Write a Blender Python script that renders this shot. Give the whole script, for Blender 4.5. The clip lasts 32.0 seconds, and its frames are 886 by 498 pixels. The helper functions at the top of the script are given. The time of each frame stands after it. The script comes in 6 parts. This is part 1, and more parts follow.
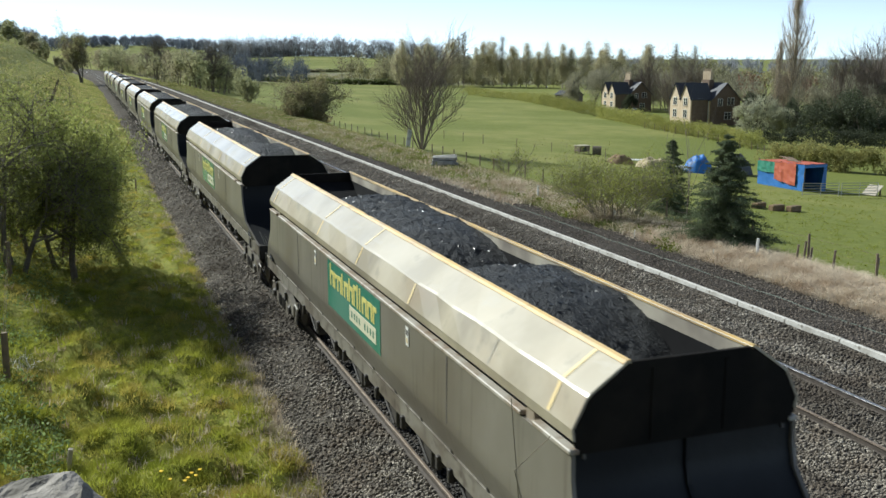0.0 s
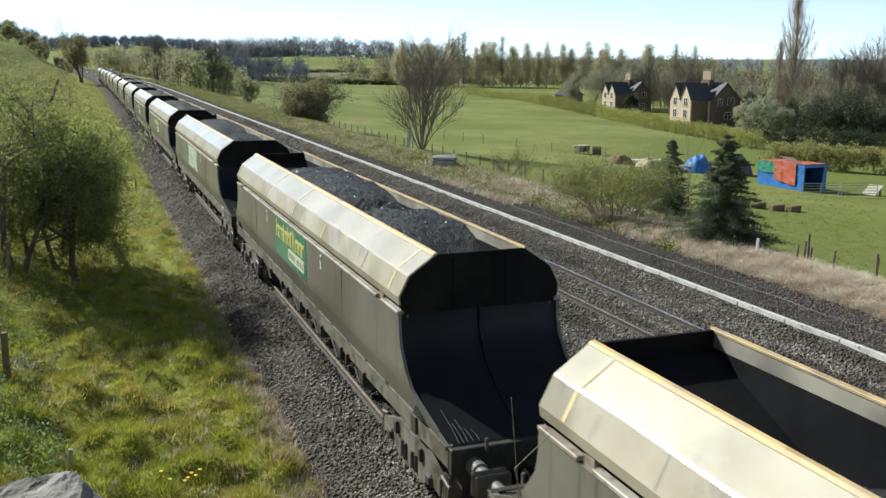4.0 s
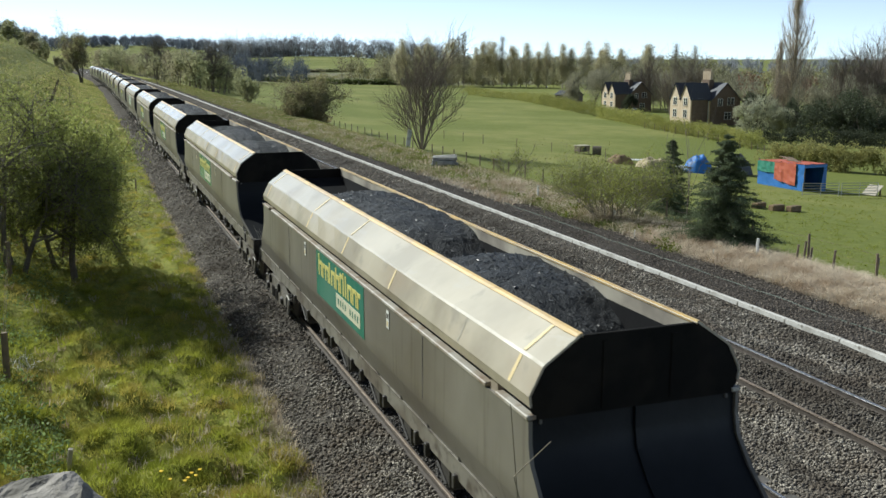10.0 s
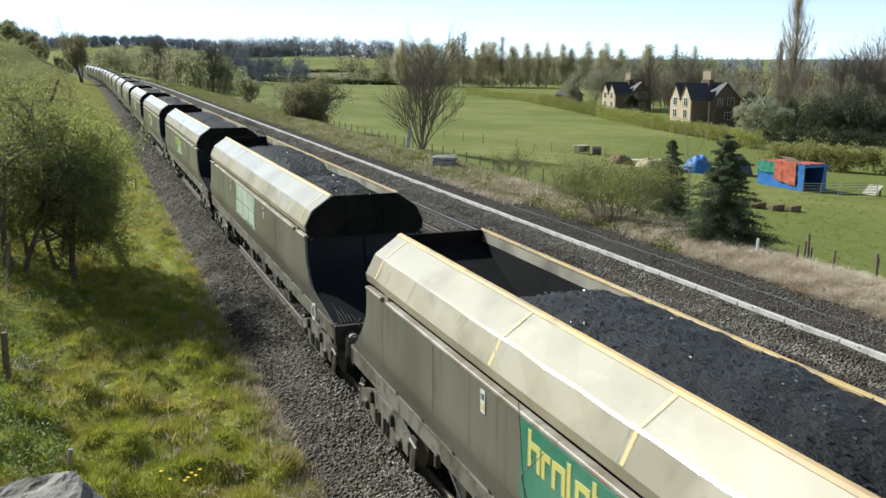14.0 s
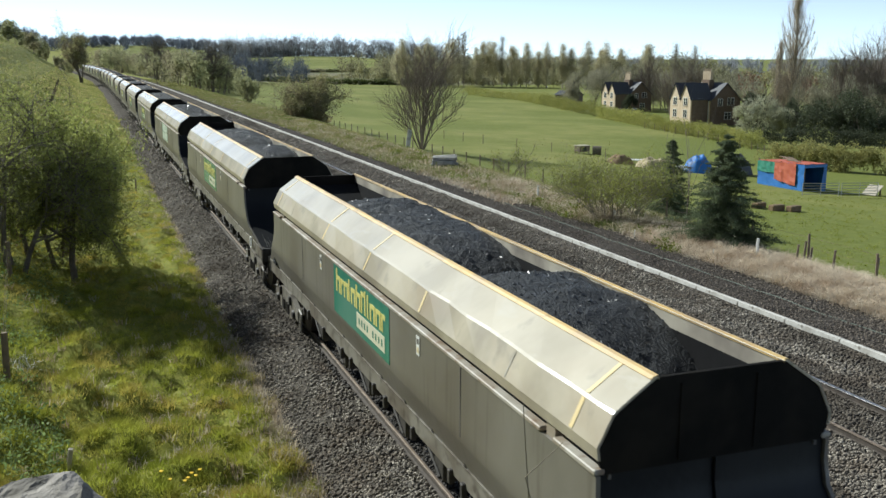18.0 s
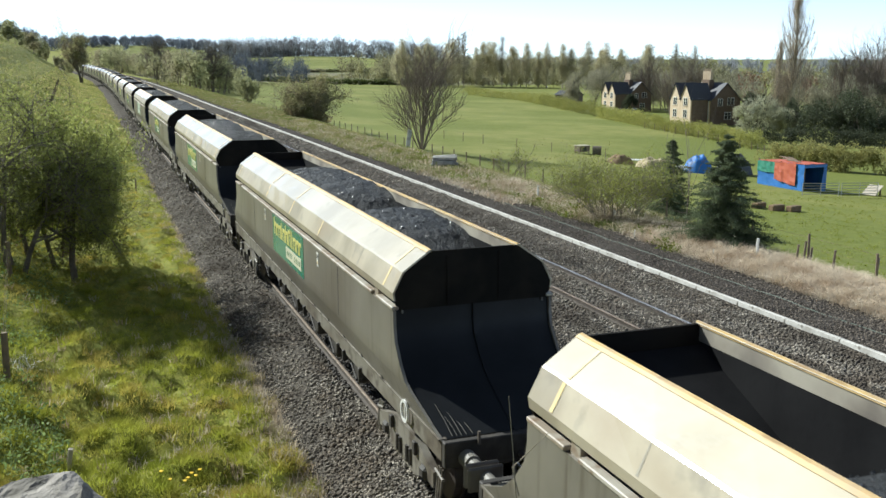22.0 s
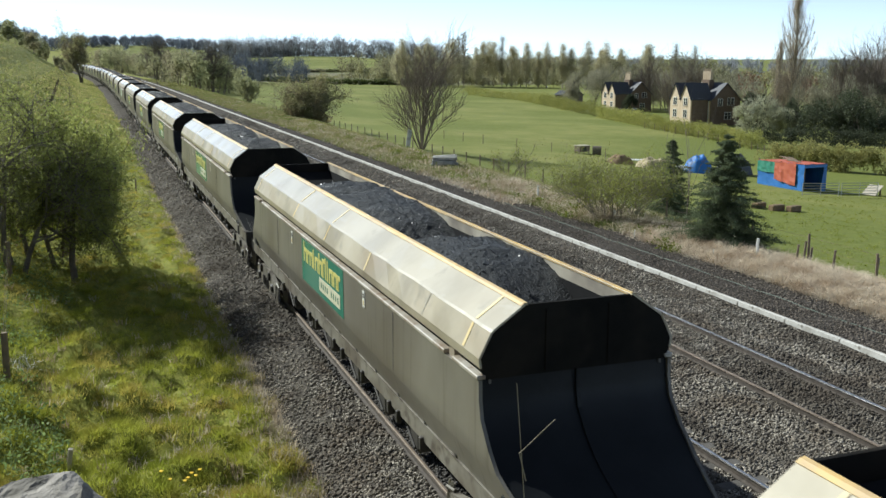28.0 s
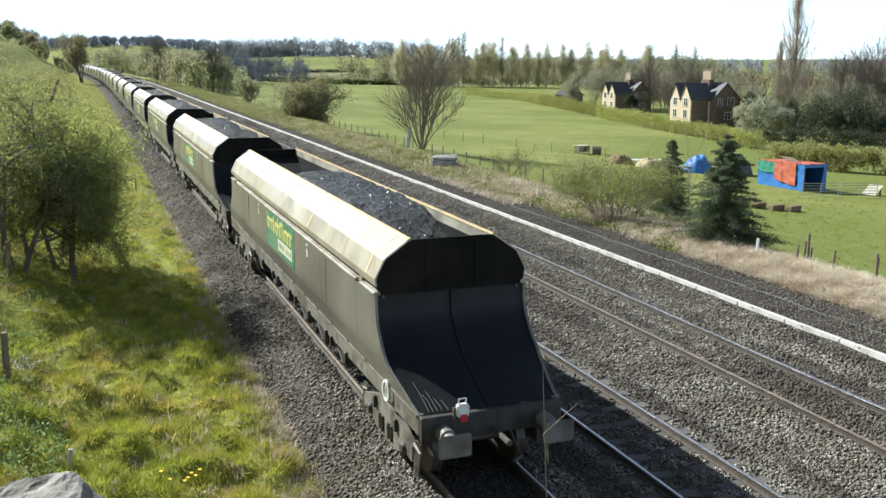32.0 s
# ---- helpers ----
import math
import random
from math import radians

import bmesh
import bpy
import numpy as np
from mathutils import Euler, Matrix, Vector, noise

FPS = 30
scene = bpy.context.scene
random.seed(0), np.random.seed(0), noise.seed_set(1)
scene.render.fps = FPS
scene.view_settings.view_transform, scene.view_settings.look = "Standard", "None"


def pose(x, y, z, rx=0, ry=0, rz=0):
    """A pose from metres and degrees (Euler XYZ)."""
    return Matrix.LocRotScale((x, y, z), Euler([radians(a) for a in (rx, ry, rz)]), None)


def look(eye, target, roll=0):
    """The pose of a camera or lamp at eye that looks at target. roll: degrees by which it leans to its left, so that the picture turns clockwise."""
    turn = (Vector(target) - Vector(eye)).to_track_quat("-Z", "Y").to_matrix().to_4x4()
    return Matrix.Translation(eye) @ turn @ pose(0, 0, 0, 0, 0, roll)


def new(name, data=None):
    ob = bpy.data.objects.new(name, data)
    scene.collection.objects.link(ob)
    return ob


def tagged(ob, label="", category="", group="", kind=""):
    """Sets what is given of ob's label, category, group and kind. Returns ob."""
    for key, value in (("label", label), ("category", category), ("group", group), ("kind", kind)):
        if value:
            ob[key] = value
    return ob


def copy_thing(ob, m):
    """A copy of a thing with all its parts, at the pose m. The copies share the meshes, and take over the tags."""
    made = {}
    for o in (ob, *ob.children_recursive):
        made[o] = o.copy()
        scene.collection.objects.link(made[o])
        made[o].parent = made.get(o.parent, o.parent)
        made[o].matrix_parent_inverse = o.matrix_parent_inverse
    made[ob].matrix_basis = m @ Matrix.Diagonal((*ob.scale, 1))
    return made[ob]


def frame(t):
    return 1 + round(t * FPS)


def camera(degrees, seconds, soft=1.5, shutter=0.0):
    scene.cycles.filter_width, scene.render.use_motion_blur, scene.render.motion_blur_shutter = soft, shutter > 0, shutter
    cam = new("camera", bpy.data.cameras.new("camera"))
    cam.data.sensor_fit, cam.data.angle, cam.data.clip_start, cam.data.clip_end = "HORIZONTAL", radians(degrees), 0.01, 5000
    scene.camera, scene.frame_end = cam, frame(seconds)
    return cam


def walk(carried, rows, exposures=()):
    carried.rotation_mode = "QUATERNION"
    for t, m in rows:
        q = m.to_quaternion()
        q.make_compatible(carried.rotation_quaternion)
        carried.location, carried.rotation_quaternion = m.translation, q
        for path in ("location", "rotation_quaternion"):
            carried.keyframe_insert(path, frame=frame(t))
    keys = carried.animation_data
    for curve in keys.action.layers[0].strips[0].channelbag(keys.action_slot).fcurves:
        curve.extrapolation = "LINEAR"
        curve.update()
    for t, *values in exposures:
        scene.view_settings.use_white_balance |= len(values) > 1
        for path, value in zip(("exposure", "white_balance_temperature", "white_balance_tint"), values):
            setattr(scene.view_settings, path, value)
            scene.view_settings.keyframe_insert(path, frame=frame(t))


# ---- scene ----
# ---- camera: on the bridge approach, 6.8 m above the rails ----
EYE = (-5.768, 0.0, 6.83)
YAW, PITCH = radians(20.2457), radians(11.339)
AIM = (EYE[0] + 50 * math.sin(YAW) * math.cos(PITCH), EYE[1] + 50 * math.cos(YAW) * math.cos(PITCH), EYE[2] - 50 * math.sin(PITCH))
cam = camera(49.51, 32.0, soft=1.5, shutter=0.12)
LIGHT = [(0.0, 0.31), (2.0, 0.35), (3.0, 0.31), (6.0, 0.55), (7.0, 0.30), (8.0, 0.41), (9.0, 0.27), (10.0, 0.19), (11.0, 0.29), (12.0, 0.17), (13.0, 0.43), (14.0, 0.38), (17.0, 0.39), (18.0, 0.25), (19.0, 0.55), (20.0, 0.20), (21.0, 0.15), (22.0, 0.55), (23.0, 0.45), (24.0, 0.36), (25.0, 0.67), (28.0, 0.33), (29.0, 0.48), (30.0, 0.33), (31.0, 0.35), (32.0, 0.87)]
walk(cam, [(0.0, look(EYE, AIM)), (32.0, look(EYE, AIM))],
     exposures=[(t, e, 6020.0, 2.0) for t, e in LIGHT])

# ---- world, sun, exposure ----
SUN_WAY = Vector((-0.75, 1.14, 1.0)).normalized()
SUN_EL = math.asin(SUN_WAY.z)
SUN_AZ = math.atan2(SUN_WAY.x, SUN_WAY.y)
world = bpy.data.worlds.new("world")
scene.world = world
world.use_nodes = True
wn = world.node_tree.nodes
sky = wn.new("ShaderNodeTexSky")
sky.sky_type = "NISHITA"
sky.sun_disc = False
sky.sun_elevation, sky.sun_rotation = SUN_EL, SUN_AZ
sky.dust_density, sky.air_density, sky.ozone_density = 0.15, 0.45, 1.0
sky.altitude = 2500.0
wn["Background"].inputs["Strength"].default_value = 0.11
pale = wn.new("ShaderNodeHueSaturation")  # thin high haze
pale.inputs["Saturation"].default_value, pale.inputs["Value"].default_value = 0.60, 1.30
world.node_tree.links.new(sky.outputs["Color"], pale.inputs["Color"])
world.node_tree.links.new(pale.outputs["Color"], wn["Background"].inputs["Color"])
sun = new("sun", bpy.data.lights.new("sun", "SUN"))
sun.data.energy, sun.data.angle, sun.data.color = 5.0, radians(0.6), (1.0, 0.955, 0.88)
sun.matrix_world = look(SUN_WAY * 80, (0, 0, 0))


# ---- materials ----
def mat(name, c1, c2=None, rough=0.8, metal=0.0, scale=4.0, bump=0.0, bump_scale=None, fine=None, rand=0.0, spec=0.5, coat=0.0, c3=None, scale3=0.7, detail=6.0, kind="noise", trans=0.0):
    """Noise-mixed colour at two scales with grain relief, in object space."""
    m = bpy.data.materials.new(name)
    m.use_nodes = True
    nt = m.node_tree
    n, l = nt.nodes, nt.links
    b = n["Principled BSDF"]
    b.inputs["Roughness"].default_value = rough
    b.inputs["Metallic"].default_value = metal
    b.inputs["Specular IOR Level"].default_value = spec
    b.inputs["Coat Weight"].default_value = coat
    b.inputs["Coat Roughness"].default_value = 0.15
    co = n.new("ShaderNodeTexCoord")
    if kind == "voronoi":
        tx = n.new("ShaderNodeTexVoronoi")
        tx.inputs["Scale"].default_value = scale
        out = tx.outputs["Color"]
    else:
        tx = n.new("ShaderNodeTexNoise")
        tx.inputs["Scale"].default_value = scale
        tx.inputs["Detail"].default_value = detail
        out = tx.outputs["Fac"]
    l.new(co.outputs["Object"], tx.inputs["Vector"])
    c2 = c2 or [v * 0.75 for v in c1]
    ramp = n.new("ShaderNodeValToRGB")
    lo, hi = (0.05, 0.95) if kind == "voronoi" else (0.32, 0.68)
    ramp.color_ramp.elements[0].position, ramp.color_ramp.elements[1].position = lo, hi
    ramp.color_ramp.elements[0].color, ramp.color_ramp.elements[1].color = (*c1, 1), (*c2, 1)
    l.new(out, ramp.inputs["Fac"])
    col = ramp.outputs["Color"]
    if c3:
        t3 = n.new("ShaderNodeTexNoise")
        t3.inputs["Scale"].default_value, t3.inputs["Detail"].default_value = scale3, 4.0
        l.new(co.outputs["Object"], t3.inputs["Vector"])
        r3 = n.new("ShaderNodeValToRGB")
        r3.color_ramp.elements[0].position, r3.color_ramp.elements[1].position = 0.45, 0.62
        l.new(t3.outputs["Fac"], r3.inputs["Fac"])
        mx = n.new("ShaderNodeMix")
        mx.data_type = "RGBA"
        l.new(r3.outputs["Color"], mx.inputs["Factor"])
        l.new(col, mx.inputs["A"])
        mx.inputs["B"].default_value = (*c3, 1)
        col = mx.outputs["Result"]
    if rand:
        info = n.new("ShaderNodeObjectInfo")
        geo = n.new("ShaderNodeNewGeometry")
        add = n.new("ShaderNodeMath")
        l.new(info.outputs["Random"], add.inputs[0])
        l.new(geo.outputs["Random Per Island"], add.inputs[1])
        mr = n.new("ShaderNodeMapRange")
        l.new(add.outputs[0], mr.inputs["Value"])
        mr.inputs["From Max"].default_value = 2.0
        mr.inputs["To Min"].default_value, mr.inputs["To Max"].default_value = 1 - rand, 1 + rand
        hs = n.new("ShaderNodeHueSaturation")
        l.new(mr.outputs["Result"], hs.inputs["Value"])
        l.new(col, hs.inputs["Color"])
        col = hs.outputs["Color"]
    l.new(col, b.inputs["Base Color"])
    if bump:
        t2 = n.new("ShaderNodeTexNoise")
        t2.inputs["Scale"].default_value = bump_scale or scale * 4
        t2.inputs["Detail"].default_value = 5.0
        l.new(co.outputs["Object"], t2.inputs["Vector"])
        bp = n.new("ShaderNodeBump")
        bp.inputs["Strength"].default_value = bump
        bp.inputs["Distance"].default_value = 0.05
        l.new(t2.outputs["Fac"], bp.inputs["Height"])
        l.new(bp.outputs["Normal"], b.inputs["Normal"])
    if trans:
        tr = n.new("ShaderNodeBsdfTranslucent")
        l.new(col, tr.inputs["Color"])
        ms = n.new("ShaderNodeMixShader")
        ms.inputs["Fac"].default_value = trans
        l.new(b.outputs[0], ms.inputs[1])
        l.new(tr.outputs[0], ms.inputs[2])
        l.new(ms.outputs[0], n["Material Output"].inputs["Surface"])
    return m


M = {}
M["ballast"] = mat("ballast", (0.045, 0.040, 0.034), (0.15, 0.134, 0.114), 0.95, scale=20.0, kind="voronoi", bump=1.0, bump_scale=22, c3=(0.06, 0.052, 0.043), scale3=0.5, spec=0.08)
M["rail"] = mat("rail", (0.05, 0.040, 0.033), (0.095, 0.078, 0.064), 0.8, scale=9, bump=0.2)
M["rail_head"] = mat("rail_head", (0.66, 0.65, 0.64), (0.52, 0.51, 0.50), 0.28, 1.0, scale=3)
M["sleeper"] = mat("sleeper", (0.075, 0.068, 0.06), (0.12, 0.11, 0.10), 0.9, scale=6, bump=0.3, rand=0.15)
M["concrete"] = mat("concrete", (0.52, 0.505, 0.47), (0.66, 0.645, 0.60), 0.9, scale=2.5, bump=0.3, rand=0.10, c3=(0.42, 0.40, 0.36), scale3=1.6, spec=0.2)
M["wagon_side"] = mat("wagon_side", (0.1815, 0.1672, 0.1386), (0.2365, 0.2178, 0.1837), 0.45, scale=0.9, bump=0.08, bump_scale=1.5, c3=(0.154, 0.1353, 0.11), scale3=0.45, coat=0.2, rand=0.08)
M["wagon_top"] = mat("wagon_top", (0.5723, 0.51, 0.3818), (0.651, 0.585, 0.4508), 0.27, scale=0.8, bump=0.22, bump_scale=1.3, c3=(0.4935, 0.44, 0.3312), scale3=0.6, spec=0.7, coat=0.5, rand=0.07)
# darkened past black paint, so shade is painted over the sunlit lower corner
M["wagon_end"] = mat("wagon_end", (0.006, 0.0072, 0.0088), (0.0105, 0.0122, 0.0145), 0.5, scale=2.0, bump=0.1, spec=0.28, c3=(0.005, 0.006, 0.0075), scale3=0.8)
M["ledge"] = mat("ledge", (0.38, 0.355, 0.30), (0.47, 0.44, 0.38), 0.55, scale=2.0, bump=0.1, c3=(0.30, 0.25, 0.19), scale3=1.5)
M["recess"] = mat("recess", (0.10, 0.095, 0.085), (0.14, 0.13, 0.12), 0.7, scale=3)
M["frame_grey"] = mat("frame_grey", (0.12, 0.112, 0.10), (0.18, 0.168, 0.15), 0.65, scale=2.0, bump=0.15, c3=(0.08, 0.062, 0.048), scale3=1.5)
M["bogie"] = mat("bogie", (0.028, 0.025, 0.022), (0.06, 0.052, 0.044), 0.7, scale=4, bump=0.2)
M["wheel"] = mat("wheel", (0.06, 0.05, 0.045), (0.10, 0.08, 0.065), 0.5, 0.4, scale=3)
M["yellow_paint"] = mat("yellow_paint", (0.74, 0.57, 0.25), (0.70, 0.56, 0.30), 0.55, scale=3, c3=(0.62, 0.54, 0.36), scale3=1.2)
M["orange_edge"] = mat("orange_edge", (0.70, 0.48, 0.18), (0.66, 0.49, 0.24), 0.5, scale=3, c3=(0.52, 0.38, 0.22), scale3=1.6)
M["logo_green"] = mat("logo_green", (0.05, 0.215, 0.15), (0.085, 0.265, 0.19), 0.2, scale=1.2, c3=(0.13, 0.30, 0.225), scale3=0.9, spec=0.8)
M["logo_faded"] = mat("logo_faded", (0.56, 0.64, 0.555), (0.68, 0.735, 0.65), 0.35, scale=1.1, c3=(0.44, 0.56, 0.47), scale3=0.8)
M["logo_yellow"] = mat("logo_yellow", (0.72, 0.66, 0.22), (0.62, 0.56, 0.18), 0.45, scale=3)
M["logo_cream"] = mat("logo_cream", (0.70, 0.68, 0.50), (0.62, 0.60, 0.45), 0.45, scale=3)
M["logo_white"] = mat("logo_white", (0.72, 0.75, 0.68), (0.62, 0.68, 0.58), 0.45, scale=3)
M["white_paint"] = mat("white_paint", (0.75, 0.75, 0.72), (0.66, 0.66, 0.62), 0.5, scale=3)
M["red_glass"] = mat("red_glass", (0.45, 0.03, 0.03), (0.35, 0.02, 0.02), 0.25, scale=3)
M["coal"] = mat("coal", (0.010, 0.0112, 0.0125), (0.038, 0.041, 0.045), 0.6, scale=34.0, kind="voronoi", bump=1.0, bump_scale=40, spec=0.3)
M["bark"] = mat("bark", (0.12, 0.10, 0.08), (0.19, 0.165, 0.13), 0.9, scale=5, bump=0.4)
M["bark_pale"] = mat("bark_pale", (0.22, 0.19, 0.155), (0.30, 0.26, 0.21), 0.9, scale=5, bump=0.4)
M["leaf_willow"] = mat("leaf_willow", (0.25, 0.285, 0.085), (0.35, 0.365, 0.115), 0.55, scale=0.6, rand=0.25, trans=0.58, spec=0.2)
M["leaf_dark"] = mat("leaf_dark", (0.10, 0.125, 0.035), (0.14, 0.165, 0.045), 0.6, scale=1.0, rand=0.4, trans=0.45)
M["needles"] = mat("needles", (0.116, 0.1492, 0.08288), (0.1713, 0.2045, 0.1105), 0.7, scale=1.5, rand=0.4, trans=0.4, spec=0.2)
M["leaf_hedge"] = mat("leaf_hedge", (0.258, 0.2732, 0.06882), (0.3491, 0.339, 0.1012), 0.7, scale=0.5, rand=0.3, trans=0.55)
M["leaf_poplar"] = mat("leaf_poplar", (0.4704, 0.448, 0.2856), (0.5712, 0.532, 0.336), 0.85, scale=0.12, rand=0.15, trans=0.6, c3=(0.504, 0.4312, 0.3024), scale3=0.05, spec=0.1)
M["twig_haze"] = mat("twig_haze", (0.25, 0.24, 0.17), (0.345, 0.325, 0.235), 0.9, scale=0.5, rand=0.3, trans=0.5, spec=0.1)
# distance haze painted into the twig colour as a blue-grey tint
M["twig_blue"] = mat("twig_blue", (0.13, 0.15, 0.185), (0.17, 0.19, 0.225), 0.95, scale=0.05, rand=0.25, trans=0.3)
M["wood_green"] = mat("wood_green", (0.3, 0.288, 0.15), (0.396, 0.372, 0.192), 0.9, scale=0.3, rand=0.2, trans=0.55, spec=0.1)
# one brick in two tones: sunlight painted into this, shade into the next
M["brick"] = mat("brick", (0.56, 0.445, 0.31), (0.64, 0.515, 0.37), 0.85, scale=2, bump=0.3)
M["brick_dark"] = mat("brick_dark", (0.15, 0.11, 0.082), (0.20, 0.148, 0.11), 0.85, scale=2, bump=0.3, spec=0.2)
M["slate"] = mat("slate", (0.045, 0.048, 0.058), (0.07, 0.072, 0.085), 0.55, scale=4, bump=0.3)
M["timber"] = mat("timber", (0.16, 0.125, 0.09), (0.24, 0.19, 0.14), 0.9, scale=5, bump=0.3)
M["tarp_blue"] = mat("tarp_blue", (0.03, 0.15, 0.46), (0.045, 0.19, 0.54), 0.5, scale=2, bump=0.4, bump_scale=3)
M["tarp_red"] = mat("tarp_red", (0.42, 0.09, 0.05), (0.50, 0.13, 0.07), 0.6, scale=2, bump=0.4, bump_scale=3)
M["tarp_green"] = mat("tarp_green", (0.03, 0.20, 0.14), (0.05, 0.26, 0.18), 0.6, scale=2, bump=0.4, bump_scale=3)
M["metal_grey"] = mat("metal_grey", (0.42, 0.43, 0.44), (0.5, 0.5, 0.5), 0.45, 0.6, scale=3)
M["rock"] = mat("rock", (0.238, 0.217, 0.196), (0.392, 0.364, 0.329), 0.95, scale=5, bump=1.0, bump_scale=14, c3=(0.168, 0.154, 0.133), scale3=4)
M["dry_grass"] = mat("dry_grass", (0.58, 0.50, 0.385), (0.72, 0.635, 0.51), 0.9, scale=1.4, rand=0.35, trans=0.35, c3=(0.47, 0.37, 0.265), scale3=1.1, spec=0.15)
M["glass"] = mat("glass", (0.04, 0.045, 0.05), (0.05, 0.055, 0.06), 0.08, scale=1, spec=0.9)
M["straw"] = mat("straw", (0.17, 0.115, 0.065), (0.24, 0.165, 0.095), 0.95, scale=9, bump=0.5)
M["cable"] = mat("cable", (0.11, 0.14, 0.115), (0.16, 0.185, 0.155), 0.8, scale=4)


 
# ---- mesh helpers ----
def part(name, bm, material, parent=None, label="", smooth=False):
    me = bpy.data.meshes.new(name)
    if isinstance(bm, tuple):
        me.from_pydata(*bm)
        me.update()
    else:
        bmesh.ops.recalc_face_normals(bm, faces=bm.faces)
        if smooth:
            for e in bm.edges:
                e.smooth = e.calc_face_angle(0.0) < 0.6
        bm.to_mesh(me)
        bm.free()
    mats = material if isinstance(material, (list, tuple)) else [material]
    for m in mats:
        me.materials.append(M[m])
    if smooth:
        for p in me.polygons:
            p.use_smooth = True
    ob = new(name, me)
    if parent:
        ob.parent = parent
    if label:
        ob["label"] = label
    return ob


def empty(name, m=None):
    ob = new(name)
    if m is not None:
        ob.matrix_basis = m
    return ob


def box(bm, x0, x1, y0, y1, z0, z1, bevel=0.0, m=None):
    """An axis-aligned block, turned by m if given."""
    vs = [bm.verts.new((x, y, z)) for x in (x0, x1) for y in (y0, y1) for z in (z0, z1)]
    fs = [bm.faces.new([vs[i] for i in f]) for f in ((0, 1, 3, 2), (4, 6, 7, 5), (0, 4, 5, 1), (2, 3, 7, 6), (0, 2, 6, 4), (1, 5, 7, 3))]
    if bevel:
        es = list({e for f in fs for e in f.edges})
        r = bmesh.ops.bevel(bm, geom=es, offset=bevel, segments=1, affect="EDGES", profile=0.5)
        vs = list({v for f in r["faces"] for v in f.verts} | {v for v in vs if v.is_valid})
    if m is not None:
        bmesh.ops.transform(bm, matrix=m, verts=[v for v in vs if v.is_valid])
    return bm


def blk(*a, **k):
    return box(bmesh.new(), *a, **k)


def tube(bm, p, q, r0, r1=None, n=8, caps=True):
    """A round bar from p to q."""
    r1 = r0 if r1 is None else r1
    p, q = Vector(p), Vector(q)
    d = (q - p).normalized()
    a = d.orthogonal().normalized()
    b = d.cross(a)
    rings = []
    for c, r in ((p, r0), (q, r1)):
        rings.append([bm.verts.new(c + (a * math.cos(k * math.tau / n) + b * math.sin(k * math.tau / n)) * r) for k in range(n)])
    for k in range(n):
        bm.faces.new((rings[0][k], rings[0][(k + 1) % n], rings[1][(k + 1) % n], rings[1][k]))
    if caps:
        bm.faces.new(rings[0][::-1])
        bm.faces.new(rings[1])
    return bm


def ring(bm, c, axis, r0, r1, w, n=20):
    """A flat ring (inner r0, outer r1, width w) about an axis at c."""
    c, d = Vector(c), Vector(axis).normalized()
    a = d.orthogonal().normalized()
    b = d.cross(a)
    loops = []
    for r, s in ((r0, -w / 2), (r1, -w / 2), (r1, w / 2), (r0, w / 2)):
        loops.append([bm.verts.new(c + d * s + (a * math.cos(k * math.tau / n) + b * math.sin(k * math.tau / n)) * r) for k in range(n)])
    for i in range(4):
        for k in range(n):
            bm.faces.new((loops[i][k], loops[i][(k + 1) % n], loops[(i + 1) % 4][(k + 1) % n], loops[(i + 1) % 4][k]))
    return bm


def loft(rows, thick=None):
    """A sheet through rows of points; thick offsets a back face along a vector, and closes the rim."""
    bm = bmesh.new()
    g = [[bm.verts.new(p) for p in r] for r in rows]
    for i in range(len(g) - 1):
        for j in range(len(g[0]) - 1):
            bm.faces.new((g[i][j], g[i][j + 1], g[i + 1][j + 1], g[i + 1][j]))
    if thick:
        t = Vector(thick)
        h = [[bm.verts.new(Vector(p) + t) for p in r] for r in rows]
        for i in range(len(g) - 1):
            for j in range(len(g[0]) - 1):
                bm.faces.new((h[i][j], h[i + 1][j], h[i + 1][j + 1], h[i][j + 1]))
        for i in range(len(g) - 1):
            for j in (0, len(g[0]) - 1):
                bm.faces.new((g[i][j], g[i + 1][j], h[i + 1][j], h[i][j]))
        for j in range(len(g[0]) - 1):
            for i in (0, len(g) - 1):
                bm.faces.new((g[i][j], g[i][j + 1], h[i][j + 1], h[i][j]))
    return bm


def prism(poly, axis, a, b):
    """A polygon of two coordinates, drawn out along axis from a to b."""
    bm = bmesh.new()
    def put(u, v, w):
        return {"x": (w, u, v), "y": (u, w, v), "z": (u, v, w)}[axis]
    lo = [bm.verts.new(put(u, v, a)) for u, v in poly]
    hi = [bm.verts.new(put(u, v, b)) for u, v in poly]
    n = len(poly)
    bm.faces.new(lo[::-1])
    bm.faces.new(hi)
    for k in range(n):
        bm.faces.new((lo[k], lo[(k + 1) % n], hi[(k + 1) % n], hi[k]))
    return bm


M["ballast_dark"] = mat("ballast_dark", (0.035, 0.031, 0.027), (0.12, 0.106, 0.092), 0.95, scale=20.0, kind="voronoi", bump=1.0, bump_scale=25, c3=(0.05, 0.044, 0.038), scale3=0.6, spec=0.08)
# rail head with shade and the lack of sky reflection painted in
M["rail_dull"] = mat("rail_dull", (0.20, 0.15, 0.11), (0.28, 0.22, 0.17), 0.5, 0.3, scale=3)
M["inner"] = mat("inner", (0.30, 0.27, 0.22), (0.42, 0.39, 0.32), 0.7, scale=1.5, bump=0.1, c3=(0.16, 0.14, 0.12), scale3=0.8)
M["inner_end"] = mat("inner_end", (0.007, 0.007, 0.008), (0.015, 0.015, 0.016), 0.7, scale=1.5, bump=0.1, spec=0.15)
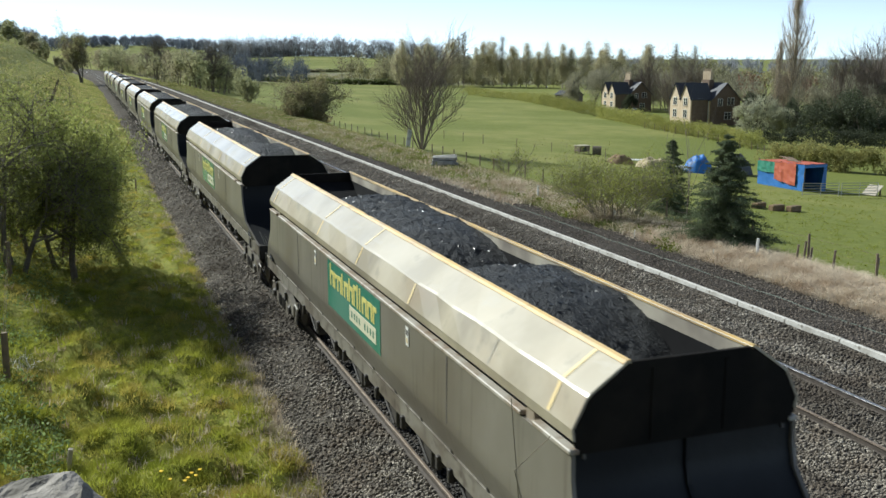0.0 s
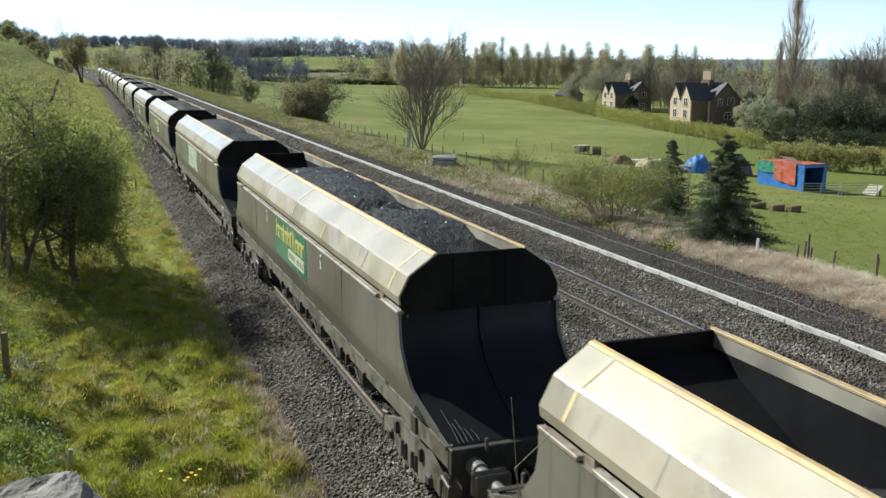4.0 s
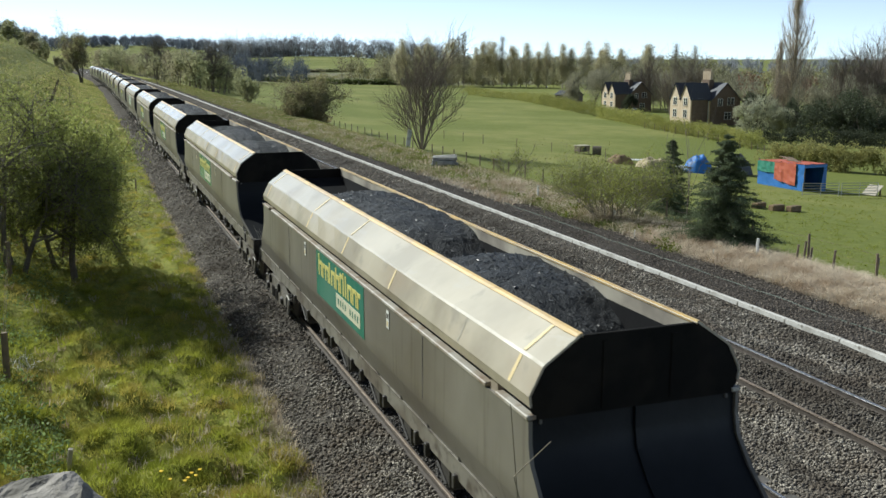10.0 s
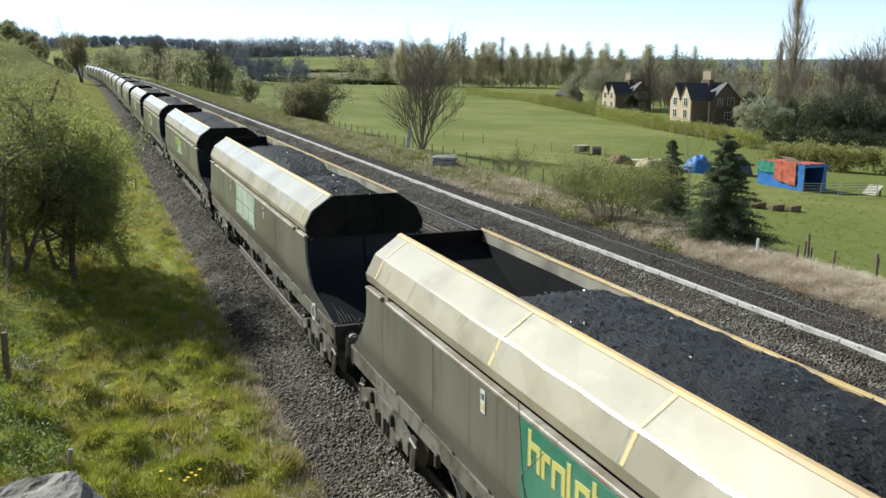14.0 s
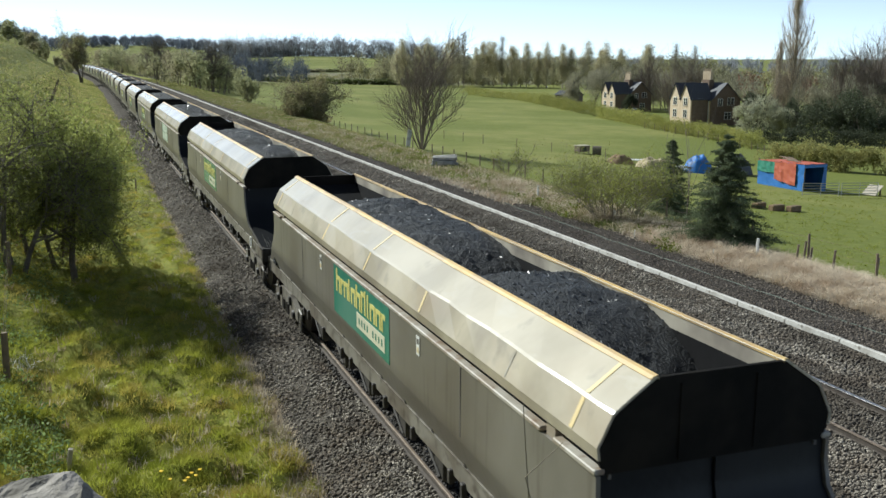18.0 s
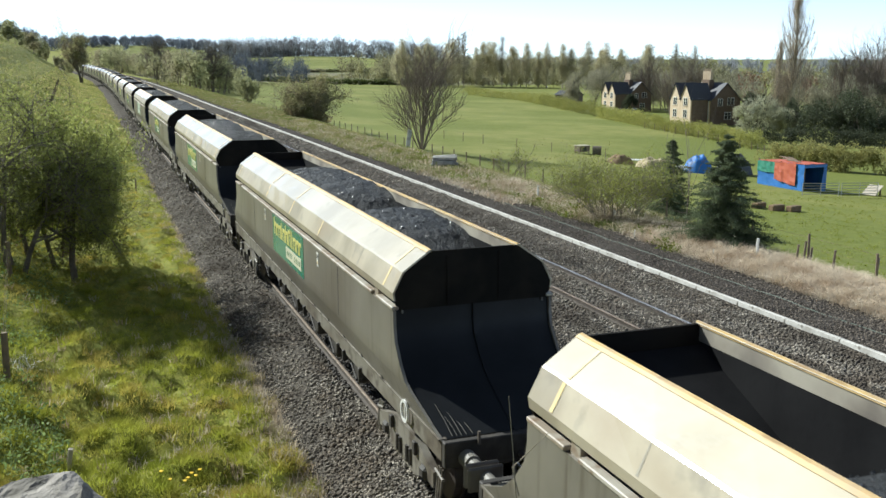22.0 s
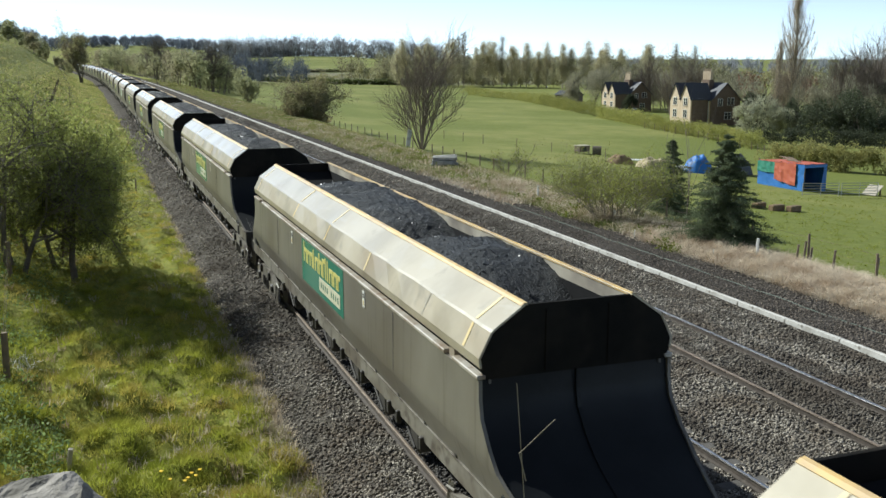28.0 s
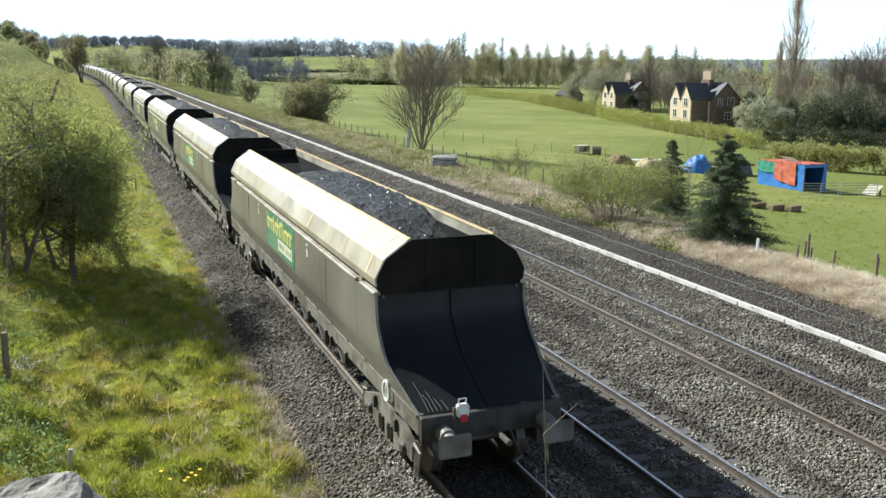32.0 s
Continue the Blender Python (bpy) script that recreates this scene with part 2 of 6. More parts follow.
M["buffer_grey"] = mat("buffer_grey", (0.16, 0.15, 0.13), (0.22, 0.205, 0.18), 0.55, scale=4, bump=0.1)


def land_mat():
    """Grass in patches: coarse yellowish on the banks, even green on the fields, dry along the far verge, by place in the world."""
    m = bpy.data.materials.new("land")
    m.use_nodes = True
    nt = m.node_tree
    n, l = nt.nodes, nt.links
    b = n["Principled BSDF"]
    b.inputs["Roughness"].default_value = 0.9
    b.inputs["Specular IOR Level"].default_value = 0.15
    co = n.new("ShaderNodeTexCoord")

    def tex(scale, detail=5.0):
        t = n.new("ShaderNodeTexNoise")
        t.inputs["Scale"].default_value, t.inputs["Detail"].default_value = scale, detail
        l.new(co.outputs["Object"], t.inputs["Vector"])
        return t.outputs["Fac"]

    def ramp(f, a, ca, c, cb):
        r = n.new("ShaderNodeValToRGB")
        r.color_ramp.elements[0].position, r.color_ramp.elements[1].position = a, c
        r.color_ramp.elements[0].color, r.color_ramp.elements[1].color = (*ca, 1), (*cb, 1)
        l.new(f, r.inputs["Fac"])
        return r.outputs["Color"]

    def mix(f, a, c):
        x = n.new("ShaderNodeMix")
        x.data_type = "RGBA"
        l.new(f, x.inputs["Factor"])
        l.new(a, x.inputs["A"])
        l.new(c, x.inputs["B"])
        return x.outputs["Result"]

    sep = n.new("ShaderNodeSeparateXYZ")
    l.new(co.outputs["Object"], sep.inputs["Vector"])

    def step(lo, hi):
        r = n.new("ShaderNodeMapRange")
        r.interpolation_type = "SMOOTHSTEP"
        r.inputs["From Min"].default_value, r.inputs["From Max"].default_value = lo, hi
        wob = n.new("ShaderNodeMath")
        wob.operation = "MULTIPLY_ADD"
        l.new(tex(0.3), wob.inputs[0])
        wob.inputs[1].default_value = 3.0
        l.new(sep.outputs["X"], wob.inputs[2])
        l.new(wob.outputs[0], r.inputs["Value"])
        return r.outputs["Result"]

    bank = mix(tex(1.1), ramp(tex(3.0), 0.35, (0.15, 0.175, 0.026), 0.65, (0.26, 0.27, 0.045)), ramp(tex(6.0), 0.35, (0.16, 0.18, 0.03), 0.65, (0.26, 0.235, 0.065)))
    field = mix(ramp(tex(0.035, 5.0), 0.42, (0, 0, 0), 0.58, (1, 1, 1)), ramp(tex(1.2), 0.3, (0.135, 0.162, 0.036), 0.7, (0.18, 0.20, 0.05)), ramp(tex(0.25), 0.35, (0.18, 0.20, 0.052), 0.65, (0.25, 0.25, 0.08)))
    dry = ramp(tex(4.0), 0.3, (0.16, 0.14, 0.05), 0.7, (0.34, 0.27, 0.14))
    far = n.new("ShaderNodeMapRange")
    far.interpolation_type = "SMOOTHSTEP"
    far.inputs["From Min"].default_value, far.inputs["From Max"].default_value = 170.0, 40.0
    l.new(sep.outputs["Y"], far.inputs["Value"])
    both = n.new("ShaderNodeMath")
    both.operation = "MULTIPLY"
    l.new(step(14.5, 16.0), both.inputs[0])
    l.new(far.outputs["Result"], both.inputs[1])
    col = mix(both.outputs[0], bank, dry)
    fallow = ramp(tex(0.06, 6.0), 0.4, (0.20, 0.18, 0.12), 0.6, (0.17, 0.185, 0.085))
    band = n.new("ShaderNodeMapRange")
    band.interpolation_type = "SMOOTHSTEP"
    band.inputs["From Min"].default_value, band.inputs["From Max"].default_value = 452.0, 470.0
    l.new(sep.outputs["Y"], band.inputs["Value"])
    past = n.new("ShaderNodeMapRange")
    past.interpolation_type = "SMOOTHSTEP"
    past.inputs["From Min"].default_value, past.inputs["From Max"].default_value = 715.0, 690.0
    l.new(sep.outputs["Y"], past.inputs["Value"])
    strip_f = n.new("ShaderNodeMath")
    strip_f.operation = "MULTIPLY"
    l.new(band.outputs["Result"], strip_f.inputs[0])
    l.new(past.outputs["Result"], strip_f.inputs[1])
    field = mix(strip_f.outputs[0], field, fallow)
    col = mix(step(20.0, 25.0), col, field)
    l.new(col, b.inputs["Base Color"])
    bp = n.new("ShaderNodeBump")
    bp.inputs["Strength"].default_value, bp.inputs["Distance"].default_value = 0.8, 0.12
    l.new(tex(4.0, 8.0), bp.inputs["Height"])
    l.new(bp.outputs["Normal"], b.inputs["Normal"])
    return m


M["land"] = land_mat()
M["leaf_pale"] = mat("leaf_pale", (0.35, 0.355, 0.25), (0.44, 0.44, 0.32), 0.8, scale=0.5, rand=0.3, trans=0.5, spec=0.15)
M["leaf_thicket"] = mat("leaf_thicket", (0.05, 0.062, 0.034), (0.085, 0.098, 0.05), 0.75, scale=0.5, rand=0.5, trans=0.3)
M["leaf_red"] = mat("leaf_red", (0.20, 0.12, 0.085), (0.25, 0.15, 0.10), 0.8, scale=0.5, rand=0.3, trans=0.4)
# paler, bluer twigs: air haze is put into the base colour
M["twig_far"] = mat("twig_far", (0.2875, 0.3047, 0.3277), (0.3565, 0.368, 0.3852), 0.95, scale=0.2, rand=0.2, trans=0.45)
M["stone"] = mat("stone", (0.06, 0.053, 0.045), (0.41, 0.372, 0.312), 0.85, scale=45.0, detail=0.0, rand=1.0, c3=(0.155, 0.129, 0.101), scale3=0.8, spec=0.25)
M["stone_dark"] = mat("stone_dark", (0.03, 0.026, 0.022), (0.19, 0.162, 0.135), 0.95, scale=45.0, detail=0.0, rand=0.8, spec=0.12)
M["blade_green"] = mat("blade_green", (0.288, 0.324, 0.0432), (0.408, 0.414, 0.066), 0.7, scale=0.9, rand=0.18, trans=0.5, c3=(0.48, 0.402, 0.102), scale3=0.6, spec=0.12)
M["blade_field"] = mat("blade_field", (0.2875, 0.3277, 0.05175), (0.3795, 0.3967, 0.07475), 0.7, scale=0.4, rand=0.3, trans=0.5, spec=0.25)
M["leaf_bramble"] = mat("leaf_bramble", (0.1941, 0.2785, 0.09281), (0.3121, 0.3965, 0.1519), 0.7, scale=0.8, rand=0.5, trans=0.45, spec=0.3)
M["leaf_weed"] = mat("leaf_weed", (0.14, 0.18, 0.025), (0.20, 0.22, 0.035), 0.55, scale=0.8, rand=0.4, trans=0.35)
M["flower_yellow"] = mat("flower_yellow", (0.80, 0.55, 0.01), (0.75, 0.50, 0.01), 0.6)
M["brick_pale"] = mat("brick_pale", (0.45, 0.36, 0.25), (0.52, 0.42, 0.30), 0.85, scale=3, bump=0.2)
M["plank_pale"] = mat("plank_pale", (0.45, 0.40, 0.32), (0.55, 0.50, 0.42), 0.85, scale=4, bump=0.3)
M["sand"] = mat("sand", (0.42, 0.34, 0.22), (0.5, 0.42, 0.29), 0.95, scale=3, bump=0.5)
M["dark_sheet"] = mat("dark_sheet", (0.03, 0.035, 0.045), (0.05, 0.055, 0.065), 0.5, scale=2, bump=0.3)
M["concrete_old"] = mat("concrete_old", (0.416, 0.403, 0.364), (0.546, 0.533, 0.494), 0.9, scale=4, bump=0.3, c3=(0.286, 0.273, 0.247), scale3=2)
# canopy cream darkened to paint in the shading of the steeper lower sheet
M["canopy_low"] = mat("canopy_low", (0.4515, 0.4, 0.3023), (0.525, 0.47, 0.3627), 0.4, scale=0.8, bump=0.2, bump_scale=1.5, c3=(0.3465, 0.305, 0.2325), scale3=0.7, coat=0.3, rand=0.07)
M["coal_gloss"] = mat("coal_gloss", (0.018, 0.020, 0.023), (0.05, 0.053, 0.06), 0.28, scale=6.0, rand=0.6, spec=0.6)
M["stalk"] = mat("stalk", (0.20, 0.17, 0.12), (0.26, 0.22, 0.155), 0.85, scale=8)
# brownish black, lowered to paint in the shade of the end facing away
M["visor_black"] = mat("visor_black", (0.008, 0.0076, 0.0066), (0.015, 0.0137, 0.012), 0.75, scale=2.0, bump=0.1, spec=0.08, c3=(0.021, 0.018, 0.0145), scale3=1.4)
M["blade_hill"] = mat("blade_hill", (0.2, 0.2375, 0.0625), (0.3125, 0.325, 0.1), 0.7, scale=0.3, rand=0.3, trans=0.5, c3=(0.4125, 0.3625, 0.15), scale3=0.25)
M["crease_grey"] = mat("crease_grey", (0.33, 0.305, 0.25), (0.40, 0.37, 0.31), 0.5, scale=3)
M["leaf_verge"] = mat("leaf_verge", (0.24, 0.265, 0.06), (0.33, 0.34, 0.09), 0.55, scale=1.0, rand=0.35, trans=0.55)
M["leaf_field"] = mat("leaf_field", (0.3185, 0.3185, 0.1547), (0.4459, 0.4368, 0.2093), 0.75, scale=0.5, rand=0.3, trans=0.5, c3=(0.364, 0.3003, 0.182), scale3=0.6, spec=0.2)
M["twig_poplar"] = mat("twig_poplar", (0.44, 0.37, 0.27), (0.54, 0.46, 0.34), 0.85, scale=0.5, rand=0.2, trans=0.45, spec=0.15)
M["leaf_sallow"] = mat("leaf_sallow", (0.2875, 0.2812, 0.15), (0.3875, 0.3687, 0.2125), 0.8, scale=0.4, rand=0.3, trans=0.5)
M["frame_beige"] = mat("frame_beige", (0.19, 0.176, 0.148), (0.25, 0.232, 0.195), 0.55, scale=2.0, bump=0.12, c3=(0.14, 0.12, 0.095), scale3=1.2)
M["verge_olive"] = mat("verge_olive", (0.23, 0.2185, 0.08625), (0.345, 0.3105, 0.1495), 0.85, scale=0.6, rand=0.35, trans=0.45, c3=(0.207, 0.2472, 0.0575), scale3=0.35)
M["bark_mid"] = mat("bark_mid", (0.15, 0.128, 0.10), (0.22, 0.19, 0.15), 0.9, scale=5, bump=0.4)
M["bark_twig"] = mat("bark_twig", (0.164, 0.1353, 0.1107), (0.2378, 0.1968, 0.1599), 0.9, scale=5, bump=0.3, spec=0.15)
M["leaf_feather"] = mat("leaf_feather", (0.28, 0.275, 0.10), (0.37, 0.345, 0.14), 0.8, scale=0.5, rand=0.25, trans=0.5, spec=0.15)
M["bleached"] = mat("bleached", (0.60, 0.58, 0.52), (0.72, 0.70, 0.65), 0.85, scale=6, rand=0.3, spec=0.2)
M["old_stem"] = mat("old_stem", (0.30, 0.265, 0.20), (0.40, 0.355, 0.28), 0.9, scale=3, rand=0.35, trans=0.3, spec=0.1)
M["leaf_line"] = mat("leaf_line", (0.309, 0.3234, 0.1796), (0.424, 0.424, 0.23), 0.85, scale=0.3, rand=0.25, trans=0.55, c3=(0.345, 0.309, 0.2012), scale3=0.06, spec=0.1)


def wear(name, colour, scale, lo, hi, stretch=(1, 1, 1), amount=1.0):
    """Scattered scuffs and grime over a material."""
    nt = M[name].node_tree
    n, l = nt.nodes, nt.links
    b = n["Principled BSDF"]
    src = b.inputs["Base Color"].links[0].from_socket
    co, mp, tx, mr, mx = (n.new("ShaderNode" + k) for k in ("TexCoord", "Mapping", "TexNoise", "MapRange", "Mix"))
    mp.inputs["Scale"].default_value = stretch
    l.new(co.outputs["Object"], mp.inputs["Vector"])
    tx.inputs["Scale"].default_value, tx.inputs["Detail"].default_value = scale, 7.0
    l.new(mp.outputs["Vector"], tx.inputs["Vector"])
    mr.inputs["From Min"].default_value, mr.inputs["From Max"].default_value = lo, hi
    mr.inputs["To Max"].default_value = amount
    l.new(tx.outputs["Fac"], mr.inputs["Value"])
    mx.data_type = "RGBA"
    l.new(mr.outputs["Result"], mx.inputs["Factor"])
    l.new(src, mx.inputs["A"])
    mx.inputs["B"].default_value = (*colour, 1)
    l.new(mx.outputs["Result"], b.inputs["Base Color"])


wear("wagon_top", (0.27, 0.25, 0.21), 1.7, 0.62, 0.74, amount=0.6)
wear("wagon_top", (0.60, 0.56, 0.47), 4.0, 0.58, 0.70, (1, 0.4, 1), 0.5)
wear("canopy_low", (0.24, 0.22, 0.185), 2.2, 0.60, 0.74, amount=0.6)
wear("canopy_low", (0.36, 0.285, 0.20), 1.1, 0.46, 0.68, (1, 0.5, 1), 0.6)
wear("wagon_top", (0.50, 0.42, 0.30), 0.9, 0.54, 0.70, (1, 0.6, 1), 0.45)
wear("wagon_side", (0.085, 0.07, 0.052), 2.0, 0.55, 0.72, (3, 3, 0.25), 0.55)
wear("frame_beige", (0.06, 0.047, 0.036), 4.0, 0.50, 0.66, amount=0.8)
wear("ledge", (0.20, 0.13, 0.08), 5.0, 0.55, 0.66, amount=0.7)
wear("concrete", (0.16, 0.145, 0.12), 5.0, 0.56, 0.66, amount=0.8)
wear("orange_edge", (0.36, 0.24, 0.12), 6.0, 0.58, 0.68, (1, 0.3, 1), 0.7)
wear("logo_green", (0.10, 0.25, 0.19), 2.0, 0.52, 0.70, (3, 3, 0.3), 0.5)
wear("stone", (0.07, 0.058, 0.046), 1.0, 0.50, 0.62, (1.1, 0.10, 1), 0.75)
wear("stone", (0.05, 0.04, 0.032), 2.2, 0.58, 0.68, amount=0.6)
M["stone_oily"] = mat("stone_oily", (0.016, 0.014, 0.012), (0.085, 0.074, 0.062), 0.7, scale=45.0, detail=0.0, rand=0.7)


# ---- the lie of the land: x across from the near track's middle, y along the line ----
def bend(y):
    """How far the line swings away from straight."""
    return -4.0 * max(0.0, (y - 190.0) / 200.0) ** 2


def heading(y):
    return math.degrees(math.atan((bend(y + 1) - bend(y - 1)) / 2))


def curve(v, pts):
    """Smooth steps through (v, height) pairs."""
    if v <= pts[0][0]:
        return pts[0][1]
    for (a, za), (b, zb) in zip(pts, pts[1:]):
        if v <= b:
            k = (v - a) / (b - a)
            return za + (zb - za) * (k * k * (3 - 2 * k) * 0.5 + k * 0.5)
    return pts[-1][1]


ACROSS = [(-400, 62.0), (-120, 38.0), (-60, 25.0), (-30, 14.6), (-20, 9.6), (-13, 4.6), (-9, 1.3), (-6.5, 0.25), (-4.6, -0.1), (-3.2, -0.3), (-2.5, -0.5), (-2.0, -0.62), (0, -0.65), (12, -0.65), (14.2, -0.45), (16.5, -0.35), (19, -0.7),
          (24, -2.3), (32, -3.2), (60, -4.6), (120, -6.4), (220, -7.8), (500, -9.0)]


def ground_z(x, y):
    u = x - bend(min(y, 900))
    z = curve(u, ACROSS)
    if u < -8:
        z += 0.25 * noise.noise((x * 0.12, y * 0.08, 0)) * min(1, (-8 - u) / 3)
    if -9 < u < -2.4 and 4 < y < 120:
        k = min(1, (u + 9) / 2, (-2.4 - u) / 0.8)
        z += k * (0.36 * noise.noise((x * 1.2, y * 0.9, 5)) + 0.32 * noise.noise((x * 2.3, y * 2.0, 6)))
    if u > 20:
        z += 0.5 * noise.noise((x * 0.02, y * 0.02, 3.0)) * min(1, (u - 20) / 20)
    # far rise with the wood on its brow
    z += 15.0 * math.exp(-((x - 215) / 190) ** 2 - ((y - 1000) / 230) ** 2)
    z += 34.0 * math.exp(-((x - 90) / 260) ** 2 - ((y - 1900) / 300) ** 2)
    return z


def spaced(lo, hi, near, first, grow):
    """Grid lines, close at near and wider away from it."""
    out, v, s = [near], near, first
    while v < hi:
        v += s
        s *= grow
        out.append(v)
    v, s = near, first
    while v > lo:
        v -= s
        s *= grow
        out.append(v)
    return sorted(out)


def field_mesh(xs, ys):
    vs = [(x + bend(min(y, 900)) * (1 if abs(x) < 300 else 0), y, 0) for y in ys for x in xs]
    vs = [(x, y, ground_z(x, y)) for x, y, _ in vs]
    n = len(xs)
    fs = [(j * n + i, j * n + i + 1, (j + 1) * n + i + 1, (j + 1) * n + i) for j in range(len(ys) - 1) for i in range(n - 1)]
    return vs, [], fs


ground = part("ground", field_mesh(spaced(-3500, 3500, -5, 0.22, 1.05), spaced(-60, 4600, 18, 0.3, 1.028)), "land", smooth=True)
tagged(ground, "grassy railway banks and green spring fields rolling to the horizon", "ground", kind="structure")

# ---- ballast beds ----
BED = [(-3.0, -0.75), (-2.5, -0.50), (-2.1, -0.34), (-1.6, -0.17), (-1.25, -0.135), (-0.9, -0.14), (0.9, -0.14), (1.3, -0.135), (1.75, -0.22), (2.1, -0.16), (4.7, -0.16), (5.6, -0.30), (6.6, -0.18), (7.1, -0.135), (8.7, -0.135), (9.3, -0.14), (10.2, -0.22), (10.9, -0.16), (11.22, -0.10)]
ys = [-30 + 1.0 * k for k in range(130)] + [100 + 12 * k for k in range(60)]


def strip(profile, ys, wob=0.0):
    vs, n = [], len(profile)
    for y in ys:
        for u, z in profile:
            vs.append((u + bend(y) + wob * noise.noise((u, y * 0.6, 1)), y, z + wob * 0.3 * noise.noise((u * 2, y * 1.3, 2))))
    fs = [(j * n + i, j * n + i + 1, (j + 1) * n + i + 1, (j + 1) * n + i) for j in range(len(ys) - 1) for i in range(n - 1)]
    return vs, [], fs


tagged(part("ballast_bed", strip(BED, ys, 0.12), "ballast"), "grey-brown crushed stone ballast under three railway tracks", "ballast", kind="structure")
tagged(part("cess_path", strip([(11.45, -0.06), (12.6, -0.16), (14.8, -0.36)], ys, 0.10), "ballast_dark"), "dark cinder path beside the far track", "path", kind="structure")

# ---- rails, sleepers ----
GAUGE = 1.505
TRACKS = (0.0, 3.41, 7.916)


def rail_profile(u):
    return [(u - 0.07, -0.155), (u - 0.07, -0.135), (u - 0.012, -0.12), (u - 0.012, -0.035), (u - 0.035, -0.025), (u - 0.035, -0.003), (u + 0.035, -0.003), (u + 0.035, -0.025), (u + 0.012, -0.035), (u + 0.012, -0.12), (u + 0.07, -0.135), (u + 0.07, -0.155)]


for c in TRACKS:
    track = empty("railway_track")
    tagged(track, "straight steel railway track on concrete sleepers in ballast", "railway track", group="three parallel tracks", kind="structure")
    for s in (-1, 1):
        u = c + s * GAUGE / 2
        r = part("rail", strip(rail_profile(u), ys), "rail", track, "rusty steel rail")
        # left heads of the outer tracks take the colour without sky glint
        part("rail_head", strip([(u - 0.038, -0.020), (u - 0.037, -0.015), (u - 0.022, 0.0), (u - 0.010, 0.002), (u + 0.010, 0.002), (u + 0.022, 0.0), (u + 0.037, -0.015), (u + 0.038, -0.020)], ys), "rail_head" if (c < 7 or s > 0) and (c > 1 or s > 0) else "rail_dull", r, "polished running surface", smooth=True)
    mesh = None
    for k in range(95):
        y = 7.0 + 0.757 * k
        if mesh is None:
            bm = prism([(-1.25, -0.30), (-1.25, -0.165), (-1.21, -0.145), (-0.4, -0.15), (0, -0.17), (0.4, -0.15), (1.21, -0.145), (1.25, -0.165), (1.25, -0.30)], "y", -0.13, 0.13)
            sl = part("sleeper", bm, "sleeper", track)
            mesh = sl.data
        else:
            sl = new("sleeper", mesh)
            sl.parent = track
        sl.matrix_basis = pose(c + bend(y), y, 0.0 if 1 < c < 5 else -0.012, 0, 0, 0)

# ---- white concrete trough edge ----
kerb = empty("cable_trough")
tagged(kerb, "whitish concrete cable trough running beside the tracks", "cable trough", kind="structure")
bm0 = None
for k in range(150):
    y = -2.0 + 2.0 * k
    if bm0 is None:
        o = part("trough_section", blk(-0.06, 0.06, 0.003, 1.997, -0.55, 0.0, 0.010), "concrete", kerb)
        bm0 = o.data
    else:
        o = new("trough_section", bm0)
        o.parent = kerb
    o.matrix_basis = pose(11.36 + bend(y) + 0.02 * noise.noise((y, 0, 0)), y, 0.012 * noise.noise((y, 5, 0)), 0, 0, -heading(y))


# ---- coal train ----
BODY, PITCH_W = 16.84, 21.85
SIDE = [(1.31, -1.73, 1.22), (1.42, -1.46, 1.26), (1.52, -1.24, 1.29), (1.75, -0.74, 1.37), (1.86, -0.56, 1.40), (2.05, -0.33, 1.40), (2.36, -0.07, 1.40), (2.60, -0.01, 1.40), (2.86, 0.0, 1.40)]


def bars(parent, s, y0, y1, z0, z1, x, word, material, name):
    """Plain strokes standing for lettering, along a side from y1 back to y0; each mark is a part."""
    w = (y1 - y0) / sum(wide for _, wide in word)
    e = y1
    low = z0 + (z1 - z0) * 0.72
    t = (z1 - z0) * 0.19
    for tall, wide in word:
        b, a = e - w * wide * 0.06, e - w * wide * 0.94
        e -= w * wide
        top = z0 + (z1 - z0) * tall
        t = min(t, (b - a) * 0.8)
        if wide > 0.7:
            m = prism([(b, z0), (b, top), (b - t, top), (b - t, low), (a, low), (a, z0), (a + t, z0), (a + t, low - t), (b - t, low - t), (b - t, z0)], "x", x * s - 0.004, x * s + 0.004)
        elif wide > 0.6:
            m = prism([(b, z0), (b, top), (a, top), (a, top - t), (b - t, top - t), (b - t, z0)], "x", x * s - 0.004, x * s + 0.004)
        else:
            m = blk(x * s - 0.004, x * s + 0.004, b - t, b, z0, top)
        part(name, m, material, parent)


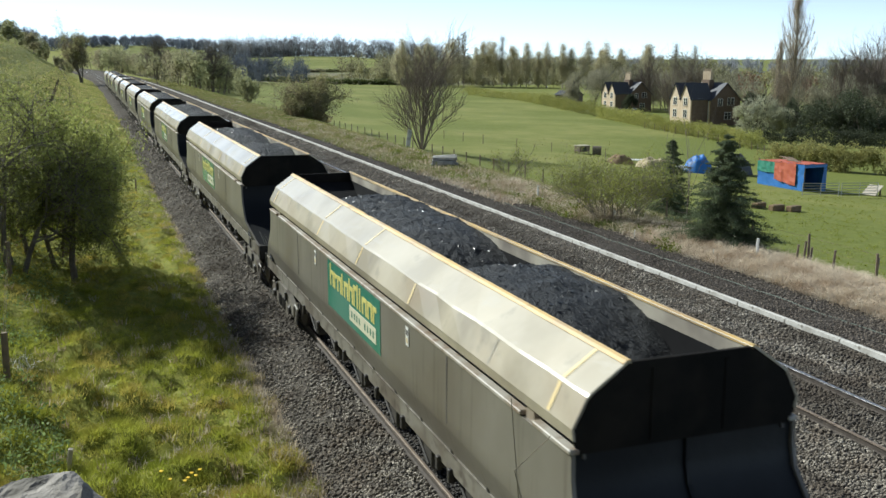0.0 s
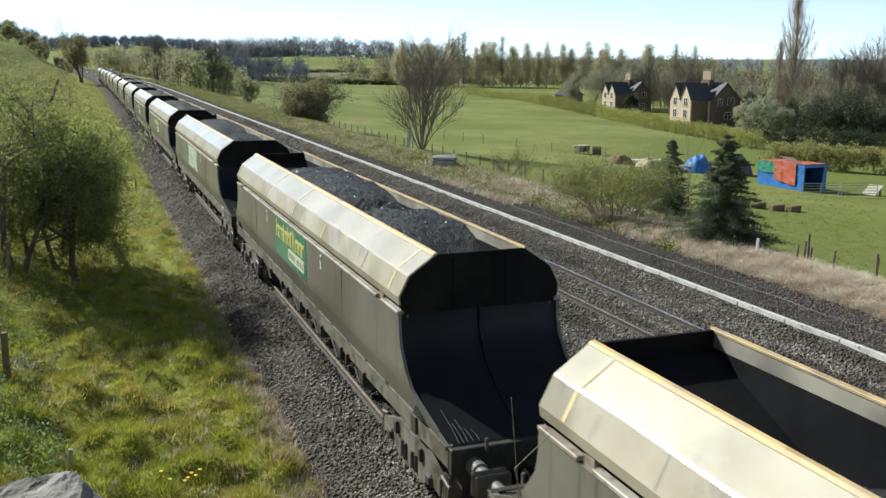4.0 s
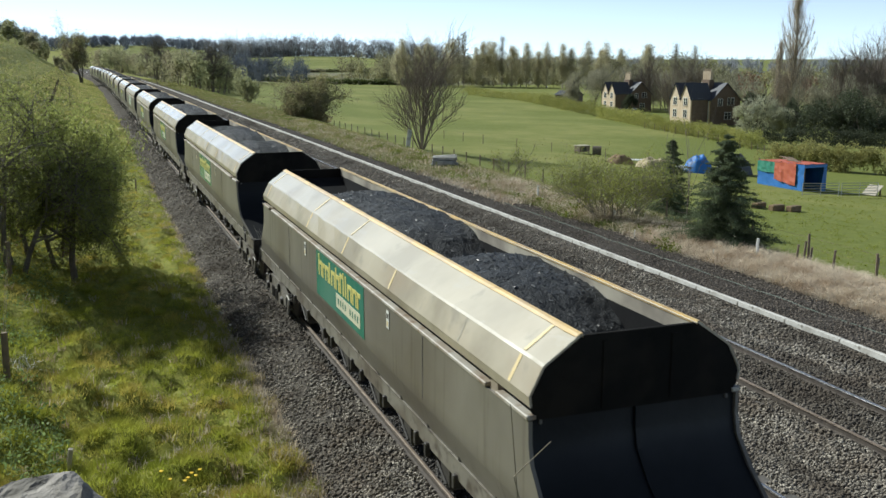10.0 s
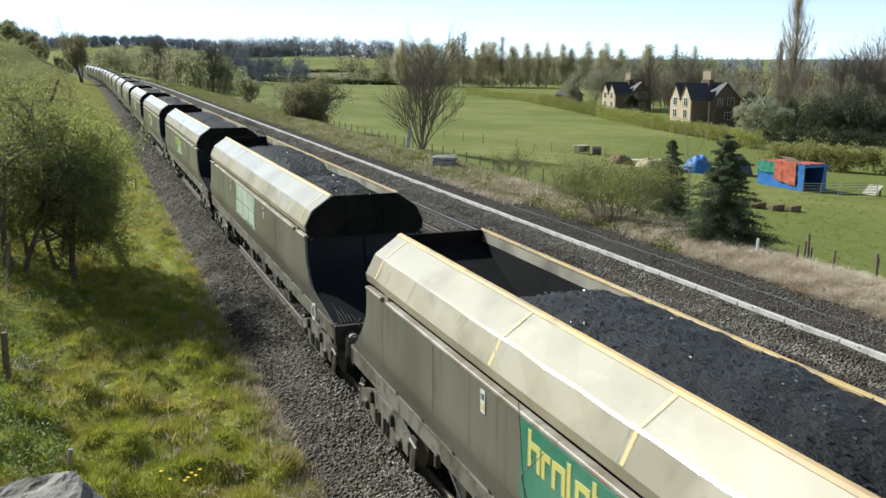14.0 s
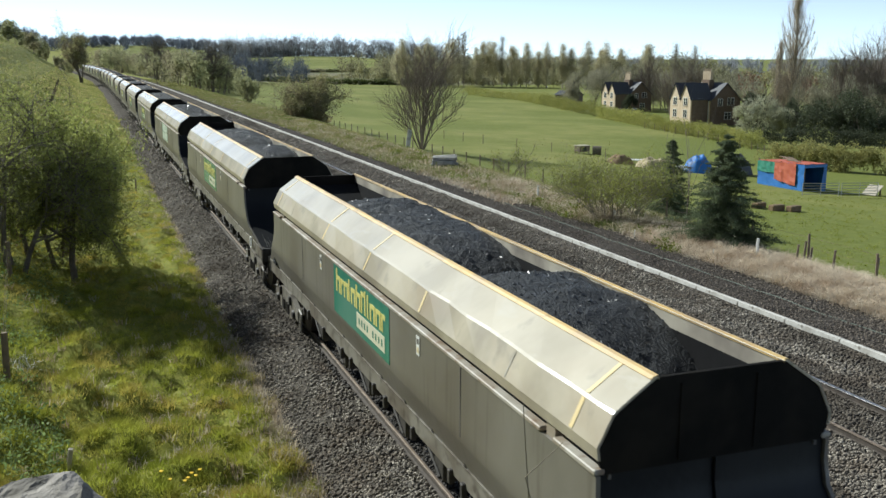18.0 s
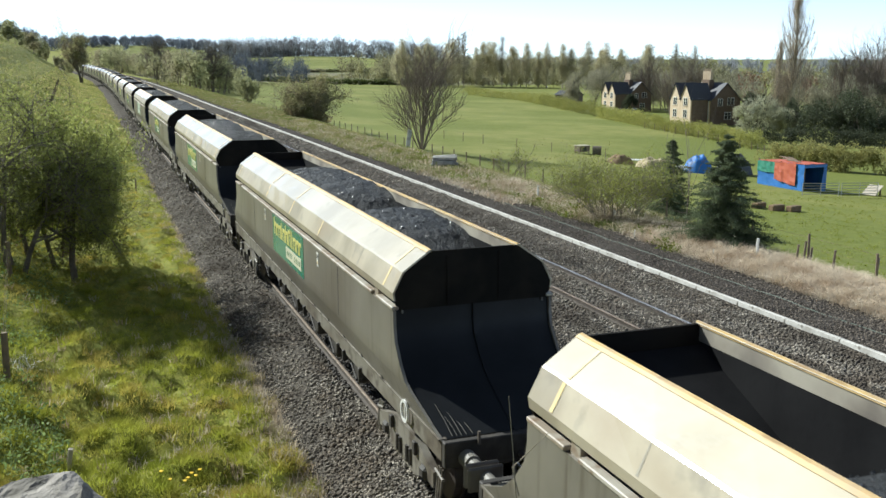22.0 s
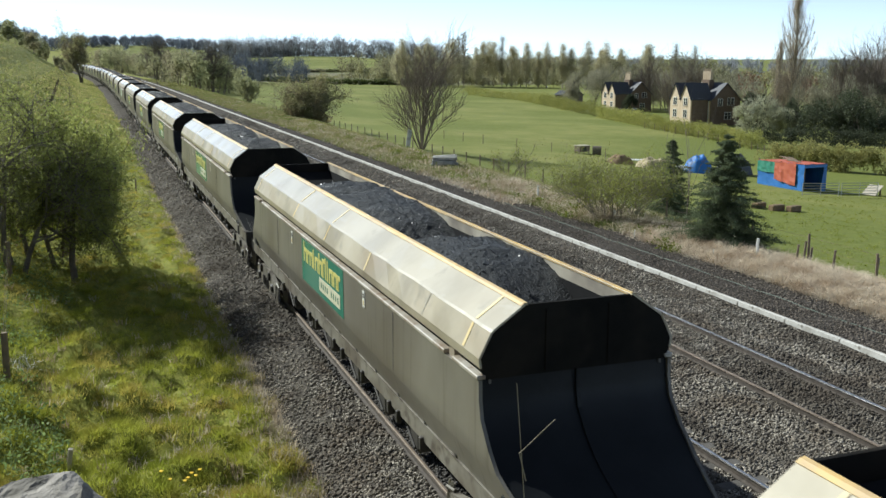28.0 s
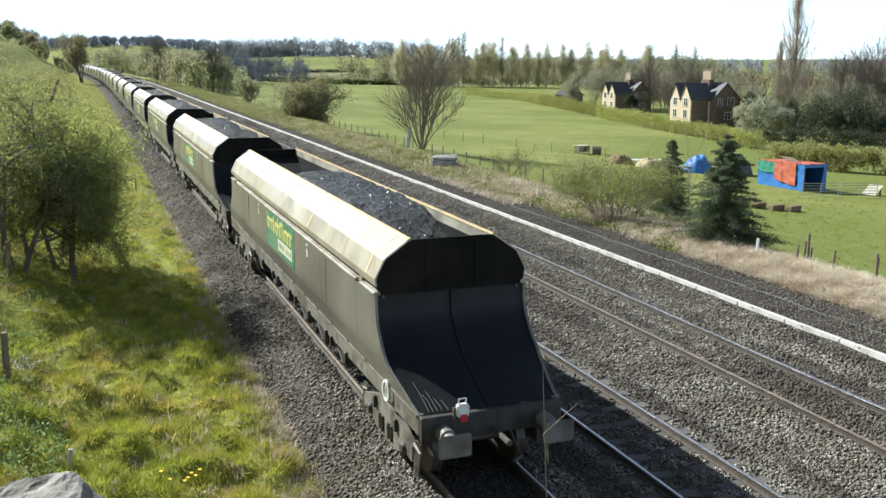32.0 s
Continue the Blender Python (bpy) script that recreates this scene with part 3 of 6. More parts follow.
def coal_mesh(seed, long_gap, dip=True):
    """A heaped load with two mounds, lower at the ends."""
    nx, ny = 17, 150
    vs = []
    for j in range(ny):
        v = j / (ny - 1)
        y = 0.55 + v * (BODY - 1.1)
        for i in range(nx):
            a = i / (nx - 1) * 2 - 1
            x = 0.77 * a
            m1 = math.exp(-((y - 3.5) / 2.2) ** 6) if y > 3.5 else math.exp(-((3.5 - y) / 2.5) ** 3)
            lo, hi = 5.7, 14.8 - long_gap
            m2 = math.exp(-((2 * y - lo - hi) / (hi - lo)) ** 6)
            if not dip:
                m1, m2 = 0.0, math.exp(-((2 * y - 1.6 - hi) / (hi - 1.6)) ** 6)
            top = 2.6 + 1.25 * max(m1 * (0.93 + 0.05 * math.sin(seed)), m2, 0.58 * math.exp(-((y - 5.6) / 1.5) ** 4))
            z = top - 0.07 * a * a
            z += 0.055 * noise.noise((x * 2, y * 2, seed)) + 0.022 * noise.noise((x * 6, y * 6, seed + 3)) + 0.018 * noise.noise((x * 15, y * 15, seed + 7))
            vs.append((x, y, z))
    fs = [(j * nx + i, j * nx + i + 1, (j + 1) * nx + i + 1, (j + 1) * nx + i) for j in range(ny - 1) for i in range(nx - 1)]
    return vs, [], fs


def coal_lumps(seed, surface):
    """Shiny lumps strewn over a load."""
    rng = np.random.default_rng(int(seed))
    vs, fs = [], []
    for c in rng.integers(0, len(surface), 3000):
        o, r = len(vs), rng.uniform(0.007, 0.024)
        x, y, z = surface[c]
        x, y = x * 0.96 + rng.normal(0, 0.02), y + rng.normal(0, 0.03)
        for d in ((1, 0, 0), (-1, 0, 0), (0, 1, 0), (0, -1, 0), (0, 0, 0.8), (0, 0, -0.8)):
            w = rng.normal(0, 0.25, 3)
            vs.append((x + r * (d[0] + w[0]), y + r * (d[1] + w[1]), z + r * (d[2] + w[2])))
        fs += [(o + a, o + b, o + e) for a, b, e in ((0, 2, 4), (2, 1, 4), (1, 3, 4), (3, 0, 4), (2, 0, 5), (1, 2, 5), (3, 1, 5), (0, 3, 5))]
    return vs, [], fs


def bogie(parent, yc):
    b = part("bogie", blk(-1.02, 1.02, yc - 0.25, yc + 0.25, 0.42, 0.78, 0.03), "bogie", parent, "dark grimy bogie with four wheels")
    for s in (-1, 1):
        x = 1.0 * s
        part("side_frame", prism([(yc - 1.42, 0.36), (yc - 1.42, 0.62), (yc - 1.1, 0.70), (yc - 0.55, 0.86), (yc + 0.55, 0.86), (yc + 1.1, 0.70), (yc + 1.42, 0.62), (yc + 1.42, 0.36), (yc + 1.0, 0.40), (yc + 0.6, 0.22), (yc - 0.6, 0.22), (yc - 1.0, 0.40)], "x", x + (0.06 if s > 0 else -0.18), x + (0.18 if s > 0 else -0.06)), "frame_beige", b, "beige-grey bogie side frame")
        for d in (-1, 1):
            bm = bmesh.new()
            tube(bm, (x + 0.18 * s, yc + d * 0.18, 0.30), (x + 0.18 * s, yc + d * 0.18, 0.58), 0.05, n=8)
            tube(bm, (x + 0.18 * s, yc + d * 0.34, 0.30), (x + 0.18 * s, yc + d * 0.34, 0.58), 0.045, n=8)
            part("spring", bm, "bogie", b)
            bm = bmesh.new()
            for o in (1.46, 1.54, 1.63):
                tube(bm, (x + 0.10 * s, yc + d * o, 0.74), (x + 0.16 * s, yc + d * (o + 0.03), 0.20), 0.022, n=6)
            tube(bm, (x + 0.12 * s, yc + d * 1.38, 0.66), (x + 0.12 * s, yc + d * 1.70, 0.60), 0.03, n=6)
            part("brake_hanger", bm, "frame_beige", b, "thin brake hangers")
            bm = blk(x + (0.18 if s > 0 else -0.24), x + (0.24 if s > 0 else -0.18), yc + d * 0.62 - 0.06, yc + d * 0.62 + 0.06, 0.60, 0.82, 0.01)
            part("damper", bm, "bogie", b)
            part("axle_box", blk(x - 0.12 + 0.12 * s, x + 0.12 + 0.12 * s, yc + d * 1.0 - 0.13, yc + d * 1.0 + 0.13, 0.34, 0.56, 0.05), "bogie", b)
    for d in (-1, 1):
        bm = bmesh.new()
        tube(bm, (-0.8, yc + d, 0.46), (0.8, yc + d, 0.46), 0.075, n=10)
        for s in (-1, 1):
            tube(bm, (0.70 * s, yc + d, 0.46), (0.83 * s, yc + d, 0.46), 0.46, n=28)
            tube(bm, (0.66 * s, yc + d, 0.46), (0.70 * s, yc + d, 0.46), 0.485, n=28)
        part("wheelset", bm, "wheel", b)
    return b


def wagon(style, seed, long_gap, last=False, dip=True, brake=True):
    w = empty("coal_hopper_wagon")
    L = BODY
    for s in (-1, 1):
        rows = []
        for z, y, x in SIDE:
            rows.append([(x * s, y, z)] + [(x * s + 0.006 * s * noise.noise((k, z * 2, seed)), k, z) for k in (1.5, 3.6, 6.0, 8.4, 10.8, 13.2, 15.3)] + [(x * s, L - y, z)])
        side = part("body_side", loft(rows, (-0.05 * s, 0, 0)), "wagon_side", w, smooth=True)
        # weld seams on the side sheets
        for yy in (3.6, 8.4, 13.4):
            part("seam", blk(1.400 * s - 0.006, 1.400 * s + 0.006, yy - 0.012, yy + 0.012, 1.88, 2.84), "recess", side)
        for a, b in ((0.0, 0.9), (1.2, L - 1.2), (L - 0.9, L)):
            part("ledge", blk(min(1.30 * s, 1.42 * s), max(1.30 * s, 1.42 * s), a, b, 2.865, 2.925, 0.012), "ledge", side, "pale top rail of the side")
        for a in (0.95, L - 1.15):
            part("post", blk(min(1.26 * s, 1.36 * s), max(1.26 * s, 1.36 * s), a, a + 0.2, 2.86, 3.12), "ledge", side)
        # dark-coloured panel stands in for the shade under the canopy
        part("recess_panel", blk(min(1.22 * s, 1.25 * s), max(1.22 * s, 1.25 * s), 0.02, L - 0.02, 2.80, 3.2), "recess", w, "dark panel painted as the shade below the canopy")
        ylist = [0.0, 0.3] + [0.9 + 0.72 * k for k in range(22)] + [L - 0.3, L]
        cr = []
        for x, z in ((1.385, 3.02), (1.402, 3.15), (1.24, 3.47), (1.21, 3.50), (0.80, 3.79), (0.765, 3.80)):
            dent = 0.036 if 3.2 < z < 3.78 else 0.006
            cr.append([(x * s + (dent * noise.noise((k * 1.3, z * 3, seed + 11 * s)) * s if 0 < k < L else 0), k, z) for k in ylist])
        def on_top(f, yy, up=0.006):
            """A point on the dented upper sheet, f of the way up its slope."""
            j = max(i for i, v in enumerate(ylist) if v <= yy)
            q = (yy - ylist[j]) / (ylist[j + 1] - ylist[j])
            a = Vector(cr[3][j]).lerp(Vector(cr[3][j + 1]), q)
            b = Vector(cr[4][j]).lerp(Vector(cr[4][j + 1]), q)
            return tuple(a.lerp(b, f) + Vector((0.6 * up * s, 0, up)))

        def on_skirt(f, yy, up=0.003):
            """A point on the lower sheet."""
            j = max(i for i, v in enumerate(ylist) if v <= yy)
            q = (yy - ylist[j]) / (ylist[j + 1] - ylist[j])
            a = Vector(cr[1][j]).lerp(Vector(cr[1][j + 1]), q)
            b = Vector(cr[2][j]).lerp(Vector(cr[2][j + 1]), q)
            return tuple(a.lerp(b, f) + Vector((up * s, 0, 0.5 * up)))

        can = part("canopy", loft(cr[2:], (-0.03 * s, 0, -0.012)), "wagon_top", w, "cream-white sloping top sheet with dents")
        part("canopy_skirt", loft(cr[:3], (-0.03 * s, 0, -0.004)), "canopy_low", can, "lower canopy sheet, its steeper face's shade painted grey-beige")
        part("edge_strip", loft([[((0.835 + 0.012 * noise.noise((k * 2, 3, seed))) * s, k, 3.775) for k in ylist], [(0.795 * s, k, 3.803) for k in ylist], [(0.752 * s, k, 3.812) for k in ylist], [(0.744 * s, k, 3.765) for k in ylist]], (0, 0, 0.004)), "orange_edge", can, "worn orange-yellow painted top edge")
        # creases are flat strips, their shading painted as a darker grey
        for k in range(5):
            yy = 2.2 + 3.1 * k + 1.2 * noise.noise((k, seed, 3))
            d = 0.25 * noise.noise((k, seed, 8))
            bm = loft([[on_skirt(0.05, yy - 0.02, 0.002), on_skirt(0.05, yy + 0.02, 0.002)], [on_skirt(0.97, yy - 0.008 + d, 0.002), on_skirt(0.97, yy + 0.008 + d, 0.002)]], (0.001 * s, 0, 0.001))
            part("crease", bm, "crease_grey", can)
        for yy in (0.55, 5.3, 8.3, 11.4, L - 0.55):
            bm = loft([[on_skirt(f, yy - 0.035), on_skirt(f, yy + 0.035)] for f in (0.04, 0.5, 0.98)], (0.002 * s, 0, 0.001))
            part("stripe", bm, "yellow_paint", can, "yellow stripe")
            if yy > 6 or yy < 1:
                bm = loft([[on_top(f, yy - 0.03, 0.003), on_top(f, yy + 0.03, 0.003)] for f in (0.02, 0.35, 0.7, 0.93)], (0.001 * s, 0, 0.004))
                part("stripe", bm, "yellow_paint", can, "yellow stripe")
        part("inner_wall", blk(min(0.755 * s, 0.775 * s), max(0.755 * s, 0.775 * s), 0.05, L - 0.05, 3.58, 3.77), "inner", w, "dusty inner side sheet")
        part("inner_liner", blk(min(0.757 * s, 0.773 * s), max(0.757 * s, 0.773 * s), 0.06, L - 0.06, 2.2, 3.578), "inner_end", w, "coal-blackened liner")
        # sole bar
        sole = part("sole_bar", blk(min(1.10 * s, 1.21 * s), max(1.10 * s, 1.21 * s), -1.72, L + 1.72, 0.97, 1.30, 0.015), "frame_beige", w, "beige-grey steel sole bar")
        part("flange", blk(min(1.12 * s, 1.25 * s), max(1.12 * s, 1.25 * s), -1.70, L + 1.70, 1.302, 1.33), "frame_beige", sole)
        for k in range(12):
            yy = 1.2 + k * (L - 2.4) / 11
            part("bracket", blk(min(1.15 * s, 1.25 * s), max(1.15 * s, 1.25 * s), yy - 0.03, yy + 0.03, 1.335, 1.40), "bogie", sole)
        for yy in (2.7, 3.9, 4.4, 6.1, 7.6, 8.3, 9.9, 10.6, 12.2, 13.7):
            part("hanger", blk(min(1.18 * s, 1.27 * s), max(1.18 * s, 1.27 * s), yy - 0.05, yy + 0.05, 0.84, 1.06, 0.015), "bogie", sole)
        for yy in (3.4, 5.2, 7.0, 9.2, 11.0, 13.0):
            bm = blk(min(0.85 * s, 1.12 * s), max(0.85 * s, 1.12 * s), yy - 0.22, yy + 0.22, 0.55, 1.02, 0.04)
            tube(bm, (1.13 * s, yy - 0.1, 0.62), (1.13 * s, yy + 0.5, 0.95), 0.03, n=6)
            part("door_gear", bm, "bogie", w)
        # lettering board
        x = 1.408
        face, letter, plate = {"green": ("logo_green", "logo_yellow", "logo_cream"), "peeled": ("logo_faded", "logo_white", "logo_white")}[style]
        bd = part("livery_panel", blk(min((x - 0.012) * s, x * s), max((x - 0.012) * s, x * s), 6.75, 10.45, 1.90, 2.845), face, w, "green livery panel with yellow lettering" if style == "green" else "peeled pale livery panel with scraps of green")
        if style == "green":
            word = ((1.0, 1.0), (0.7, 0.7), (0.7, 1.0), (0.95, 0.5), (0.7, 1.0), (1.0, 1.0), (0.9, 0.65), (1.0, 0.5), (0.95, 0.5), (0.7, 1.0), (0.7, 1.0), (0.7, 0.7))
            bars(bd, s, 6.95, 10.25, 2.36, 2.80, x + 0.002, word, letter, "letter_mark")
            pl = part("name_plate", blk(min(x * s, (x + 0.005) * s), max(x * s, (x + 0.005) * s), 7.0, 8.75, 2.02, 2.30), plate, bd, "pale plate with dark lettering")
            bm = bmesh.new()
            for k in range(9):
                if k != 4:
                    box(bm, (x + 0.004) * s - 0.004, (x + 0.004) * s + 0.004, 7.12 + 0.176 * k, 7.19 + 0.176 * k, 2.10, 2.22)
            part("plate_lettering", bm, "logo_green", pl)["kind"] = "stuff"
        else:
            # the film has peeled off, leaving its joints and scraps of green
            for y0, y1, z0, z1 in ((7.92, 7.95, 1.92, 2.82), (9.10, 9.13, 1.92, 2.82), (6.78, 10.42, 2.37, 2.39), (6.78, 6.90, 1.92, 2.60), (7.2, 8.5, 1.92, 1.97), (9.3, 10.1, 1.92, 1.95), (10.34, 10.43, 2.3, 2.82)):
                part("peeled_scrap", blk(min(x * s, (x + 0.003) * s), max(x * s, (x + 0.003) * s), y0, y1, z0, z1), "logo_green", bd)
        for yy in (5.3, 11.55):
            lb = part("data_label", blk(min(x * s, (x + 0.003) * s), max(x * s, (x + 0.003) * s), yy - 0.07, yy + 0.07, 2.50, 2.80), "white_paint", w, "small white data label")
            part("label_mark", blk(min(x * s, (x + 0.006) * s), max(x * s, (x + 0.006) * s), yy - 0.045, yy + 0.045, 2.54, 2.62), "yellow_paint", lb)
            part("label_mark", blk(min(x * s, (x + 0.006) * s), max(x * s, (x + 0.006) * s), yy - 0.045, yy + 0.045, 2.67, 2.75), "recess", lb)
        if brake:
            bm = ring(bmesh.new(), (1.27 * s, -0.15, 1.22), (1, 0, 0), 0.145, 0.19, 0.03)
            box(bm, 1.265 * s - 0.008, 1.265 * s + 0.008, -0.16, -0.14, 1.08, 1.36)
            part("handbrake_wheel", bm, "white_paint", w, "white handbrake wheel")
        else:
            for d in (0, 1):
                k = (lambda v: v) if d == 0 else (lambda v: L - v)
                # no opening cut: a solid black triangle paints the hole's shaded inside
                part("lifting_hole", prism([(k(-0.42), 1.40), (k(-0.86), 1.42), (k(-0.60), 1.60)], "x", 1.24 * s, 1.318 * s), "coal", side, "black triangle painted as the dark inside of a lifting hole")
            part("release_box", blk(min(1.21 * s, 1.245 * s), max(1.21 * s, 1.245 * s), -0.34, -0.10, 0.98, 1.28, 0.01), "bogie", sole, "black brake release box")
    for e in (0, 1):
        def Y(v):
            return v if e == 0 else L - v
        # visor plate above the sloping end sheet
        poly = [(-1.30, 2.86), (-1.36, 2.98), (-1.385, 3.05), (-1.385, 3.10), (-1.225, 3.47), (-0.78, 3.785), (0.78, 3.785), (1.225, 3.47), (1.385, 3.10), (1.385, 3.05), (1.36, 2.98), (1.30, 2.86)]
        vis = part("end_visor", prism(poly, "y", min(Y(0.012), Y(0.06)), max(Y(0.012), Y(0.06))), "visor_black", w, "black end plate above the slope, shade put into its colour")
        for xx in (-0.45, 0.45):
            part("stiffener", blk(xx - 0.03, xx + 0.03, min(Y(0.012), Y(-0.004)), max(Y(0.012), Y(-0.004)), 2.9, 3.7), "visor_black", vis)
        rows = [[(-x + 0.04, Y(y + 0.05), z), (-0.02, Y(y + 0.05), z), (0.02, Y(y + 0.05), z), (x - 0.04, Y(y + 0.05), z)] for z, y, x in SIDE]
        sh = part("end_sheet", loft(rows, (0, 0.03 if e == 0 else -0.03, 0)), "wagon_end", w, "black sloping end sheet with a centre rib, shade put into its colour", smooth=True)
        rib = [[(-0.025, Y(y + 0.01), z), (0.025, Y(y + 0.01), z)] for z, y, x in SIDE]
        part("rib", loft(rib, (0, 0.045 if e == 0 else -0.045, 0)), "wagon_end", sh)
        for xx, zt, yt in ((-1.02, 1.62, -1.03), (-0.95, 1.50, -1.29), (-0.88, 1.53, -1.22), (-0.80, 1.45, -1.40), (-0.70, 1.43, -1.44)):
            b0 = [[(xx, Y(-1.665), 1.335), (xx + 0.009, Y(-1.665), 1.335)], [(xx - 0.02, Y((yt - 1.66) / 2 + 0.0), (zt + 1.33) / 2 + 0.012), (xx - 0.012, Y((yt - 1.66) / 2), (zt + 1.33) / 2 + 0.012)], [(xx - 0.05, Y(yt), zt), (xx - 0.047, Y(yt), zt)]]
            part("scratch", loft(b0, (0, 0.002, 0.006)), "buffer_grey", sh, "pale scratch")
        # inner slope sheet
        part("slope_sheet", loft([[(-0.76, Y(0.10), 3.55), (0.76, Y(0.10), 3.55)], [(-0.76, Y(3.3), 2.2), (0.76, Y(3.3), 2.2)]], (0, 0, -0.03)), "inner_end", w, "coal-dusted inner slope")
        hs = part("headstock", blk(-1.21, 1.21, min(Y(-1.73), Y(-1.86)), max(Y(-1.73), Y(-1.86)), 0.92, 1.32, 0.015), "bogie", w, "black headstock")
        for s in (-1, 1):
            bm = bmesh.new()
            tube(bm, (0.87 * s, Y(-1.86), 1.06), (0.87 * s, Y(-2.12), 1.06), 0.13, n=16)
            tube(bm, (0.87 * s, Y(-2.12), 1.06), (0.87 * s, Y(-2.40), 1.06), 0.10, n=16)
            bf = part("buffer", bm, "buffer_grey", w, "grey steel buffer")
            box_pts = blk(0.87 * s - 0.27, 0.87 * s + 0.27, min(Y(-2.40), Y(-2.455)), max(Y(-2.40), Y(-2.455)), 0.86, 1.23, 0.03)
            part("buffer_head", box_pts, "frame_grey", bf)
        bm = bmesh.new()
        tube(bm, (0, Y(-1.86), 1.0), (0, Y(-2.5), 1.0), 0.05, n=8)
        tube(bm, (0.3, Y(-1.8), 0.95), (0.34, Y(-2.2), 0.62), 0.025, n=6)
        tube(bm, (0.34, Y(-2.2), 0.62), (0.1, Y(-2.5), 0.7), 0.025, n=6)
        part("coupling", bm, "bogie", w)
        part("lamp_bracket", blk(-0.70, -0.66, min(Y(-1.86), Y(-1.90)), max(Y(-1.86), Y(-1.90)), 1.25, 1.45), "frame_grey", hs)
    part("hopper_bottom", prism([(-0.8, 0.75), (-1.1, 1.31), (1.1, 1.31), (0.8, 0.75)], "y", 2.6, L - 2.6), "bogie", w, "dark hopper discharge chutes")
    part("centre_sill", blk(-0.35, 0.35, -1.7, L + 1.7, 0.95, 1.3), "bogie", w)
    bogie(w, 0.15)
    bogie(w, L - 0.15)
    heap_mesh = coal_mesh(seed, long_gap, dip)
    ob = part("coal_load", heap_mesh, "coal", w, "heaped glistening black coal")
    lumps = part("loose_coal", coal_lumps(seed, heap_mesh[0]), "coal_gloss", ob, "shiny loose lumps")
    lumps["kind"] = "stuff"
    if last:
        lamp = part("tail_lamp", blk(-0.66, -0.46, -1.99, -1.87, 1.30, 1.52, 0.03), "white_paint", w, "white and red tail lamp")
        part("lens", blk(-0.62, -0.50, -2.0, -1.985, 1.24, 1.36), "red_glass", lamp)
        bm = bmesh.new()
        tube(bm, (-0.62, -1.93, 1.52), (-0.62, -1.93, 1.60), 0.012, n=6)
        tube(bm, (-0.50, -1.93, 1.52), (-0.50, -1.93, 1.60), 0.012, n=6)
        tube(bm, (-0.62, -1.93, 1.60), (-0.50, -1.93, 1.60), 0.012, n=6)
        part("handle", bm, "white_paint", lamp)
    tagged(w, "olive-grey bogie coal hopper wagon with cream canopy, loaded with coal", "wagon", group="wagons of the coal train")
    return w


AHEAD, BEHIND = 9, 12
proto = [wagon("green", 1.0, 0.8, brake=False), wagon("peeled", 5.0, 0.6), wagon("green", 9.0, 1.2), wagon("green", 21.0, 0.6, dip=False, brake=False)]
tagged(proto[1], "olive-grey coal hopper wagon with a peeled pale panel")
# which look each wagon has, from the head of the train to its tail
ORDER = [0, 2, 0, 1, 0, 2, 0, 2, 0, 0, 1, 0, 3, 0, 2, 1, 2, 0, 2, 0, 0]
WAGONS = []
used = set()
for n, k in enumerate(ORDER):
    if k in used:
        wg = copy_thing(proto[k], pose(0, 0, 0))
    else:
        wg = proto[k]
        used.add(k)
    WAGONS.append((n - AHEAD, wg))
tail = wagon("green", 14.0, 2.6, last=True, dip=False)
tagged(tail, "olive-grey coal hopper wagon with a tail lamp on its headstock")
WAGONS.append((BEHIND, tail))


# ---- trees and bushes ----
def sprout(rng, base, way, length, radius, level, top, kids, spread, rise, segs, curl=0.25):
    """Branch segments (start, end, radii, level), level by level up to top."""
    p, d = np.array(base, float), np.array(way, float)
    d /= np.linalg.norm(d)
    n = 4 if level == 0 else 3
    pts = [p.copy()]
    for k in range(n):
        d = d + rng.normal(0, curl * 0.5, 3) + np.array((0, 0, rise * 0.25))
        d /= np.linalg.norm(d)
        q = p + d * length / n
        r0 = radius * (1 - 0.6 * k / n)
        r1 = radius * (1 - 0.6 * (k + 1) / n)
        segs.append((*p, *q, r0, r1, level))
        p = q
        pts.append(p.copy())
    if level >= top:
        return
    for k in range(kids[min(level, len(kids) - 1)]):
        f = rng.uniform(0.25 if level else 0.3, 1.0)
        j = min(int(f * n), n - 1)
        b = pts[j] + (pts[j + 1] - pts[j]) * (f * n - j)
        side = rng.normal(0, 1, 3)
        side -= d * side.dot(d)
        side /= np.linalg.norm(side) + 1e-6
        w = d * (1 - spread) + side * spread + np.array((0, 0, rise * 0.4))
        sprout(rng, b, w, length * rng.uniform(0.45, 0.72), radius * rng.uniform(0.38, 0.55), level + 1, top, kids, spread, rise, segs, curl)


def wood_mesh(segs, sides=(7, 5, 4, 3, 3, 3)):
    vs, fs, o = [], [], 0
    for s in segs:
        p, q = np.array(s[0:3]), np.array(s[3:6])
        d = q - p
        d /= np.linalg.norm(d) + 1e-9
        a = np.cross(d, (0.31, 0.87, 0.38))
        a /= np.linalg.norm(a) + 1e-9
        b = np.cross(d, a)
        n = sides[min(int(s[8]), len(sides) - 1)]
        for c, r in ((p, s[6]), (q, s[7])):
            for k in range(n):
                t = k * math.tau / n
                vs.append(tuple(c + (a * math.cos(t) + b * math.sin(t)) * r))
        for k in range(n):
            fs.append((o + k, o + (k + 1) % n, o + n + (k + 1) % n, o + n + k))
        o += 2 * n
    return vs, [], fs


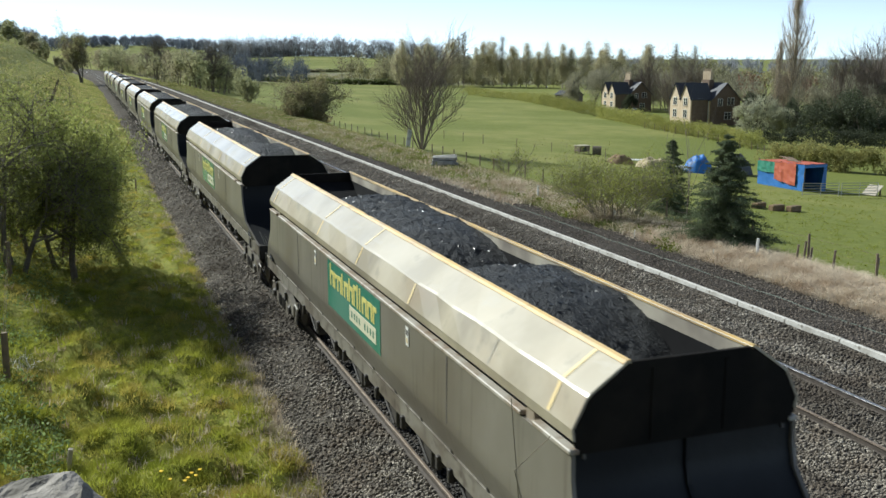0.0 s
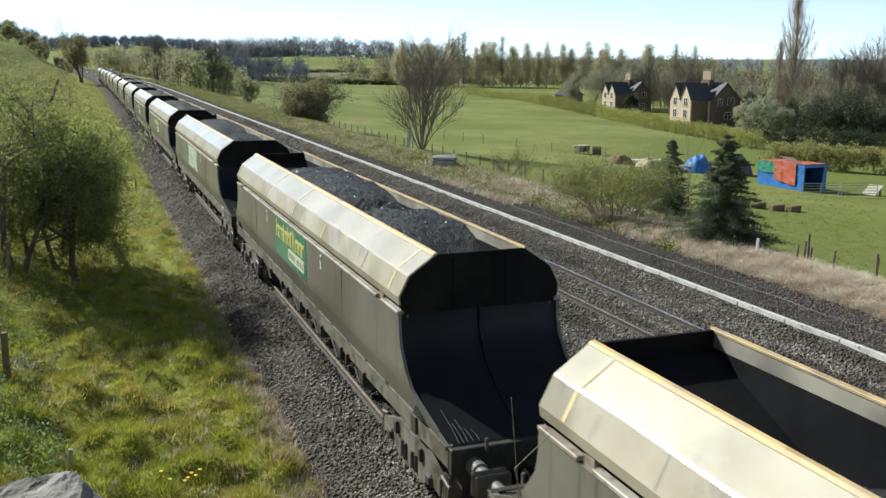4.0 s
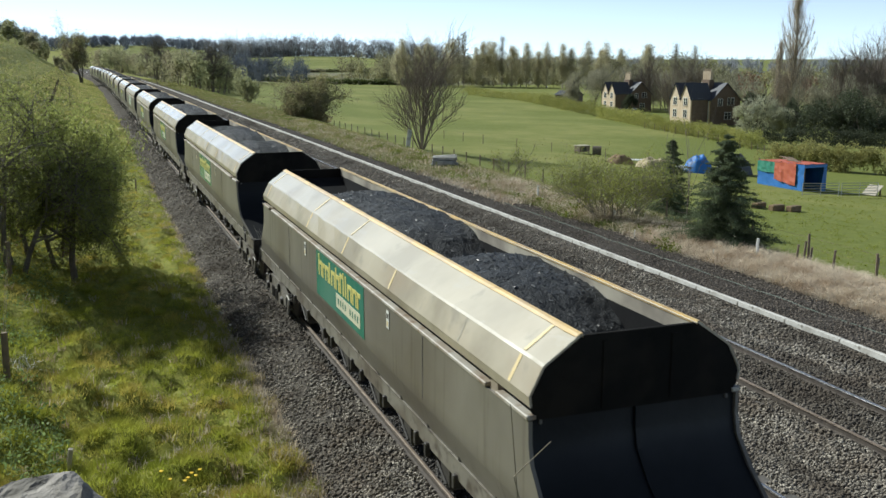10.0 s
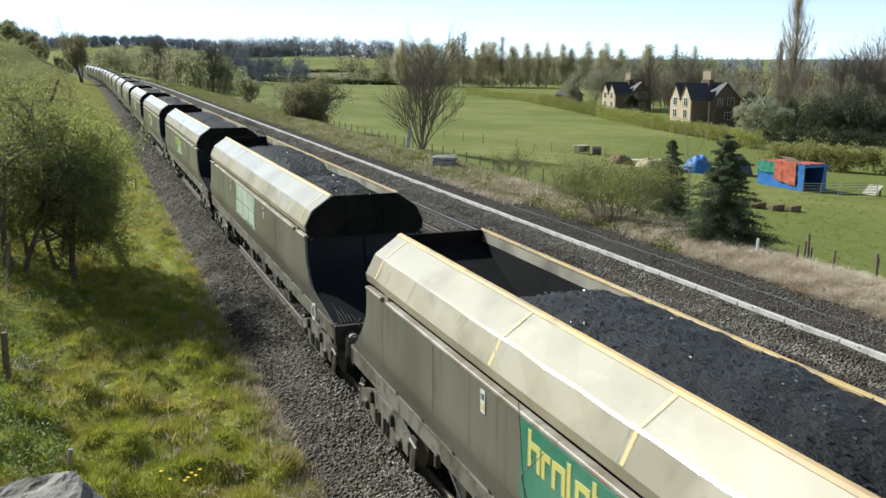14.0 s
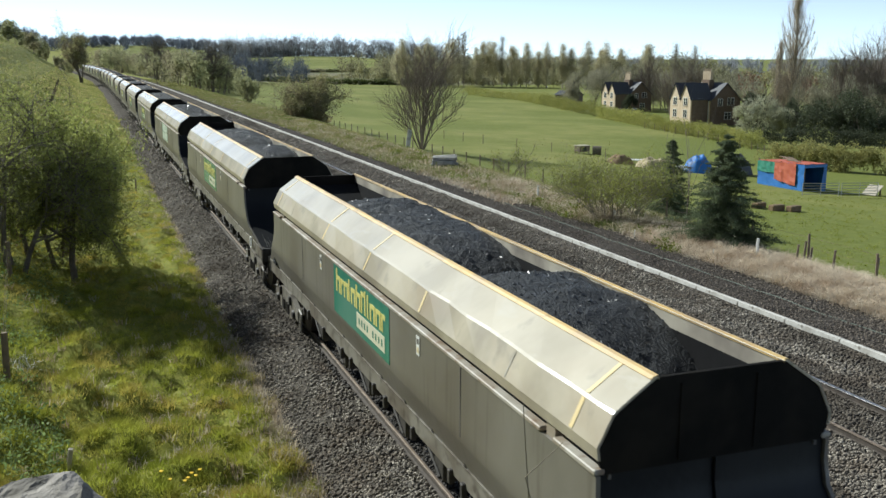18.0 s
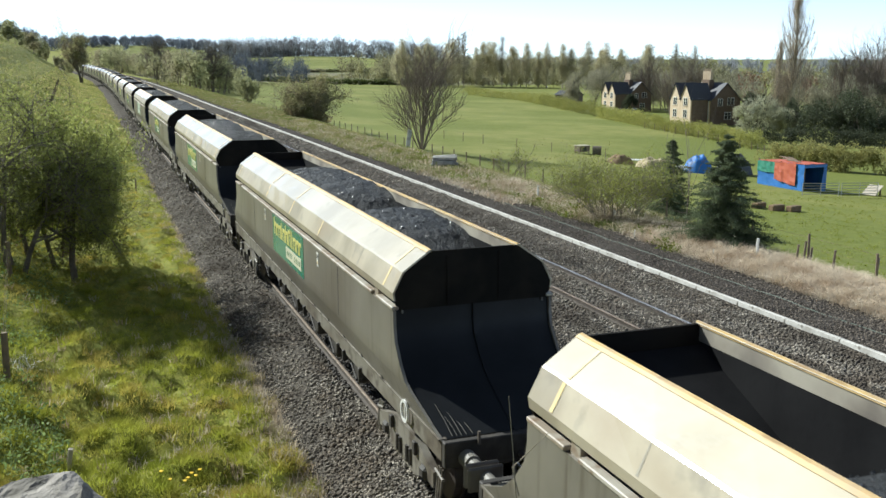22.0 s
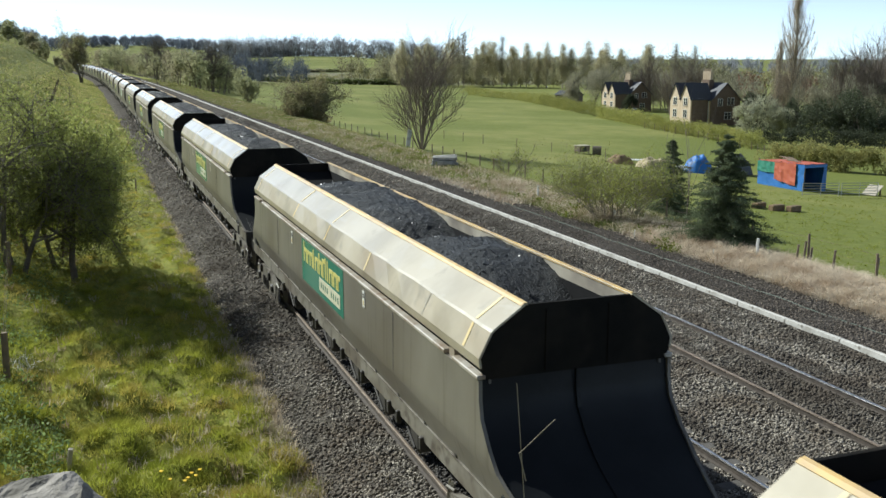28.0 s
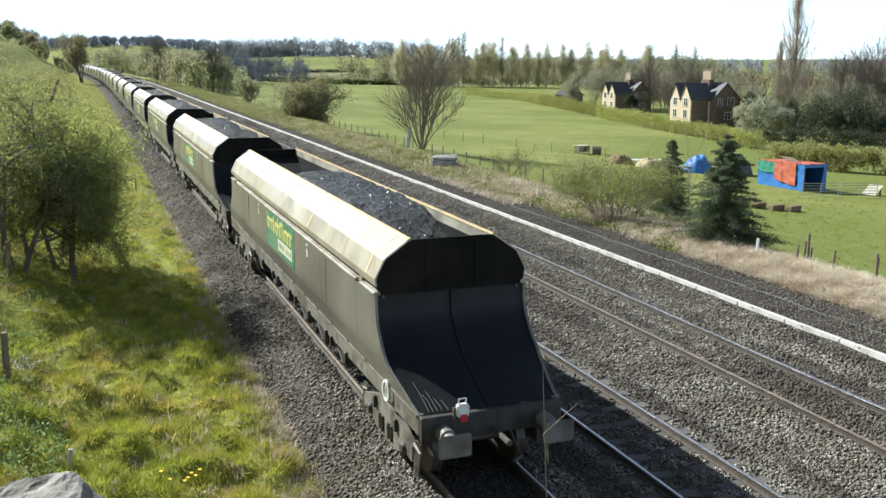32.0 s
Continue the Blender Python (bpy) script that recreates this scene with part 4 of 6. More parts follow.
def leaf_mesh(rng, points, size, flat=0.0, wide=0.55):
    """Small pointed leaves, one at each point, turned at random."""
    n = len(points)
    u = rng.normal(0, 1, (n, 3))
    u /= np.linalg.norm(u, axis=1)[:, None]
    w = rng.normal(0, 1, (n, 3))
    w[:, 2] *= 1 - flat
    w -= u * (u * w).sum(1)[:, None]
    w /= np.linalg.norm(w, axis=1)[:, None] + 1e-9
    s = size * rng.uniform(0.6, 1.4, (n, 1))
    quad = np.stack([points - u * s, points + w * s * wide, points + u * s, points - w * s * wide], 1).reshape(-1, 3)
    fs = [(4 * k, 4 * k + 1, 4 * k + 2, 4 * k + 3) for k in range(n)]
    return quad.tolist(), [], fs


def twig_mesh(rng, points, length, width):
    """Thin upswept twigs, one at each point."""
    n = len(points)
    d = rng.normal(0, 0.5, (n, 3)) + np.array((0, 0, 0.9))
    d /= np.linalg.norm(d, axis=1)[:, None]
    s = np.cross(d, rng.normal(0, 1, (n, 3)))
    s /= np.linalg.norm(s, axis=1)[:, None] + 1e-9
    L = length * rng.uniform(0.5, 1.4, (n, 1))
    v = np.stack([points - s * width, points + s * width, points + d * L], 1).reshape(-1, 3)
    return v.tolist(), [], [(3 * k, 3 * k + 1, 3 * k + 2) for k in range(n)]


def along(rng, segs, level, count, spread):
    """Points scattered about the finer branches."""
    fine = np.array([s for s in segs if s[8] >= level])
    w = np.linalg.norm(fine[:, 3:6] - fine[:, 0:3], axis=1)
    pick = rng.choice(len(fine), count, p=w / w.sum())
    t = rng.uniform(0, 1, (count, 1))
    return fine[pick, 0:3] * (1 - t) + fine[pick, 3:6] * t + rng.normal(0, spread, (count, 3))


def tree(name, seed, stems, length, radius, top, kids, spread, rise, leaves=0, leaf_size=0.06, leaf_level=2, scatter=0.15, bark="bark", leaf="leaf_willow", lean=0.25, curl=0.25, base=0.15):
    """A tree of one or several stems; its origin is at the foot."""
    rng = np.random.default_rng(seed)
    t = empty(name)
    segs = []
    for k in range(stems):
        a = math.tau * (k + rng.uniform(-0.25, 0.25)) / stems
        foot = (base * math.cos(a), base * math.sin(a), -0.15) if stems > 1 else (0, 0, -0.15)
        way = (lean * math.cos(a), lean * math.sin(a), 1.0) if stems > 1 else (rng.normal(0, 0.05), rng.normal(0, 0.05), 1)
        sprout(rng, foot, way, length * rng.uniform(0.8, 1.1), radius * rng.uniform(0.7, 1.1), 0, top, kids, spread, rise, segs, curl)
    if leaves or stems == 1:
        part("trunk", wood_mesh(segs), bark, t)
    else:
        per = len(segs) // stems
        for k in range(stems):
            part("stem", wood_mesh(segs[k * per:(k + 1) * per]), bark, t)
    if leaves:
        part("crown", leaf_mesh(rng, along(rng, segs, leaf_level, leaves, scatter), leaf_size), leaf, t, "airy crown of young leaves")
    return t


def put(ob, x, y, scale=1.0, turn=0.0, sink=0.0, tall=None):
    m = pose(x, y, ground_z(x, y) - sink, 0, 0, turn) @ Matrix.Diagonal((scale, scale, tall or scale, 1))
    ob.matrix_basis = m
    return ob


def again(ob, x, y, scale=1.0, turn=0.0, sink=0.0, tall=None):
    o = copy_thing(ob, pose(0, 0, 0))
    return put(o, x, y, scale, turn, sink, tall)


def crown_points(rng, count, rx, ry, h, low=0.0, lumps=7, power=0.5):
    """Points in an uneven heap of clumps."""
    c = np.stack([rng.uniform(-0.62, 0.62, lumps) * rx, rng.uniform(-0.62, 0.62, lumps) * ry, low + (h - low) * rng.uniform(0.2, 0.85, lumps)], 1)
    c[0] = (0, 0, low + (h - low) * 0.72)
    r = rng.uniform(0.28, 0.5, lumps)[:, None] * np.array((rx, ry, (h - low) * 0.62))
    k = rng.integers(0, lumps, count)
    v = rng.normal(0, 1, (count, 3))
    v /= np.linalg.norm(v, axis=1)[:, None]
    v *= rng.uniform(0.35, 1.0, (count, 1)) ** power
    p = c[k] + v * r[k]
    p[:, 2] = np.maximum(p[:, 2], low * 0.5 + 0.05)
    return p


def shrub(name, seed, rx, ry, h, count, size, leaf, stems=6, low=0.2, bark="bark", lumps=8):
    """A leafy bush on several thin stems."""
    rng = np.random.default_rng(seed)
    t = empty(name)
    segs = []
    for k in range(stems):
        a = rng.uniform(0, math.tau)
        sprout(rng, (0.2 * rx * math.cos(a), 0.2 * ry * math.sin(a), -0.1), (0.45 * math.cos(a), 0.45 * math.sin(a), 1), h * 0.6, 0.035 * h / 3, 0, 2, (4, 3), 0.5, 0.1, segs)
    part("stem", wood_mesh(segs), bark, t)
    part("foliage", leaf_mesh(rng, crown_points(rng, count, rx, ry, h, low, lumps), size), leaf, t)
    return t


# young willows on the near bank
a = put(tree("willow_bush", 11, 1, 3.3, 0.15, 4, (11, 7, 5, 4), 0.62, 0.10, 46000, 0.034, 2, 0.10, leaf="leaf_willow", curl=0.35), -6.4, 30.1, 0.97, 20, 0, 1.15)
tagged(a, "young willow with fresh yellow-green leaves on the grassy bank", "tree", group="willows on the bank")
b = put(tree("willow_bush", 12, 3, 3.0, 0.10, 4, (9, 6, 5, 4), 0.6, 0.12, 26000, 0.034, 2, 0.10, leaf="leaf_willow", lean=0.3, curl=0.35, base=0.3), -8.0, 29.2, 1.0, 100)
tagged(b, "several-stemmed young willow with fresh yellow-green leaves", "tree", group="willows on the bank")
b = put(tree("willow_bush", 14, 2, 2.9, 0.08, 4, (9, 6, 5, 4), 0.58, 0.12, 24000, 0.034, 2, 0.10, leaf="leaf_willow", lean=0.3, curl=0.35, base=0.3), -7.2, 31.6, 1.1, 10)
tagged(b, "young willow with thin stems and fresh leaves", "tree", group="willows on the bank")
b = again(b, -6.9, 33.6, 0.95, 250)
tagged(b, "young willow with thin stems and fresh leaves", "tree", group="willows on the bank")
# bare spreading tree in the field
def domed_tree(seed):
    """Many stems from one foot, the outer ones lower, each with fine upturned twigs."""
    rng = np.random.default_rng(seed)
    t = empty("bare_tree")
    for k in range(13):
        segs = []
        q = k / 12
        a = k * 2.4
        lean = 0.06 + 0.85 * q ** 1.3
        sprout(rng, (0.3 * q * math.cos(a), 0.3 * q * math.sin(a), -0.2), (lean * math.cos(a), lean * math.sin(a), 1), 8.4 * (1 - 0.42 * q), 0.11 * (1 - 0.45 * q), 0, 3, (10, 5, 3), 0.38, 0.14 + 0.12 * q, segs, 0.14)
        part("stem", wood_mesh(segs), "bark_twig", t)
    return t


bare = put(domed_tree(21), 26.1, 92.6, 0.86, 0)
tagged(bare, "bare many-stemmed tree with fine upswept twigs beside the fence", "tree")
# leafy bush by the line
b = empty("bush")
rngb = np.random.default_rng(31)
segs, P = [], []
for k in range(12):
    w = rngb.uniform(-1, 1, 2)
    sprout(rngb, (1.2 * w[0], 0.6 * w[1], -0.1), (0.5 * w[0], 0.5 * w[1], 1), 3.6, 0.06, 0, 3, (7, 5, 4), 0.5, 0.15, segs)
for cx, cy, rx, h, low, n in ((-0.6, 0, 2.5, 5.0, 0.1, 11000), (1.7, 0.4, 1.7, 6.1, 0.5, 6500), (-1.2, -0.5, 2.3, 2.6, 0.0, 5000), (1.2, -0.4, 2.2, 2.4, 0.0, 5000)):
    P.append(crown_points(rngb, n, rx, rx * 0.9, h, low, 13) + np.array((cx, cy, 0)))
part("stem", wood_mesh(segs), "bark_mid", b)
part("foliage", leaf_mesh(rngb, np.concatenate(P + [along(rngb, segs, 1, 7000, 0.2)]), 0.085), "leaf_field", b)
put(b, 20.2, 118.5, sink=0.35)
tagged(b, "rounded dull green thorn bush beside the railway fence", "bush")
# twiggy bush on the verge
b = put(tree("twiggy_bush", 33, 26, 1.9, 0.026, 3, (7, 5, 4), 0.45, 0.2, 17000, 0.034, 2, 0.12, "bark_pale", "leaf_verge", 0.55, 0.25, 0.7), 16.4, 37.6, 1.12, 0, 0, 0.95)
tagged(b, "thicket of thin pale stems with sparse green leaves", "bush")
b = put(tree("small_bush", 34, 7, 1.3, 0.03, 3, (5, 4, 4), 0.45, 0.2, 700, 0.045, 2, 0.1, "bark_pale", "leaf_verge", 0.5, 0.25, 0.3), 23.0, 63.5, 1.35, 0)
tagged(b, "small leafless bush with pale twigs on the bank", "bush")
b = put(tree("sapling", 35, 1, 3.6, 0.035, 2, (6, 3), 0.35, 0.3, 0, bark="bark_pale", curl=0.08), 17.9, 34.3, 1.0, 0)
tagged(b, "tall thin bare sapling leaning slightly on the verge", "tree")


def conifer(seed, h, r, count):
    """A spruce: whorls of drooping boughs round a straight trunk."""
    rng = np.random.default_rng(seed)
    t = empty("spruce_tree")
    segs = [(0, 0, -0.2, 0, 0, h * 0.5, 0.05 * h / 3, 0.03 * h / 3, 0), (0, 0, h * 0.5, 0, 0, h, 0.03 * h / 3, 0.008, 1)]
    pts = []
    for k in range(int(h * 64)):
        f = rng.uniform(0.02, 0.98) ** 1.25
        z = f * h
        reach = (r * (1 - f) ** 0.85 + 0.08) * rng.uniform(0.5, 1.0) * rng.uniform(0.7, 1.3)
        a = rng.uniform(0, math.tau)
        q = np.array((reach * math.cos(a), reach * math.sin(a), z + reach * (0.35 * f + 0.02)))
        p = np.array((0, 0, z))
        segs.append((*p, *q, 0.016, 0.005, 3))
        n = int(count * (0.25 + reach / r) / (h * 64))
        s = rng.uniform(0.12, 1.05, (n, 1))
        w = rng.normal(0, 1, (n, 3)) * np.array((0.13, 0.13, 0.05)) * (1.3 - 0.9 * s) * (0.35 + 0.8 * reach)
        pts.append(p + (q - p) * s + w - np.array((0, 0, 0.16)) * s * s * reach)
    part("trunk", wood_mesh(segs), "bark", t)
    part("foliage", leaf_mesh(rng, np.concatenate(pts), 0.043, 0.4, 0.28), "needles", t, "dense dark needles")
    return t


tagged(put(conifer(41, 4.4, 1.98, 150000), 17.3, 30.9), "dark green spruce tree on the railway verge", "tree", group="spruces")
tagged(put(conifer(42, 4.7, 2.0, 90000), 24.6, 45.6), "dark green spruce with a bare leading tip", "tree", group="spruces")


# ---- hedges ----
def hedge(seed, pts, h, width, per, leaf, label, size=None, lumps=10):
    rng = np.random.default_rng(seed)
    P = []
    for (x0, y0), (x1, y1) in zip(pts, pts[1:]):
        n = int(math.hypot(x1 - x0, y1 - y0) / (h * 0.36)) + 1
        for k in range(n):
            f = k / n
            x, y = x0 + (x1 - x0) * f, y0 + (y1 - y0) * f
            hh = h * rng.uniform(0.82, 1.1)
            c = crown_points(rng, per * 2, width * rng.uniform(0.8, 1.2), width, hh, 0.1, lumps)
            P.append(c + np.array((x, y, ground_z(x, y) - 0.16 * h)))
    ob = part("hedge", leaf_mesh(rng, np.concatenate(P), size or 0.022 * h + 0.02), leaf)
    ob["kind"] = "stuff"
    return tagged(ob, label, "hedge")


hedge(51, [(122, 322), (121, 274), (112, 240)], 3.6, 2.2, 210, "leaf_hedge", "trimmed yellow-green field hedge below the poplars")
hedge(52, [(112, 240), (103, 209), (97.7, 184)], 3.6, 2.0, 240, "leaf_hedge", "yellow-green field hedge in front of the cottages")
hedge(53, [(97, 182), (82.5, 140)], 3.1, 1.8, 280, "leaf_hedge", "yellow-green field hedge in front of the cottages")
hedge(54, [(82, 138), (80.5, 121), (77, 104)], 2.9, 1.7, 360, "leaf_hedge", "yellow-green field hedge in front of the cottages")
hedge(55, [(64.5, 86), (67, 80), (72, 73)], 3.3, 1.7, 800, "leaf_feather", "feathery yellow-green hedge behind the tarpaulin shelter")


# ---- poplars, woods ----
def tall_tree(name, seed, h, r, count, leaf, bark="bark_pale", size=0.3, low=0.22):
    """A narrow tree: a straight stem, steep side branches, a thin crown."""
    rng = np.random.default_rng(seed)
    t = empty(name)
    segs = [(0, 0, -0.3, 0, 0, h * 0.5, 0.011 * h, 0.007 * h, 0), (0, 0, h * 0.5, rng.normal(0, 0.2), rng.normal(0, 0.2), h, 0.007 * h, 0.02, 0)]
    P = []
    nb = int(h * 3.4)
    for k in range(nb):
        f = rng.uniform(low * 0.7, 0.97)
        a = rng.uniform(0, math.tau)
        out = r * min(1.0, 0.45 + 2.2 * f) * (1 - f) ** 0.9 * rng.uniform(0.55, 1.15)
        up = out * rng.uniform(0.8, 1.7)
        p = np.array((0, 0, f * h))
        q = p + np.array((out * math.cos(a), out * math.sin(a), up))
        q[2] = min(q[2], h * 1.02)
        segs.append((*p, *q, 0.0028 * h, 0.01, 1))
        n = max(3, int(count / nb * (0.4 + out / r)))
        s = rng.uniform(0.2, 1.08, (n, 1))
        P.append(p + (q - p) * s + rng.normal(0, 0.17 * r, (n, 3)))
        for _ in range(3):
            g = rng.uniform(0.3, 0.9)
            b = p + (q - p) * g
            segs.append((*b, *(b + (q - p) * 0.3 + rng.normal(0, 0.14 * out, 3)), 0.001 * h, 0.008, 2))
    part("trunk", wood_mesh(segs, (6, 3, 3)), bark, t)
    P = np.concatenate(P)
    part("crown", twig_mesh(rng, P, size * 9, size * 0.3) if leaf.startswith("twig") else leaf_mesh(rng, P, size), leaf, t)
    return t


rng0 = np.random.default_rng(5)
pops = [tall_tree("poplar", 60 + k, 19.5, 4.8, 8200, "leaf_poplar", size=0.19, low=0.05) for k in range(3)]
for p in pops:
    tagged(p, "slender poplar with thin olive-gold spring crown", "tree", group="row of poplars")
spots = []
for k in range(25):
    f = k / 24
    spots.append((129 + 107 * f + rng0.normal(0, 1.5), 430 - 42 * f + rng0.normal(0, 6)))
for k, (x, y) in enumerate(spots):
    sc = 0.82 + 0.3 * rng0.uniform()
    put(pops[k], x, y, sc, 40 * k) if k < 3 else again(pops[k % 3], x, y, sc, 40 * k)


def lombardy(seed, h, r, count):
    """A narrow column of upswept boughs and fine pale twigs."""
    rng = np.random.default_rng(seed)
    t = empty("tall_poplar")
    segs = [(0, 0, -0.3, 0.1, 0, h * 0.5, 0.012 * h, 0.008 * h, 0), (0.1, 0, h * 0.5, 0, 0, h, 0.008 * h, 0.02, 0)]
    P = []
    for k in range(150):
        f = 0.02 + 0.88 * rng.uniform() ** 1.35
        a = rng.uniform(0, math.tau)
        out = r * min(1.0, 0.55 + 1.8 * f) * (1 - f) ** 0.85 * rng.uniform(0.3, 1.05)
        p = np.array((0, 0, f * h))
        q = p + np.array((out * math.cos(a), out * math.sin(a), min(out * rng.uniform(2.0, 3.6), h * 1.01 - f * h)))
        m = p + (q - p) * 0.45 + np.array((out * 0.2 * math.cos(a), out * 0.2 * math.sin(a), 0))
        segs += [(*p, *m, 0.0025 * h, 0.0016 * h, 1), (*m, *q, 0.0016 * h, 0.008, 1)]
        n = max(4, int(count / 150 * (0.4 + out / r)))
        s = rng.uniform(0.15, 1.0, (n, 1))
        P.append(p + (q - p) * s + rng.normal(0, 0.16, (n, 3)))
    part("trunk", wood_mesh(segs[:2], (8,)), "bark_pale", t)
    part("branchwork", wood_mesh(segs[2:], (6, 4)), "bark_pale", t)["kind"] = "stuff"
    P = np.concatenate(P)
    d = rng.normal(0, 0.2, P.shape) + np.array((0, 0, 1.0))
    c = np.cross(d, rng.normal(0, 1, P.shape))
    c *= 0.017 / (np.linalg.norm(c, axis=1)[:, None] + 1e-9)
    L = rng.uniform(0.5, 1.5, (len(P), 1))
    v = np.stack([P - c, P + c, P + d * L], 1).reshape(-1, 3)
    part("crown", (v.tolist(), [], [(3 * k, 3 * k + 1, 3 * k + 2) for k in range(len(P))]), "twig_poplar", t, "dense upswept pale twigs")
    return t


t = put(lombardy(70, 27, 5.4, 12000), 120.2, 150, 1.0)
tagged(t, "very tall narrow poplar with pale bare twigs behind the cottages", "tree")
t = again(t, 118.0, 151.5, 0.62, 50)
tagged(t, "narrow bare poplar beside a taller one", "tree")


def wood(seed, pts, rows, depth, h, per, size, leaf, label, name="woodland", trunks=True, sink=0.0):
    """A belt of trees along a line: stems with ragged crowns."""
    rng = np.random.default_rng(seed)
    P, segs = [], []
    for (x0, y0), (x1, y1) in zip(pts, pts[1:]):
        for k in range(rows):
            f = (k + rng.uniform(-0.4, 0.4)) / rows
            x = x0 + (x1 - x0) * f + rng.normal(0, depth)
            y = y0 + (y1 - y0) * f + rng.normal(0, depth)
            g = ground_z(x, y)
            hh = h * rng.uniform(0.65, 1.15)
            g -= sink * hh
            c = crown_points(rng, per, hh * 0.42, hh * 0.42, hh, hh * 0.05, 7)
            P.append(c + np.array((x, y, g)))
            if trunks:
                sprout(rng, (x, y, g - 0.3), (rng.normal(0, 0.06), rng.normal(0, 0.06), 1), hh * 0.8, hh * 0.013, 0, 1, (7,), 0.5, 0.3, segs)
    t = empty(name)
    if trunks:
        o = part("trunks", wood_mesh(segs, (4, 3)), "bark", t)
        o["kind"] = "stuff"
    P = np.concatenate(P)
    o = part("crowns", twig_mesh(rng, P, size * 3.2, size * 0.20) if leaf.startswith("twig") else leaf_mesh(rng, P, size), leaf, t)
    o["kind"] = "stuff"
    tagged(t, label, "woodland", kind="stuff")
    return t


# far woods behind the poplars and cottages, out to the flat horizon
wood(80, [(140, 520), (215, 480), (300, 425)], 56, 12, 15, 330, 0.42, "leaf_sallow", "leafless brown woodland behind the poplar row")
wood(81, [(160, 310), (235, 245), (300, 170)], 34, 10, 10, 330, 0.45, "twig_haze", "bare brown trees behind the cottages")
wood(82, [(215, 350), (420, 200)], 46, 16, 9.5, 220, 0.5, "wood_green", "greening spring woodland beyond the cottages")
wood(79, [(250, 520), (560, 300)], 60, 22, 10, 110, 1.0, "twig_haze", "brown woodland in the flat country")
wood(78, [(300, 760), (800, 420)], 70, 30, 15, 70, 1.6, "twig_far", "woodland in the flat country, haze put into its colour", trunks=False, sink=0.28)
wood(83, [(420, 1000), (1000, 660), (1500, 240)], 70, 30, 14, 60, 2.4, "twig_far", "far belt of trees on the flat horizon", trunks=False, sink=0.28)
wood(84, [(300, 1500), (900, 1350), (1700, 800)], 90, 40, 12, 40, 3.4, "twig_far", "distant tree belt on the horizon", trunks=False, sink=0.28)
wood(75, [(122, 450), (180, 430), (250, 402)], 40, 4, 8.0, 480, 0.32, "leaf_sallow", "undergrowth and young trees below the poplars")
wood(74, [(142, 214), (170, 182), (205, 150)], 14, 5, 9.5, 900, 0.24, "twig_haze", "grey-brown bare trees in the gardens beyond")
for k, (x, y, sc) in enumerate(((156, 418, 1.12), (161, 424, 1.2), (176, 414, 1.12), (250, 385, 1.0), (257, 380, 0.95))):
    if k == 0:
        bp0 = put(tall_tree("bare_poplar", 71, 20, 3.6, 2200, "twig_haze", size=0.15, low=0.15), x, y, sc)
    else:
        bp0 = again(bp0, x, y, sc, 50 * k)
    tagged(bp0, "tall leafless tree in the poplar row", "tree", group="row of poplars")
# thicket at the paddock
wood(85, [(98, 119), (103, 115), (108, 112)], 6, 1.5, 7.6, 3000, 0.13, "leaf_thicket", "dark evergreen thicket at the paddock's edge", "thicket", sink=0.14)
hedge(59, [(84, 113.5), (97, 106.5), (116, 97)], 3.0, 1.7, 420, "leaf_thicket", "dark ivy and brambles below the thicket")
wood(86, [(91, 124), (97, 121)], 8, 1.5, 6.0, 2000, 0.11, "leaf_pale", "pale blossoming shrubs below the thicket", "thicket")
wood(87, [(117, 143), (130, 132), (148, 121)], 15, 3.5, 9.5, 1300, 0.20, "twig_haze", "brown bare scrub behind the thicket", "woodland")
for k, (x, y, sc) in enumerate(((126, 143, 1.1), (131, 139, 1.3), (137, 133, 1.2), (141, 138, 1.4), (148, 129, 1.3), (153, 122, 1.45), (135, 150, 1.25), (160, 128, 1.5))):
    tagged(again(bare, x, y, sc, 47 * k), "tall bare tree with fine brown twigs behind the thicket", "tree", group="bare trees behind the thicket")
for k, (x, y, sc) in enumerate(((124, 208, 1.05), (121, 192, 0.8), (131, 198, 1.1))):
    tagged(again(bare, x, y, sc, 31 + 53 * k), "dark bare tree between the two cottages", "tree", group="garden trees")
wood(88, [(140, 185), (160, 170)], 6, 3.0, 10.0, 700, 0.25, "leaf_red", "reddish budding trees behind the cottages", "woodland")
wood(89, [(120, 236), (129, 218), (138, 200)], 10, 2.5, 9.5, 900, 0.26, "twig_haze", "bare garden trees between the cottages", "woodland")
for k, (x, y, w, h) in enumerate(((100.0, 135.0, 1.9, 5.2), (102.6, 136.5, 1.3, 6.4), (106.8, 133.5, 1.6, 5.6), (112.6, 196.0, 1.9, 4.6), (111.2, 151.0, 2.2, 7.0))):
    o = put(shrub("evergreen_bush", 300 + k, w, w, h, 6000, 0.11, "leaf_thicket", 4, 0.2, lumps=9), x, y)
    tagged(o, "dark rounded evergreen beside the cottage garden", "bush", group="garden evergreens")
# beside the line in the distance
wood(90, [(24, 250), (32, 330), (30, 440), (8, 620)], 50, 5.0, 9.8, 700, 0.27, "leaf_line", "greening trees crowding the line in the distance")
wood(76, [(2, 520), (30, 560), (70, 600)], 22, 6, 12, 700, 0.4, "leaf_line", "wood closing the view along the line")
wood(91, [(36, 370), (84, 480)], 52, 8, 12, 320, 0.5, "twig_blue", "bare trees beyond the line-side wood, tinted blue-grey for haze")
b = put(tree("bare_tree", 23, 3, 7.5, 0.22, 4, (10, 6, 5, 3), 0.55, 0.2, 0, bark="bark", lean=0.25, curl=0.2), 26.2, 262, 1.25, 0)
tagged(b, "bare field tree with a broad twiggy crown", "tree")
b = again(b, 17.0, 330, 1.3, 70)
